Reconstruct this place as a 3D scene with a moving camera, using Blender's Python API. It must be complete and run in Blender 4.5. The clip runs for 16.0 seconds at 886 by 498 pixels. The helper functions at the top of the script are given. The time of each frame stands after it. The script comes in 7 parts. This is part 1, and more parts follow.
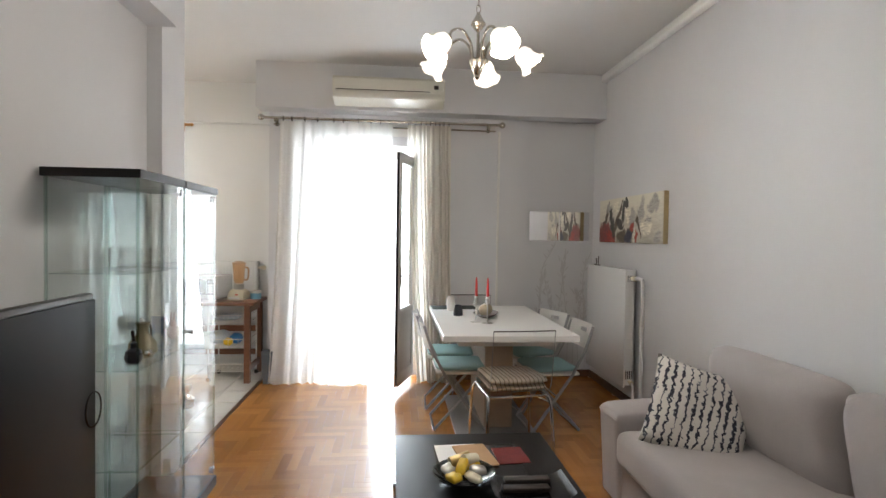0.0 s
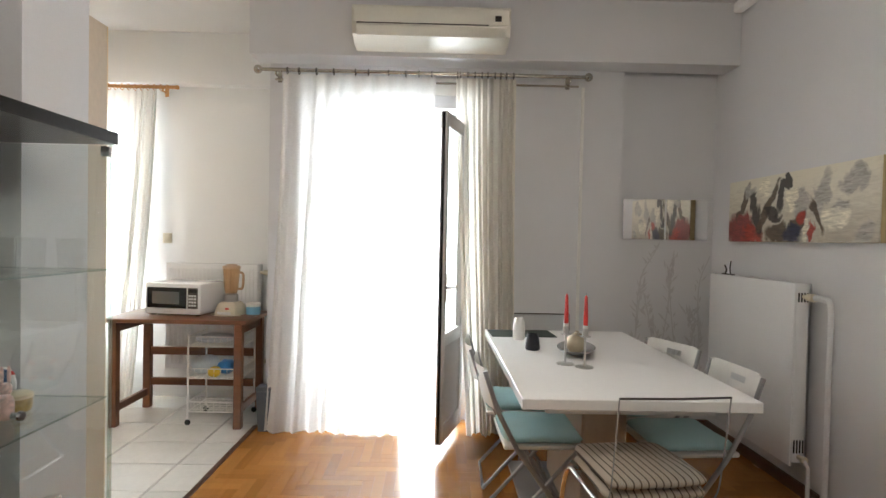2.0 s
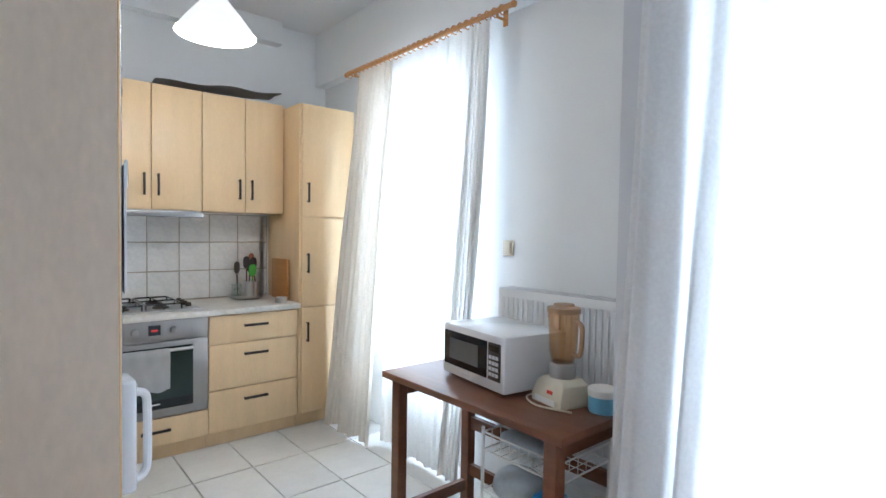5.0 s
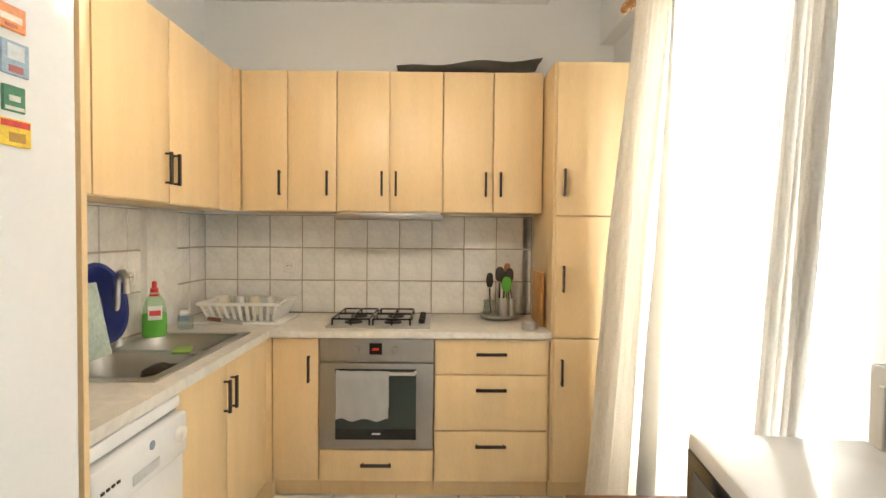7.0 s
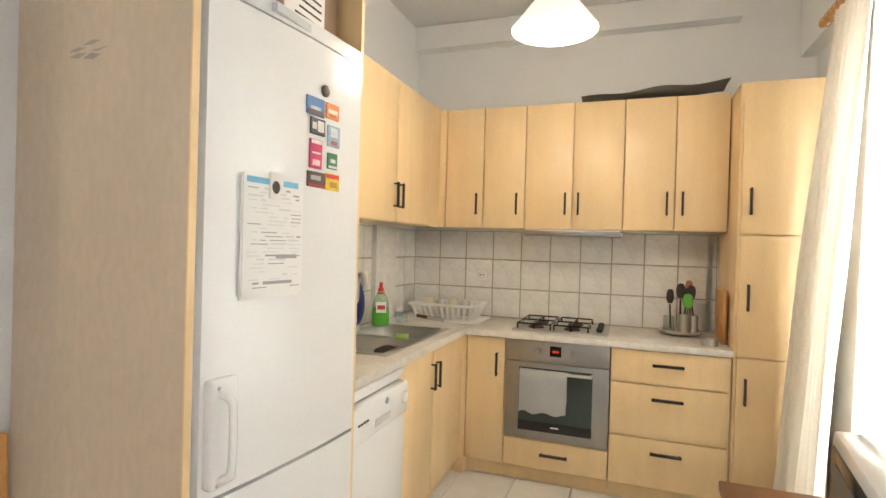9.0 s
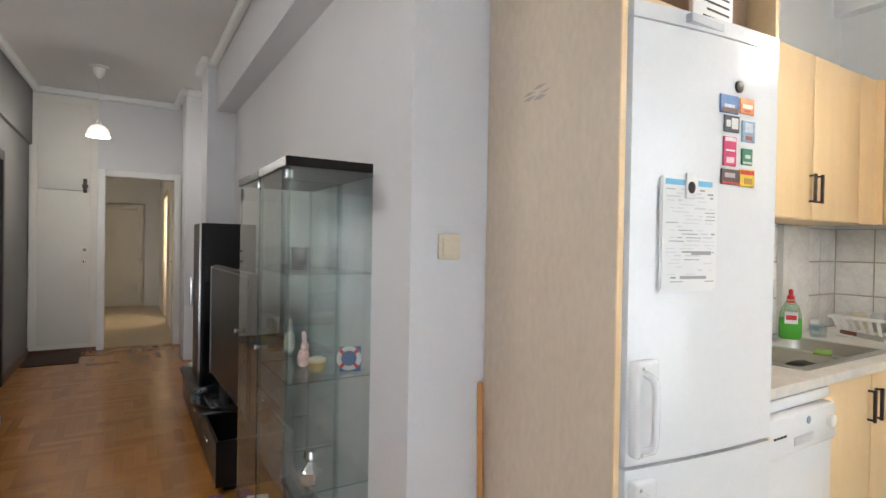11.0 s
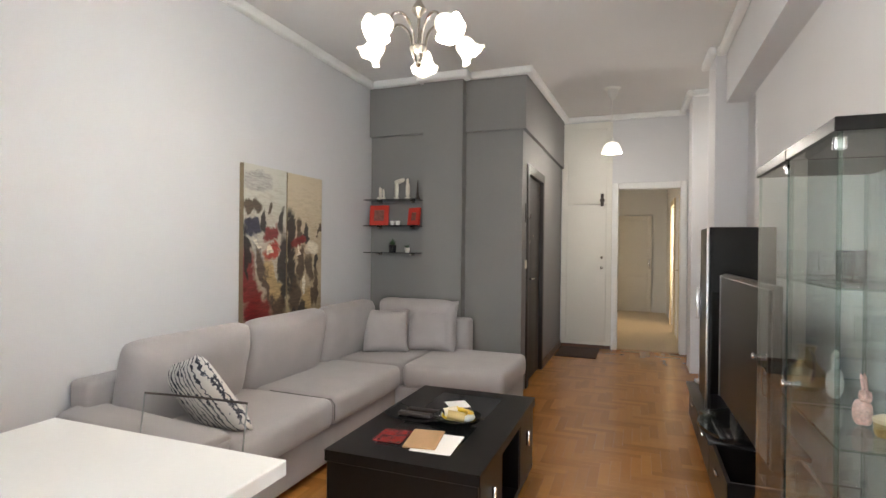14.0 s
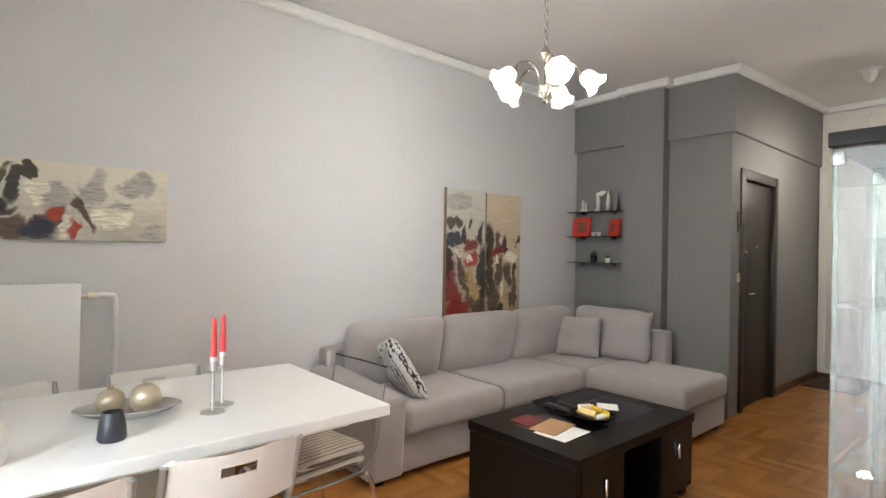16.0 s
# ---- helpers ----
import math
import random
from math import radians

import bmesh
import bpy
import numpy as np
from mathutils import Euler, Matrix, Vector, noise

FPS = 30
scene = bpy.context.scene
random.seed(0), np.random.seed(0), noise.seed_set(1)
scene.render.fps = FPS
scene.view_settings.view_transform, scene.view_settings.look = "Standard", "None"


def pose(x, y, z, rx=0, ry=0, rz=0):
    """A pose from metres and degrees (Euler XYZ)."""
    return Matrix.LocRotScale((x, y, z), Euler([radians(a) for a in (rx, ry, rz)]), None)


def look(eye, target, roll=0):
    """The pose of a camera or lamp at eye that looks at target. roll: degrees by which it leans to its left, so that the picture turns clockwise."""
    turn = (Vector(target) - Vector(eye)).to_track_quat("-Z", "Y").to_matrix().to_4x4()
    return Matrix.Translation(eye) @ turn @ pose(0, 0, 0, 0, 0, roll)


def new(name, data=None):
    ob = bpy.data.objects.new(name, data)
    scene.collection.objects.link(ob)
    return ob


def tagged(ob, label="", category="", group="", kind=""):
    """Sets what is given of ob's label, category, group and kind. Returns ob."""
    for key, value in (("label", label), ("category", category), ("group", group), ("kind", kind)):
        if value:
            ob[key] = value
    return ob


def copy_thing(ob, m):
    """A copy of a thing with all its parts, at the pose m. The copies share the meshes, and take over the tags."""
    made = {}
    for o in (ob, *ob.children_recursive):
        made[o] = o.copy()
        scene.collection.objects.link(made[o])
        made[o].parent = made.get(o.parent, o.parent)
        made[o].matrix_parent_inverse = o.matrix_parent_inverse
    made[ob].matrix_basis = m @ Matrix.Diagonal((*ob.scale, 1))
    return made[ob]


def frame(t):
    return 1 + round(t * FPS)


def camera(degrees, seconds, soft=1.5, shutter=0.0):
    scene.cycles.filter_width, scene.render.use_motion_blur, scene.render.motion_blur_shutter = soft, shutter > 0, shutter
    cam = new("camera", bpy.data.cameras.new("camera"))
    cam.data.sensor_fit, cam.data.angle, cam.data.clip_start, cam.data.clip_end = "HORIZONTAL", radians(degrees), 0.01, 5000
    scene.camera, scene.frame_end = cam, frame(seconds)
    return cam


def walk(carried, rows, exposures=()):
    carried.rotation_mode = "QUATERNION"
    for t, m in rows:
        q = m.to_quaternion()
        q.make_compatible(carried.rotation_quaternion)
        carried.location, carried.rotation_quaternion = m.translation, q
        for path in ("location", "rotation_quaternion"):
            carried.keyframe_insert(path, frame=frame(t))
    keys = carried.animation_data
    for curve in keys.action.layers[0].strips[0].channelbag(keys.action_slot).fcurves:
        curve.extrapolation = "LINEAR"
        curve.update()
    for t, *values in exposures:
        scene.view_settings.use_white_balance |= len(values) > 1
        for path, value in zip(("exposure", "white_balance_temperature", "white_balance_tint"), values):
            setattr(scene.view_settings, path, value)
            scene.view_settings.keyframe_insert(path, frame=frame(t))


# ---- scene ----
cam = camera(80.7, 16.0)
PATH = [
    (0, (-0.12, 0.044, 1.433), (0.057, 2.035, 1.384), 0.9),
    (0.5, (-0.077, 0.36, 1.428), (0.026, 2.357, 1.38), 1.0),
    (1, (-0.033, 0.706, 1.411), (0.044, 2.704, 1.367), 1.1),
    (1.5, (-0.073, 1.053, 1.399), (-0.026, 3.052, 1.358), 1.1),
    (2, (-0.149, 1.449, 1.379), (-0.121, 3.448, 1.339), 1.2),
    (2.5, (-0.236, 1.897, 1.353), (-0.216, 3.897, 1.325), 1.2),
    (3, (-0.348, 2.323, 1.37), (-0.414, 4.322, 1.342), 1.3),
    (3.5, (-0.409, 2.722, 1.387), (-0.748, 4.693, 1.351), 1.0),
    (4, (-0.464, 3.05, 1.399), (-1.229, 4.898, 1.36), 1.5),
    (4.5, (-0.437, 3.408, 1.426), (-1.614, 5.023, 1.358), 1.0),
    (5, (-0.477, 3.754, 1.421), (-2.0, 5.049, 1.353), 0.9),
    (5.2, (-0.525, 3.887, 1.415), (-2.149, 5.053, 1.354), 1.1),
    (7.3, (-1.245, 4.808, 1.408), (-3.242, 4.716, 1.353), 0.5),
    (7.5, (-1.245, 4.799, 1.412), (-3.239, 4.66, 1.361), 0.6),
    (8, (-1.121, 4.805, 1.41), (-3.098, 4.509, 1.386), 0.8),
    (8.2, (-1.043, 4.838, 1.414), (-3.01, 4.478, 1.397), 0.9),
    (10.3, (-0.704, 4.832, 1.387), (-2.181, 3.484, 1.36), 1.5),
    (10.5, (-0.684, 4.83, 1.383), (-2.054, 3.373, 1.362), 1.2),
    (11, (-0.648, 4.839, 1.379), (-1.686, 3.13, 1.362), 1.0),
    (11.5, (-0.62, 4.833, 1.378), (-1.302, 2.953, 1.362), 0.9),
    (12, (-0.579, 4.79, 1.361), (-1.002, 2.835, 1.345), 1.1),
    (12.5, (-0.524, 4.761, 1.351), (-0.781, 2.778, 1.344), 1.2),
    (13, (-0.536, 4.706, 1.348), (-0.564, 2.706, 1.333), 0.9),
    (13.5, (-0.589, 4.602, 1.355), (-0.282, 2.626, 1.337), 0.6),
    (14, (-0.679, 4.516, 1.356), (0.023, 2.643, 1.349), 0.6),
    (14.5, (-0.82, 4.522, 1.355), (0.128, 2.761, 1.363), 0.9),
    (15, (-0.997, 4.521, 1.355), (0.13, 2.869, 1.372), 1.0),
    (15.5, (-1.232, 4.489, 1.367), (0.084, 2.983, 1.375), 1.0),
    (16, (-1.455, 4.528, 1.375), (0.062, 3.225, 1.387), 1.1),
]
EXPOSURES = [(0, 0.26, 6250, 10), (2.4, 0.20, 6400, 10), (3.2, -0.04, 6450, 10), (4, -0.12, 6050, 9), (5, -0.03, 5150, 8), (5.2, -0.03, 5150, 8), (7.3, 0.22, 7350, 10), (8.2, 0.22, 7400, 10), (10.3, 0.12, 6050, 10), (11, 0.28, 6000, 10), (11.4, 0.48, 6000, 10), (12, 0.66, 6050, 10), (13, 0.84, 6050, 10), (14.5, 0.82, 6350, 10), (16, 0.76, 6300, 10)]
walk(cam, [(t, look(eye, target, roll)) for t, eye, target, roll in PATH], EXPOSURES)

# ---- world and light ----
world = bpy.data.worlds.new("sky")
scene.world = world
world.use_nodes = True
wn = world.node_tree
sky = wn.nodes.new("ShaderNodeTexSky")
sky.sky_type, sky.sun_disc, sky.sun_elevation, sky.sun_rotation = "NISHITA", False, radians(48), radians(160)
wn.links.new(sky.outputs[0], wn.nodes["Background"].inputs[0])
wn.nodes["Background"].inputs[1].default_value = 0.12


def lamp(name, kind, m, energy, color=(1, 1, 1), size=0.1, size_y=None):
    data = bpy.data.lights.new(name, kind)
    data.energy, data.color = energy, color
    if kind == "AREA":
        data.shape, data.size, data.size_y = "RECTANGLE", size, size_y or size
    elif kind == "SUN":
        data.angle = radians(0.5)
    else:
        data.shadow_soft_size = size
    ob = new(name, data)
    ob.matrix_world = m
    return ob


lamp("sun", "SUN", look((4, -6, 11), (0, 5, 0)), 3.0, (1, 0.95, 0.86))
lamp("balcony_daylight", "AREA", look((-0.40, 5.85, 1.22), (-0.40, 4, 1.12)), 76, (0.87, 0.945, 1), 0.85, 1.6)
lamp("kitchen_daylight", "AREA", look((-3.1, 6.4, 1.35), (-3.1, 4, 1.25)), 122, (0.92, 0.97, 1), 0.75, 1.8)

WARM = (1.0, 0.90, 0.77)
for k in range(5):
    a = 2 * math.pi * k / 5 - radians(73)
    lamp("chandelier_bulb", "POINT", pose(0.235 + 0.24 * math.cos(a), 2.41 + 0.24 * math.sin(a), 2.20), 8.4, WARM, 0.05)
lamp("hall_bulb", "POINT", pose(-0.40, -1.35, 2.33), 20, WARM, 0.06)
lamp("kitchen_bulb", "POINT", pose(-3.01, 4.52, 2.24), 23, WARM, 0.08)
# added unseen area lamp, stands in for light from the side room
lamp("side_room_fill", "AREA", look((-1.55, -5.2, 1.3), (0, -5.2, 1.1)), 24, (1, 0.76, 0.50), 0.8, 2.0)


# ---- materials ----
def material(name, color, rough=0.6, metal=0.0, vary=0.06, scale=6.0, grain=60.0, bump=0.02, stretch=(1, 1, 1), coat=0.0, island=0.0, sheen=0.0):
    m = bpy.data.materials.new(name)
    m.use_nodes = True
    n, l = m.node_tree.nodes, m.node_tree.links
    b = n["Principled BSDF"]
    b.inputs["Roughness"].default_value, b.inputs["Metallic"].default_value = rough, metal
    b.inputs["Coat Weight"].default_value, b.inputs["Sheen Weight"].default_value = coat, sheen
    tc, mp = n.new("ShaderNodeTexCoord"), n.new("ShaderNodeMapping")
    mp.inputs["Scale"].default_value = stretch
    l.new(tc.outputs["Object"], mp.inputs[0])
    big, small = n.new("ShaderNodeTexNoise"), n.new("ShaderNodeTexNoise")
    big.inputs["Scale"].default_value, big.inputs["Detail"].default_value = scale, 4
    small.inputs["Scale"].default_value, small.inputs["Detail"].default_value = grain, 3
    l.new(mp.outputs[0], big.inputs[0]), l.new(mp.outputs[0], small.inputs[0])
    add = n.new("ShaderNodeMath")
    add.operation = "ADD"
    l.new(big.outputs[0], add.inputs[0]), l.new(small.outputs[0], add.inputs[1])
    ramp = n.new("ShaderNodeMapRange")
    ramp.inputs[1].default_value, ramp.inputs[2].default_value = 0.6, 1.4
    ramp.inputs[3].default_value, ramp.inputs[4].default_value = 1 - vary, 1 + vary
    l.new(add.outputs[0], ramp.inputs[0])
    hsv = n.new("ShaderNodeHueSaturation")
    hsv.inputs["Color"].default_value = (*color, 1)
    l.new(ramp.outputs[0], hsv.inputs["Value"])
    if island:
        info, geo, total = n.new("ShaderNodeObjectInfo"), n.new("ShaderNodeNewGeometry"), n.new("ShaderNodeMath")
        total.operation = "ADD"
        l.new(info.outputs["Random"], total.inputs[0]), l.new(geo.outputs["Random Per Island"], total.inputs[1])
        frac, spread, mul = n.new("ShaderNodeMath"), n.new("ShaderNodeMapRange"), n.new("ShaderNodeMath")
        frac.operation, mul.operation = "FRACT", "MULTIPLY"
        spread.inputs[3].default_value, spread.inputs[4].default_value = 1 - island, 1 + island
        l.new(total.outputs[0], frac.inputs[0]), l.new(frac.outputs[0], spread.inputs[0])
        l.new(spread.outputs[0], mul.inputs[0]), l.new(ramp.outputs[0], mul.inputs[1]), l.new(mul.outputs[0], hsv.inputs["Value"])
    l.new(hsv.outputs[0], b.inputs["Base Color"])
    if bump:
        bp = n.new("ShaderNodeBump")
        bp.inputs["Strength"].default_value, bp.inputs["Distance"].default_value = min(1, bump * 10), 0.002
        l.new(small.outputs[0], bp.inputs["Height"]), l.new(bp.outputs[0], b.inputs["Normal"])
    return m


def glowing(name, color, strength):
    m = material(name, color, 0.4, bump=0)
    b = m.node_tree.nodes["Principled BSDF"]
    b.inputs["Emission Color"].default_value, b.inputs["Emission Strength"].default_value = (*color, 1), strength
    return m


def glass(name, tint=(0.96, 0.985, 0.975), rough=0.0, gloss_least=0.07, gloss_edge=0.75):
    m = bpy.data.materials.new(name)
    m.use_nodes = True
    n, l = m.node_tree.nodes, m.node_tree.links
    clear, gloss, mix, lw = n.new("ShaderNodeBsdfTransparent"), n.new("ShaderNodeBsdfGlossy"), n.new("ShaderNodeMixShader"), n.new("ShaderNodeLayerWeight")
    clear.inputs[0].default_value, gloss.inputs["Roughness"].default_value = (*tint, 1), rough
    lw.inputs[0].default_value = 0.5
    power, ma = n.new("ShaderNodeMath"), n.new("ShaderNodeMath")
    power.operation, ma.operation = "POWER", "MULTIPLY_ADD"
    power.inputs[1].default_value, ma.inputs[1].default_value, ma.inputs[2].default_value = 4.0, gloss_edge, gloss_least
    l.new(lw.outputs["Facing"], power.inputs[0]), l.new(power.outputs[0], ma.inputs[0]), l.new(ma.outputs[0], mix.inputs[0])
    l.new(clear.outputs[0], mix.inputs[1]), l.new(gloss.outputs[0], mix.inputs[2])
    l.new(mix.outputs[0], n["Material Output"].inputs[0])
    return m


def cloth(name, color, through_light, gaps):
    """A thin woven cloth: lit from the front, glowing from behind, and a little open between the threads."""
    m = bpy.data.materials.new(name)
    m.use_nodes = True
    n, l = m.node_tree.nodes, m.node_tree.links
    dif = n.new("ShaderNodeBsdfDiffuse")
    tra = n.new("ShaderNodeBsdfTranslucent")
    clear = n.new("ShaderNodeBsdfTransparent")
    mix, mix2 = n.new("ShaderNodeMixShader"), n.new("ShaderNodeMixShader")
    tc, noi, rng = n.new("ShaderNodeTexCoord"), n.new("ShaderNodeTexNoise"), n.new("ShaderNodeMapRange")
    noi.inputs["Scale"].default_value = 90
    rng.inputs[3].default_value, rng.inputs[4].default_value = 0.9, 1.08
    hsv = n.new("ShaderNodeHueSaturation")
    hsv.inputs["Color"].default_value = (*color, 1)
    l.new(tc.outputs["Object"], noi.inputs[0]), l.new(noi.outputs[0], rng.inputs[0]), l.new(rng.outputs[0], hsv.inputs["Value"])
    l.new(hsv.outputs[0], dif.inputs[0]), l.new(hsv.outputs[0], tra.inputs[0])
    mix.inputs[0].default_value, mix2.inputs[0].default_value = through_light, gaps
    l.new(dif.outputs[0], mix.inputs[1]), l.new(tra.outputs[0], mix.inputs[2])
    l.new(mix.outputs[0], mix2.inputs[1]), l.new(clear.outputs[0], mix2.inputs[2])
    l.new(mix2.outputs[0], n["Material Output"].inputs[0])
    return m


WALL = material("pale grey wall paint", (0.67, 0.67, 0.685), 0.75, vary=0.03, scale=2, grain=180, bump=0.02)
WHITE_WALL = material("white wall paint", (0.78, 0.79, 0.79), 0.75, vary=0.03, scale=2, grain=180, bump=0.02)
DARK_WALL = material("dark grey wall paint", (0.222, 0.218, 0.214), 0.7, vary=0.04, scale=2, grain=180, bump=0.02)
CEILING = material("ceiling paint", (0.72, 0.71, 0.70), 0.85, vary=0.03, scale=1.5, grain=150, bump=0.02)
CORNICE = material("white plaster cornice", (0.82, 0.82, 0.81), 0.6, vary=0.02)
PARQUET = material("oak parquet", (0.365, 0.158, 0.038), 0.20, vary=0.10, scale=4, grain=60, bump=0.004, stretch=(9, 1, 1), island=0.19)
GROUT = material("parquet joint", (0.29, 0.12, 0.03), 0.3)
TILE = material("glazed floor tile", (0.74, 0.73, 0.70), 0.25, vary=0.05, scale=8, grain=40, bump=0.005, island=0.03)
TILE_GROUT = material("grey floor grout", (0.42, 0.41, 0.39), 0.9)
WALL_TILE = material("mottled cream wall tile", (0.74, 0.72, 0.68), 0.18, vary=0.11, scale=11, grain=50, bump=0.003, island=0.03)
BIRCH = material("birch laminate", (0.76, 0.56, 0.315), 0.38, vary=0.07, scale=3, grain=45, bump=0.004, stretch=(5, 5, 0.6))
PANEL = material("beige wood laminate panel", (0.60, 0.50, 0.385), 0.5, vary=0.09, scale=2.2, grain=26, bump=0.006, stretch=(2, 2, 0.9))
HANDLE = material("dark bronze", (0.05, 0.04, 0.035), 0.4, 0.7)
COUNTER = material("marbled laminate worktop", (0.68, 0.65, 0.60), 0.3, vary=0.16, scale=7, grain=30, bump=0.002)
STEEL = material("brushed steel", (0.55, 0.54, 0.52), 0.32, 1.0, vary=0.05, stretch=(1, 30, 1))
CHROME = material("chrome", (0.75, 0.75, 0.75), 0.12, 1.0, vary=0.02, bump=0)
NICKEL = material("satin nickel", (0.50, 0.46, 0.40), 0.25, 1.0, vary=0.04, bump=0)
BLACK = material("black gloss", (0.012, 0.012, 0.013), 0.15, vary=0.1, bump=0)
BLACKWOOD = material("black-brown veneer", (0.007, 0.0055, 0.005), 0.33, vary=0.25, scale=3, grain=60, bump=0.006, stretch=(1, 12, 1))
BLACKWOOD.node_tree.nodes["Principled BSDF"].inputs["Specular IOR Level"].default_value = 0.3
WHITE = material("white lacquer", (0.80, 0.79, 0.77), 0.28, vary=0.02, bump=0)
PLASTIC = material("white plastic", (0.78, 0.77, 0.74), 0.4, vary=0.03, bump=0.003)
CREAM = material("cream plastic", (0.68, 0.62, 0.48), 0.4, vary=0.04, bump=0.003)
ENAMEL = material("white enamel", (0.80, 0.81, 0.82), 0.13, vary=0.02, bump=0)
SOFA = material("grey woven upholstery", (0.40, 0.37, 0.365), 0.95, vary=0.10, scale=5, grain=260, bump=0.06, sheen=0.3)
SEAM = material("dark seam piping", (0.16, 0.15, 0.15), 0.9)
TEAL = material("pale teal cushion cloth", (0.36, 0.56, 0.57), 0.9, vary=0.08, grain=220, bump=0.05)
WALNUT = material("brown-stained wood", (0.16, 0.060, 0.026), 0.32, vary=0.25, scale=3, grain=50, bump=0.008, stretch=(1, 10, 10))
PINE = material("varnished pine", (0.55, 0.27, 0.09), 0.4, vary=0.15, scale=5, stretch=(1, 10, 10))
DOORWOOD = material("dark wenge door", (0.022, 0.016, 0.014), 0.5, vary=0.25, scale=3, grain=60, bump=0.006, stretch=(12, 12, 1))
OLDWHITE = material("off-white door paint", (0.72, 0.70, 0.64), 0.5, vary=0.04, scale=3)
ALUMINIUM = material("grey anodised aluminium", (0.55, 0.54, 0.53), 0.4, 0.0, vary=0.05)
DARKFRAME = material("dark brown aluminium", (0.055, 0.045, 0.04), 0.4, 0.3)
RED = material("red wax", (0.62, 0.035, 0.03), 0.35, vary=0.05)
CURTAIN = cloth("cream sheer curtain", (0.80, 0.785, 0.76), 0.41, 0.0)
SHEER = cloth("white kitchen sheer", (0.80, 0.78, 0.74), 0.24, 0.02)
DENSE = cloth("cream gathered curtain", (0.76, 0.72, 0.64), 0.58, 0.0)
KITCHEN_DENSE = cloth("cream gathered kitchen curtain", (0.74, 0.69, 0.61), 0.115, 0.0)
GLASS = glass("clear glass", (0.92, 0.957, 0.95), 0.0, 0.11)
ACRYLIC = glass("clear acrylic", (0.95, 0.96, 0.96))
SMOKE = glass("smoked glass", (0.35, 0.38, 0.38))
LEGS = material("grey metal tube", (0.33, 0.33, 0.34), 0.35, 0.5, vary=0.05, bump=0)
MIRROR = material("mirror", (0.9, 0.9, 0.9), 0.02, 1.0, vary=0, bump=0)


# ---- mesh helpers ----
def box(bm, x0, x1, y0, y1, z0, z1):
    v = [bm.verts.new((x, y, z)) for z in (z0, z1) for x, y in ((x0, y0), (x1, y0), (x1, y1), (x0, y1))]
    for f in ((3, 2, 1, 0), (4, 5, 6, 7), (0, 1, 5, 4), (1, 2, 6, 5), (2, 3, 7, 6), (3, 0, 4, 7)):
        bm.faces.new([v[i] for i in f])
    return v


def boxes(*bs, bevel=0.0, seg=2):
    bm = bmesh.new()
    for b in bs:
        box(bm, *b)
    if bevel:
        bmesh.ops.bevel(bm, geom=list(bm.edges), offset=bevel, segments=seg, profile=0.5, affect="EDGES")
    return bm


def sheet(o, u, v):
    """A flat pane from corner o along u and v."""
    bm = bmesh.new()
    o, u, v = Vector(o), Vector(u), Vector(v)
    bm.faces.new([bm.verts.new(p) for p in (o, o + u, o + u + v, o + v)])
    return bm


def ring(bm, m, pts):
    return [bm.verts.new(m @ Vector(p)) for p in pts]


def skin(bm, rings, closed=True, caps=True):
    for a, b in zip(rings, rings[1:]):
        k = len(a)
        for i in range(k if closed else k - 1):
            bm.faces.new((a[i], a[(i + 1) % k], b[(i + 1) % k], b[i]))
    if caps:
        for r, flip in ((rings[0], True), (rings[-1], False)):
            bm.faces.new(r[::-1] if flip else r)


def lathe(bm, profile, at=(0, 0, 0), seg=20, caps=True, m=Matrix()):
    """Turns (radius, height) pairs round the z axis."""
    rings = [ring(bm, m @ Matrix.Translation(at), [(max(r, 1e-4) * math.cos(2 * math.pi * i / seg), max(r, 1e-4) * math.sin(2 * math.pi * i / seg), z) for i in range(seg)]) for r, z in profile]
    skin(bm, rings, caps=caps)
    return bm


def tube(bm, pts, r, seg=8, caps=True):
    pts = [Vector(p) for p in pts]
    rings, up = [], None
    for i, p in enumerate(pts):
        d = (pts[min(i + 1, len(pts) - 1)] - pts[max(i - 1, 0)]).normalized()
        side = (up or (Vector((0, 0, 1)) if abs(d.z) < 0.9 else Vector((1, 0, 0)))).cross(d)
        side.normalize()
        up = d.cross(side)
        rings.append([bm.verts.new(p + r * (math.cos(2 * math.pi * k / seg) * side + math.sin(2 * math.pi * k / seg) * up)) for k in range(seg)])
    skin(bm, rings, caps=caps)
    return bm


def arc(points, n=6):
    """A smooth line through the points."""
    p = [Vector(q) for q in points]
    p = [2 * p[0] - p[1]] + p + [2 * p[-1] - p[-2]]
    out = []
    for a, b, c, d in zip(p, p[1:], p[2:], p[3:]):
        for i in range(n):
            t = i / n
            out.append(0.5 * (2 * b + (c - a) * t + (2 * a - 5 * b + 4 * c - d) * t * t + (3 * b - a - 3 * c + d) * t ** 3))
    return out + [p[-2]]


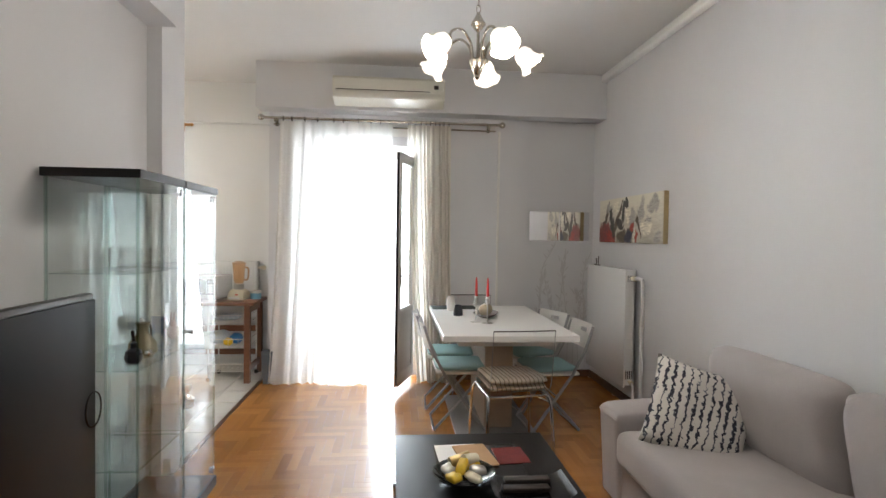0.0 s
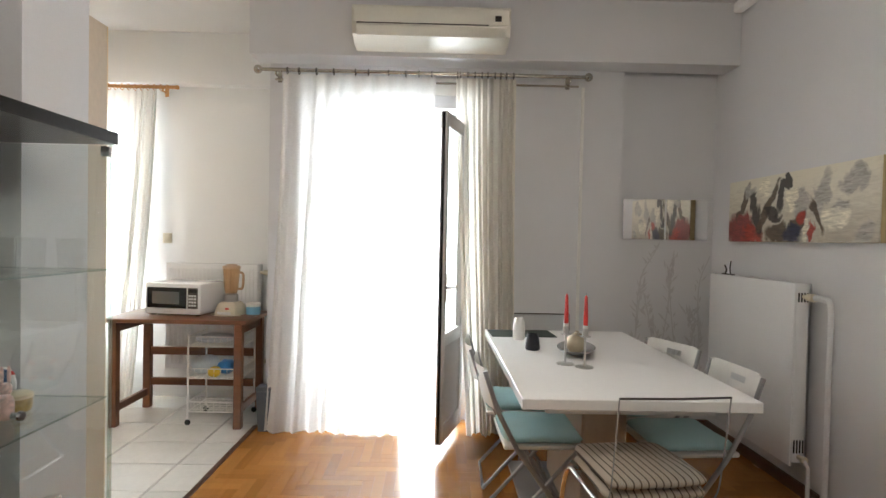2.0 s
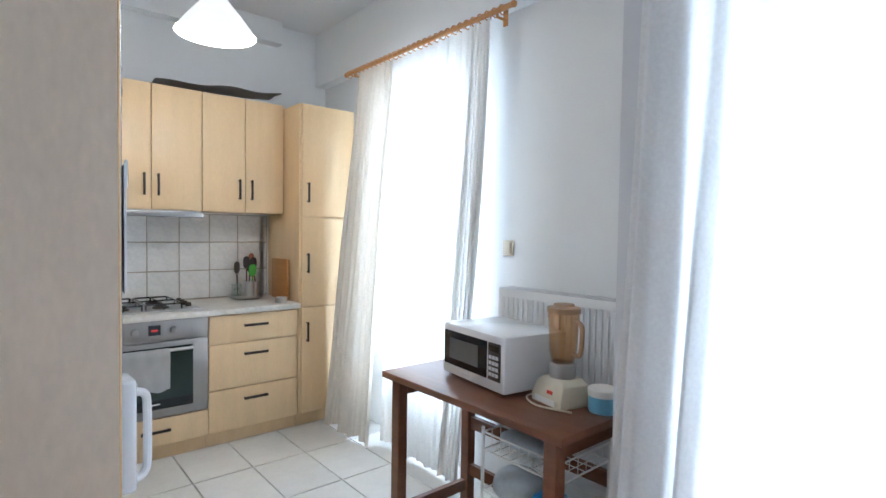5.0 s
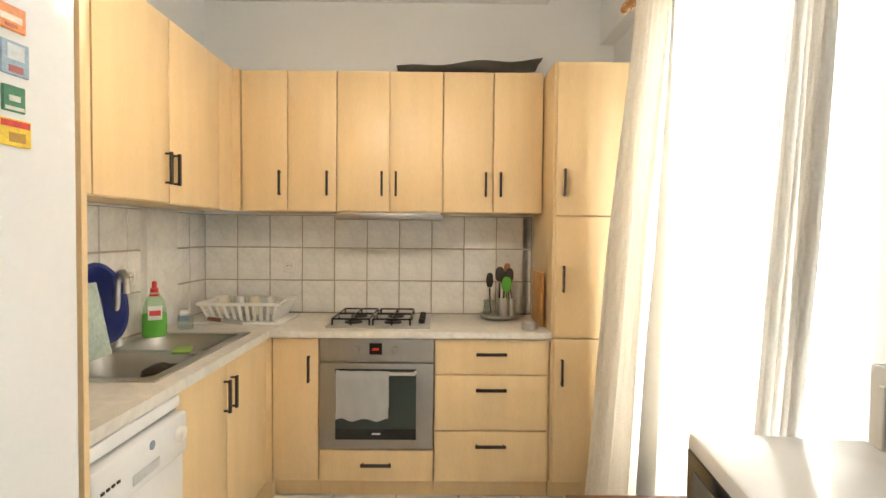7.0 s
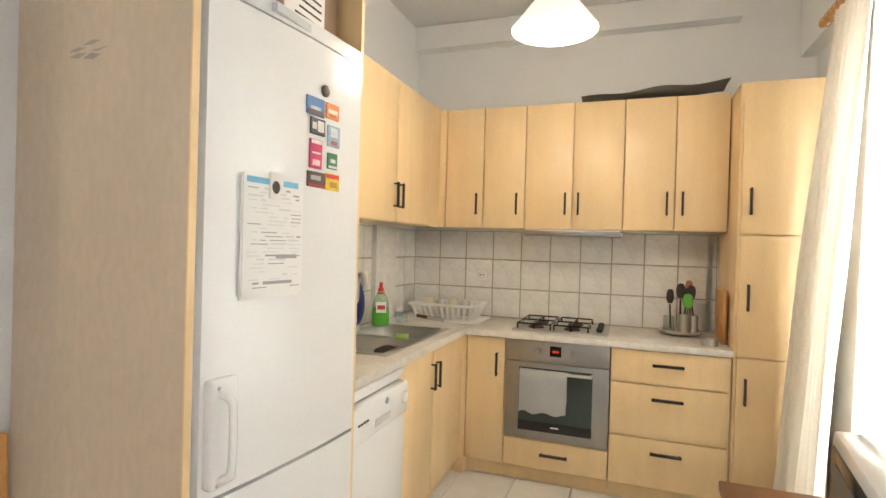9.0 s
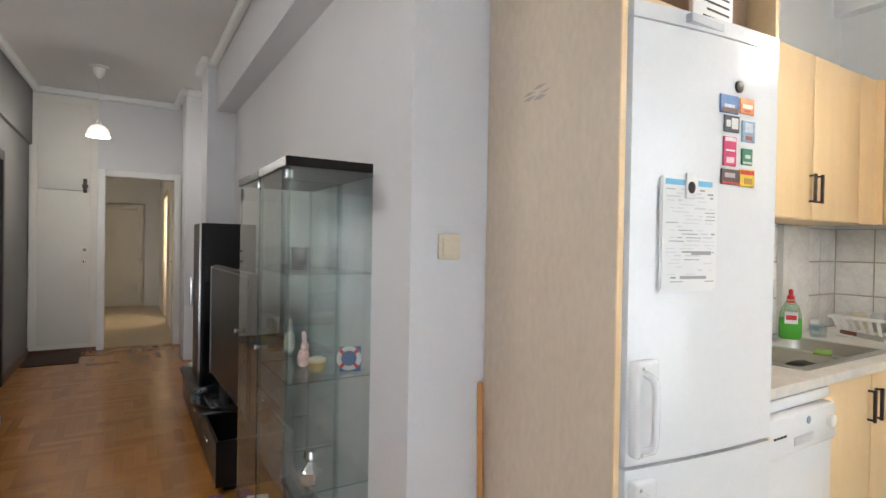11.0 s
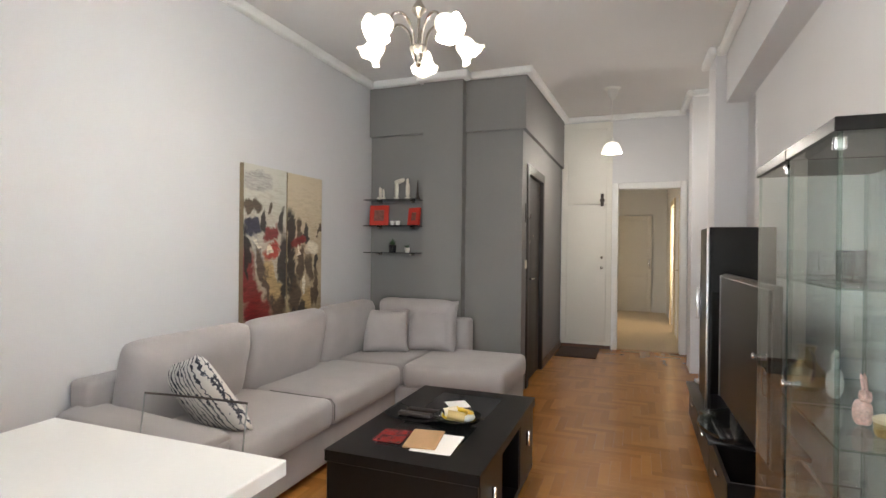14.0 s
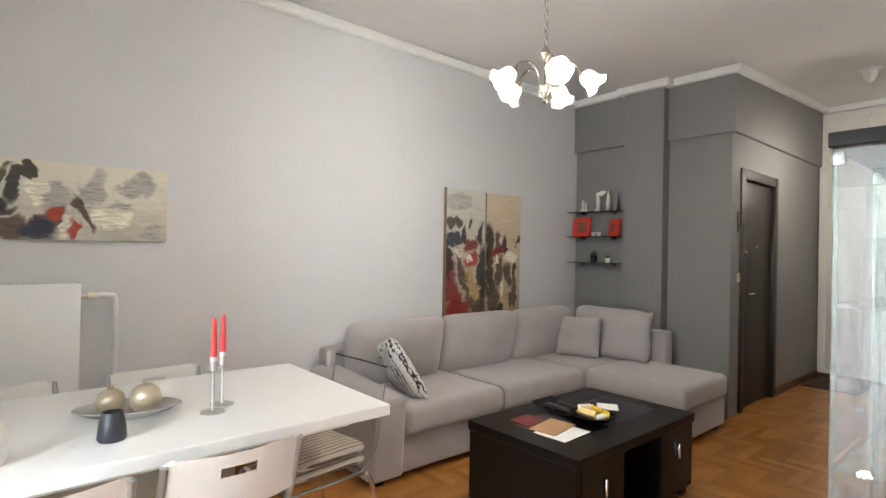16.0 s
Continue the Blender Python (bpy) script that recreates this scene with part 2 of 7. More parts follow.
def pillow(bm, sx, sy, sz, power=4.0, pinch=0.0, nu=20, nv=12, m=Matrix(), seed=0):
    """A stuffed block, sx by sy by sz about its centre: rounded corners, thin at the rim by pinch, with slight dents."""
    def sgn(v, e):
        return math.copysign(abs(v) ** e, v)
    e = 2.0 / power
    rings = []
    for j in range(nv + 1):
        b = -math.pi / 2 + math.pi * j / nv
        row = []
        for i in range(nu):
            a = 2 * math.pi * i / nu
            x, y, z = sgn(math.cos(b), e) * sgn(math.cos(a), e), sgn(math.cos(b), e) * sgn(math.sin(a), e), sgn(math.sin(b), 0.75)
            rim = max(abs(x), abs(y))
            z *= 1 - pinch * rim ** 3
            w = 0.012 * noise.noise(Vector((x * 2 + seed, y * 2, z + seed)))
            row.append((x * sx / 2 * (1 + w), y * sy / 2 * (1 + w), z * sz / 2 + w * 0.6))
        rings.append(ring(bm, m, row))
    skin(bm, rings)
    return bm


def square_pillow(bm, sx, sy, sz, rim=0.0, ears=0.05, n=16, m=Matrix(), seed=0):
    """A sewn square cushion: pointed corners, edges drawn in between them, rim thick at the seam."""
    def at(i, j, s):
        u, v = 2 * i / n - 1, 2 * j / n - 1
        w = 0.010 * noise.noise(Vector((u * 2 + seed, v * 2, s + seed)))
        z = rim / 2 + (sz - rim) / 2 * max(0, (1 - u ** 4) * (1 - v ** 4)) ** 0.5
        soft = 0.07 if rim else 0.0
        return (sx / 2 * u * (1 - ears * (1 - v * v) - soft * v ** 8), sy / 2 * v * (1 - ears * (1 - u * u) - soft * u ** 8), s * z + w * (1 - u ** 4) * (1 - v ** 4))
    grids = [[ring(bm, m, [at(i, j, s) for i in range(n + 1)]) for j in range(n + 1)] for s in (1, -1)]
    for g in grids:
        skin(bm, g, closed=False, caps=False)
    if rim:
        rims = [[g[0][i] for i in range(n)] + [g[j][n] for j in range(n)] + [g[n][i] for i in range(n, 0, -1)] + [g[j][0] for j in range(n, 0, -1)] for g in grids]
        skin(bm, rims, caps=False)
    return bm


def finish(bm, name, mat, smooth=None):
    bmesh.ops.remove_doubles(bm, verts=bm.verts, dist=1e-5)
    bmesh.ops.recalc_face_normals(bm, faces=bm.faces)
    me = bpy.data.meshes.new(name)
    if smooth is not None:
        for f in bm.faces:
            f.smooth = True
        for e in bm.edges:
            e.smooth = len(e.link_faces) == 2 and e.calc_face_angle(0) < radians(smooth)
    bm.to_mesh(me)
    bm.free()
    me.materials.append(mat)
    return me


def part(name, bm, mat, parent, label="", smooth=35):
    ob = new(name, finish(bm, name, mat, smooth))
    ob.parent = parent
    if label:
        tagged(ob, label)
    return ob


def thing(name, label, category, at=(0, 0, 0), rz=0.0, group=""):
    ob = new(name)
    ob.empty_display_size = 0.1
    ob.matrix_world = pose(*at, 0, 0, rz)
    return tagged(ob, label, category, group)


def solid(name, bm, mat, label, category, at=(0, 0, 0), rz=0.0, group="", smooth=35):
    ob = new(name, finish(bm, name, mat, smooth))
    ob.matrix_world = pose(*at, 0, 0, rz)
    return tagged(ob, label, category, group)


def structure(name, bm, mat, label, category, smooth=None):
    for v in bm.verts:  # the hall's ceiling rises a little towards its end
        if v.co.y < -0.3 and v.co.z > 2.9:
            v.co.z += 0.055 * (-0.3 - v.co.y)
    return tagged(new(name, finish(bm, name, mat, smooth)), label, category, kind="structure")


# ---- the rooms ----
H = 3.02
floor = structure("floor", boxes((-1.42, 2.0, -0.45, 5.45, -0.15, -0.0015), (-1.42, 0.45, -2.98, -0.45, -0.15, -0.0015)), GROUT, "oak parquet floor of the living room", "floor")
floor_kitchen = structure("floor_kitchen", boxes((-4.7, -1.42, 3.2, 6.1, -0.15, -0.008)), TILE_GROUT, "pale tiled kitchen floor", "floor")
structure("floor_corridor", boxes((-2.0, 0.6, -7.8, -2.98, -0.15, 0.0)), material("pale yellow corridor floor", (0.52, 0.42, 0.28), 0.3, vary=0.08, scale=4, stretch=(6, 1, 1)), "pale corridor floor", "floor")
structure("ceiling", boxes((-4.9, 2.2, -0.3, 6.2, H, H + 0.15), (-4.9, 2.2, -7.8, -0.3, H, H + 0.15)), CEILING, "pale painted ceiling", "ceiling")
structure("wall_east", boxes((1.90, 2.1, -0.25, 5.45, -0.1, H)), WALL, "pale grey painted wall", "wall")
# balcony wall with its doorway, the column and the recess beside it
structure("wall_north", boxes((-1.35, -1.02, 5.20, 5.50, 0, H), (0.10, 1.18, 5.20, 5.50, 0, H), (-1.02, 0.10, 5.20, 5.50, 2.31, H), (1.18, 1.90, 5.29, 5.50, 0, H)), WALL, "grey wall with a balcony doorway", "wall")
structure("beam_north", boxes((-1.43, 1.90, 5.0, 5.20, 2.60, H)), WALL, "grey ceiling beam over the balcony door", "beam")
structure("wall_kitchen_north", boxes((-4.7, -3.53, 5.86, 6.1, 0, H), (-2.68, -1.35, 5.86, 6.1, 0, H), (-3.53, -2.68, 5.86, 6.1, 2.36, H), (-1.35, -1.25, 5.5, 6.1, 0, H)), WHITE_WALL, "white kitchen wall with a balcony doorway", "wall")
structure("beam_kitchen", boxes((-4.52, -1.43, 5.77, 5.86, 2.60, H)), WHITE_WALL, "white beam over the kitchen window", "beam")
wall_kitchen_west = structure("wall_kitchen_west", boxes((-4.7, -4.52, 3.1, 5.86, 0, H)), WHITE_WALL, "white kitchen wall", "wall")
structure("beam_kitchen_west", boxes((-4.52, -4.42, 3.29, 5.44, 2.85, H)), WHITE_WALL, "white beam over the wall cabinets", "beam")
wall_kitchen_south = structure("wall_kitchen_south", boxes((-4.7, -1.73, 3.1, 3.29, 0, H)), WHITE_WALL, "white kitchen wall behind the sink", "wall")
structure("pillar", boxes((-1.73, -1.42, 3.065, 3.37, 0, H)), WALL, "grey painted pillar between kitchen and living room", "pillar")
structure("wall_west", boxes((-1.68, -1.50, -3.1, 3.065, 0, H)), WALL, "pale grey painted wall", "wall")
structure("beam_west", boxes((-1.50, -1.34, -0.30, 3.065, 2.56, H)), WALL, "grey ceiling beam along the wall", "beam")
structure("column_west", boxes((-1.50, -1.262, -0.75, -0.30, 0, H)), WALL, "grey painted column", "column")
structure("column_west_far", boxes((-1.50, -1.22, -2.2, -1.8, 0, H)), WALL, "grey painted column by the corridor door", "column")
structure("wall_corridor_door", boxes((-1.68, -1.20, -2.98, -2.88, 0, H), (-0.40, 0.34, -2.98, -2.88, 0, H), (-1.20, -0.40, -2.98, -2.88, 2.17, H)), WALL, "grey end wall with the corridor doorway", "wall")
# dark block with the entrance door
structure("wall_south", boxes((1.285, 1.90, -0.40, -0.25, 0, H), (0.885, 1.285, -0.40, -0.15, 0, H), (0.335, 0.885, -0.40, -0.27, 0, H)), DARK_WALL, "dark grey feature wall with a column", "wall")
structure("soffit_south", boxes((1.285, 1.90, -0.25, -0.20, 2.47, H), (0.30, 0.885, -0.27, -0.24, 2.46, H), (0.30, 0.335, -2.87, -0.27, 2.46, H - 0.01)), DARK_WALL, "dark grey soffit", "soffit")
structure("wall_entrance", boxes((0.335, 0.48, -0.52, -0.40, 0, H), (0.335, 0.48, -2.98, -1.36, 0, H), (0.335, 0.48, -1.36, -0.52, 2.13, H)), DARK_WALL, "dark grey wall with the entrance door", "wall")
structure("wall_corridor", boxes((-1.75, -1.6, -7.8, -2.98, 0, H), (0.3, 0.45, -7.8, -2.98, 0, H), (-1.6, 0.3, -7.8, -7.65, 0, H)), WHITE_WALL, "plain corridor walls", "wall")
structure("balcony_slab", boxes((-5.5, 3.0, 5.5, 7.2, -0.25, -0.05)), TILE, "pale balcony floor", "balcony")


# emissive sheet, its glow stands in for the overexposed outdoors
structure("backdrop", boxes((-14, 12, 12.0, 12.1, -6, 9)), glowing("emissive daylight white", (0.95, 0.98, 1.0), 3.5), "plain glowing backdrop for the overexposed daylight beyond the balcony", "backdrop")
# ---- trim ----
CW, CH = 0.065, 0.075
structure("cornice", boxes(
    (1.90 - CW, 1.90, -0.20, 5.0, H - CH, H), (1.285 + CW, 1.90 - CW, -0.20, -0.20 + CW, H - CH, H), (0.885 - CW, 1.285 + CW, -0.24, -0.15 + CW, H - CH, H),
    (0.30 - CW, 0.885 - CW, -0.24, -0.24 + CW, H - CH, H), (0.30 - CW, 0.30, -2.88 + CW, -0.24, H - CH, H), (-1.30 + CW, 0.32, -2.88, -2.88 + CW, H - CH, H),
    (-1.22, -1.22 + CW, -2.81, -1.735, H - CH, H), (-1.50, -1.22, -1.80, -1.80 + CW, H - CH, H), (-1.50, -1.50 + CW, -1.735, -0.75, H - CH, H),
    (-1.262, -1.262 + CW, -0.75, -0.30 + CW, H - CH, H), (-1.34, -1.262, -0.30, -0.30 + CW, H - CH, H), (-1.34, -1.34 + CW, -0.235, 3.065, H - CH, H), bevel=0.02), CORNICE, "white plaster cornice under the ceiling", "cornice")
SKIRT = material("dark brown skirting", (0.10, 0.04, 0.018), 0.35, vary=0.2, stretch=(1, 8, 8))
structure("baseboard", boxes((1.885, 1.90, -0.2, 5.29, 0, 0.07), (1.18, 1.885, 5.275, 5.29, 0, 0.07), (0.10, 1.18, 5.185, 5.20, 0, 0.07), (0.32, 0.335, -2.87, -1.42, 0, 0.08), (-0.36, 0.32, -2.88, -2.865, 0, 0.05), (-1.50, -1.485, -0.3, 3.06, 0, 0.07)), SKIRT, "dark brown wooden skirting", "baseboard")
structure("threshold_strip", boxes((-1.435, -1.405, 3.37, 5.2, 0.0, 0.006)), SKIRT, "dark strip between parquet and tiles", "trim")
structure("shutter_box", boxes((-1.02, 0.10, 5.186, 5.2, 2.40, 2.52), (-1.02, 0.10, 5.18, 5.2, 2.465, 2.475)), PLASTIC, "white roller shutter box over the door", "trim")
structure("cable_trunk", boxes((0.872, 0.894, 5.185, 5.2, 0.07, 2.48), bevel=0.003), PLASTIC, "white cable trunking down the wall", "trim")
structure("pipe_riser", tube(bmesh.new(), [(1.302, -0.236, 0.0), (1.302, -0.236, 2.47)], 0.013), DARKFRAME, "thin dark cable conduit up the wall", "pipe", 40)


# ---- openings ----
def leaf_handle(parent, x, y, z, along, out):
    """A lever on its plate; along is the lever's direction in x, out its side in y."""
    bm = boxes((x - 0.016, x + 0.016, min(y, y + out * 0.008), max(y, y + out * 0.008), z - 0.09, z + 0.09), bevel=0.002)
    tube(bm, [(x, y, z), (x, y + out * 0.045, z), (x + along * 0.02, y + out * 0.05, z), (x + along * 0.12, y + out * 0.05, z)], 0.008)
    return part("handle", bm, CHROME, parent, "chrome lever handle")


def balcony_door():
    d = thing("door_1", "grey aluminium glazed balcony door standing open inwards", "door", (0.085, 5.17, 0.07), 0)
    d["kind"] = "structure"
    W, T = 0.48, 2.11
    f = boxes((0, 0.075, -0.02, 0.02, 0, T), (W - 0.055, W, -0.02, 0.02, 0, T), (0.075, W - 0.055, -0.02, 0.02, T - 0.09, T), (0.075, W - 0.055, -0.02, 0.02, 0, 0.12), (0.075, W - 0.055, -0.02, 0.02, 0.62, 0.70), bevel=0.006)
    part("leaf_frame", f, ALUMINIUM, d)
    part("lower_panel", boxes((0.075, W - 0.075, -0.012, 0.012, 0.12, 0.62), bevel=0.003), ALUMINIUM, d, "plain lower panel")
    pane = part("pane", sheet((0.075, 0, 0.70), (W - 0.13, 0, 0), (0, 0, T - 0.79)), GLASS, d, "clear glass pane")
    pane.visible_shadow = False
    leaf_handle(d, W - 0.03, 0.02, 1.0, -1, 1)
    part("gasket", boxes((W, W + 0.008, -0.006, 0.010, 0.01, T - 0.01)), BLACK, d, "black rubber gasket")
    d.matrix_world = pose(0.04, 5.175, 0.07, 0, 0, 251.5)
    return d


balcony_door()
bf = thing("window_frame", "white fixed frame of the balcony doorway", "door frame")
bf["kind"] = "structure"
part("jamb", boxes((-1.02, -0.90, 5.40, 5.47, 0, 2.31), bevel=0.004), PLASTIC, bf)
part("jamb", boxes((0.04, 0.10, 5.40, 5.47, 0, 2.31), bevel=0.004), PLASTIC, bf)
part("head", boxes((-0.90, 0.04, 5.40, 5.47, 2.21, 2.31), bevel=0.004), PLASTIC, bf)


def drape(name, label, x0, x1, y, z0, z1, folds, depth, x0b=None, x1b=None, seed=0, hem=0.0, mat=None, lean=0.03):
    """A hanging cloth with folds that open towards the hem; x0b, x1b are its ends at the bottom."""
    x0b, x1b = x0 if x0b is None else x0b, x1 if x1b is None else x1b
    bm, nx, nz = bmesh.new(), folds * 10, 26
    rnd = random.Random(seed)
    ph = [rnd.uniform(0, 6.28) for _ in range(6)]
    grid = []
    for j in range(nz + 1):
        v = j / nz
        row = []
        for i in range(nx + 1):
            u = i / nx
            uu = u + 0.018 * math.sin(5 * u * math.pi + ph[0]) + 0.012 * math.sin(11 * u * math.pi + ph[1] + v)
            a = x0 + (x1 - x0) * u
            b = x0b + (x1b - x0b) * (u + 0.03 * math.sin(7 * u + ph[2]) * v)
            x = a + (b - a) * (v ** 1.4)
            w = math.sin(2 * math.pi * folds * uu + 0.7 * math.sin(3 * v + ph[3])) + 0.35 * math.sin(2 * math.pi * folds * 2.3 * uu + ph[4])
            amp = depth * (0.35 + 0.65 * min(1, v * 2.2)) * (0.7 + 0.5 * noise.noise(Vector((u * 9 + seed, v * 1.6, 0))))
            z = z1 + (z0 - z1) * v + hem * math.sin(2 * math.pi * 2.4 * u + ph[5]) * (v > 0.99)
            row.append(bm.verts.new((x, y + amp * w - lean * v, z)))
        grid.append(row)
    skin(bm, grid, closed=False, caps=False)
    return solid(name, bm, mat or CURTAIN, label, "curtain", smooth=180)


def rod_with_rings(name, label, y, z, x0, x1, r, mat, rings, wall_y, ringmat, finial=0.032):
    t = thing(name, label, "curtain rod")
    part("rod", tube(bmesh.new(), [(x0, y, z), (x1, y, z)], r, 12), mat, t)
    for x, s in ((x0, -1), (x1, 1)):
        bm = bmesh.new()
        bmesh.ops.create_uvsphere(bm, u_segments=14, v_segments=10, radius=finial, matrix=Matrix.Translation((x + s * finial * 0.8, y, z)))
        part("finial", bm, mat, t)
        bx = x - s * 0.10
        part("bracket", tube(boxes((bx - 0.015, bx + 0.015, wall_y - 0.006, wall_y, z - 0.06, z + 0.02)), [(bx, wall_y, z - 0.03), (bx, y, z - 0.03), (bx, y, z - r)], 0.007), mat, t)
    for x in rings:
        bm = bmesh.new()
        rr, seg = r + 0.010, 16
        pts = [(x, y + rr * math.cos(a), z - 0.006 + rr * math.sin(a)) for a in [2 * math.pi * k / seg for k in range(seg + 1)]]
        tube(bm, pts, 0.0035, 6, False)
        part("curtain_ring", bm, ringmat, t)
    return t


rod_with_rings("curtain_rod", "brushed metal curtain rod with rings and ball ends", 5.10, 2.525, -1.38, 0.87, 0.013, NICKEL, [-1.2, -1.12, -1.0, -0.88, -0.73, -0.64, -0.5, -0.38, -0.29, -0.2, -0.02, 0.0, 0.05, 0.1, 0.15, 0.19, 0.24, 0.28, 0.32, 0.37], 5.2, HANDLE, 0.03)
part("back_rod", tube(bmesh.new(), [(-1.3, 5.155, 2.475), (0.84, 5.155, 2.475)], 0.008), NICKEL, bpy.data.objects["curtain_rod"])
drape("curtain", "cream sheer curtain drawn across the balcony door", -1.23, -0.17, 5.10, 0.010, 2.50, 10, 0.036, -1.29, -0.37, 1, 0.006)
drape("curtain", "cream sheer curtain gathered beside the open balcony door", -0.03, 0.39, 5.10, 0.012, 2.50, 9, 0.03, 0.09, 0.42, 2, 0.012, DENSE)

# entrance door
door = thing("door_2", "dark wenge entrance door, closed", "door")
door["kind"] = "structure"
part("door_leaf", boxes((0.36, 0.41, -1.34, -0.54, 0.01, 2.10), bevel=0.004), DOORWOOD, door)
part("door_frame", boxes((0.318, 0.40, -0.56, -0.47, 0, 2.17), (0.318, 0.40, -1.41, -1.32, 0, 2.17), (0.318, 0.40, -1.32, -0.56, 2.08, 2.17), bevel=0.005), DOORWOOD, door)
part("handle", tube(boxes((0.350, 0.36, -0.635, -0.605, 0.93, 1.13), bevel=0.003), [(0.355, -0.62, 1.05), (0.31, -0.62, 1.05), (0.305, -0.64, 1.05), (0.305, -0.74, 1.05)], 0.008), CHROME, door, "chrome lever handle")
part("lock", lathe(bmesh.new(), [(0.026, 0), (0.026, 0.012), (0.012, 0.03)], m=pose(0.36, -0.62, 1.42, 0, -90, 0)), CHROME, door, "chrome upper lock")
part("peephole", lathe(bmesh.new(), [(0.012, 0), (0.010, 0.006)], m=pose(0.36, -0.95, 1.48, 0, -90, 0)), NICKEL, door)
for z in (0.3, 1.75):
    part("hinge", tube(bmesh.new(), [(0.338, -1.345, z), (0.338, -1.345, z + 0.11)], 0.009), NICKEL, door)
hook = thing("key_hook", "small dark metal key hook on the wall", "hook")
part("plate", boxes((0.325, 0.335, -0.42, -0.40, 1.60, 1.78), bevel=0.004), HANDLE, hook)
part("hook", tube(bmesh.new(), arc([(0.325, -0.41, 1.66), (0.29, -0.41, 1.64), (0.28, -0.41, 1.68)]), 0.006), HANDLE, hook)


def wall_switch(label, m, w=0.085, kind="light_switch"):
    """A plate on the wall, facing -y in its own frame."""
    t = thing(kind, label, "switch")
    part("plate", boxes((-w / 2, w / 2, -0.010, 0, -0.042, 0.042), bevel=0.004), CREAM if kind == "light_switch" else PLASTIC, t)
    if kind == "light_switch":
        part("rocker", boxes((-w / 2 + 0.014, w / 2 - 0.014, -0.016, -0.010, -0.03, 0.03), bevel=0.003), CREAM, t)
    else:
        part("socket_ring", lathe(bmesh.new(), [(0.024, 0), (0.024, 0.004), (0.019, 0.004), (0.019, -0.004)], m=pose(0, -0.0085, 0, 90, 0, 0)), CREAM, t)
        part("pin_hole", lathe(bmesh.new(), [(0.004, 0), (0.004, 0.003)], at=(-0.009, 0, 0), m=pose(0, -0.008, 0, 90, 0, 0), seg=8), BLACK, t)
        part("pin_hole", lathe(bmesh.new(), [(0.004, 0), (0.004, 0.003)], at=(0.009, 0, 0), m=pose(0, -0.008, 0, 90, 0, 0), seg=8), BLACK, t)
    t.matrix_world = m
    return t


wall_switch("cream plastic light switch on the grey pillar", pose(-1.56, 3.37, 1.372, 0, 0, 180))
wall_switch("cream light switch on the white kitchen wall", pose(-2.40, 5.86, 1.335), 0.075)
wall_switch("pale plastic switch beside the entrance door", pose(0.335, -0.43, 1.20, 0, 0, 270), 0.05)
wall_switch("white wall socket low on the grey wall", pose(1.90, 3.55, 0.33, 0, 0, 90), 0.08, "wall_socket")

# white built-in closet and the corridor beyond
cl = thing("closet", "built-in off-white closet with an upper hatch door", "closet")
part("frame", boxes((-0.34, -0.27, -2.88, -2.84, 0.05, 3.07), (0.25, 0.32, -2.88, -2.84, 0.05, 3.07), (-0.27, 0.25, -2.88, -2.84, 2.99, 3.07), (-0.27, 0.25, -2.88, -2.84, 0.05, 0.10)), OLDWHITE, cl)
for z0, z1 in ((0.102, 1.949), (1.955, 2.988)):
    part("door", boxes((-0.268, 0.248, -2.875, -2.835, z0, z1), bevel=0.002), OLDWHITE, cl)
for z in (1.10, 1.24):
    part("knob", lathe(bmesh.new(), [(0.016, 0), (0.012, 0.012), (0.017, 0.025), (0.010, 0.03)], m=pose(-0.215, -2.835, z, -90, 0, 0)), NICKEL, cl)
part("latch", boxes((-0.235, -0.195, -2.835, -2.81, 1.93, 2.10), (-0.245, -0.185, -2.835, -2.80, 1.99, 2.03), bevel=0.006), HANDLE, cl, "dark metal hatch latch")
solid("door_mat", boxes((-0.20, 0.30, -2.82, -2.14, 0.0, 0.012), bevel=0.004), material("brown coir mat", (0.055, 0.032, 0.022), 0.95, vary=0.3, grain=200, bump=0.1), "dark brown door mat by the closet", "mat")
fr = thing("door_3", "off-white painted frame of the open corridor doorway", "door frame")
fr["kind"] = "structure"
part("jamb", boxes((-0.42, -0.34, -3.0, -2.85, 0, 2.24), bevel=0.008), CORNICE, fr)
part("jamb", boxes((-1.26, -1.18, -3.0, -2.85, 0, 2.24), bevel=0.008), CORNICE, fr)
part("head", boxes((-1.18, -0.42, -3.0, -2.85, 2.155, 2.24), bevel=0.008), CORNICE, fr)
PALEDOOR = material("pale yellow door paint", (0.66, 0.58, 0.42), 0.45, vary=0.05)
for name, lab, m in (("door_4", "open pale yellow corridor door with a glazed panel", pose(-1.19, -3.02, 0, 0, 0, -96)), ("door_5", "closed off-white door at the corridor's end", pose(-0.17, -7.56, 0, 0, 0, 180))):
    d = thing(name, lab, "door")
    d["kind"] = "structure"
    part("leaf", boxes((0, 0.10, -0.02, 0.02, 0.01, 2.08), (0.68, 0.78, -0.02, 0.02, 0.01, 2.08), (0.10, 0.68, -0.02, 0.02, 1.98, 2.08), (0.10, 0.68, -0.02, 0.02, 0.01, 0.75), bevel=0.004), PALEDOOR if name == "door_4" else OLDWHITE, d)
    part("panel", boxes((0.10, 0.68, -0.008, 0.008, 0.75, 1.98)), PALEDOOR if name == "door_4" else OLDWHITE, d)
    part("handle", tube(boxes((0.715, 0.745, -0.028, 0.028, 0.94, 1.14), bevel=0.003), [(0.73, 0.02, 1.06), (0.73, 0.06, 1.06), (0.62, 0.065, 1.06)], 0.008), CHROME, d)
    d.matrix_world = m
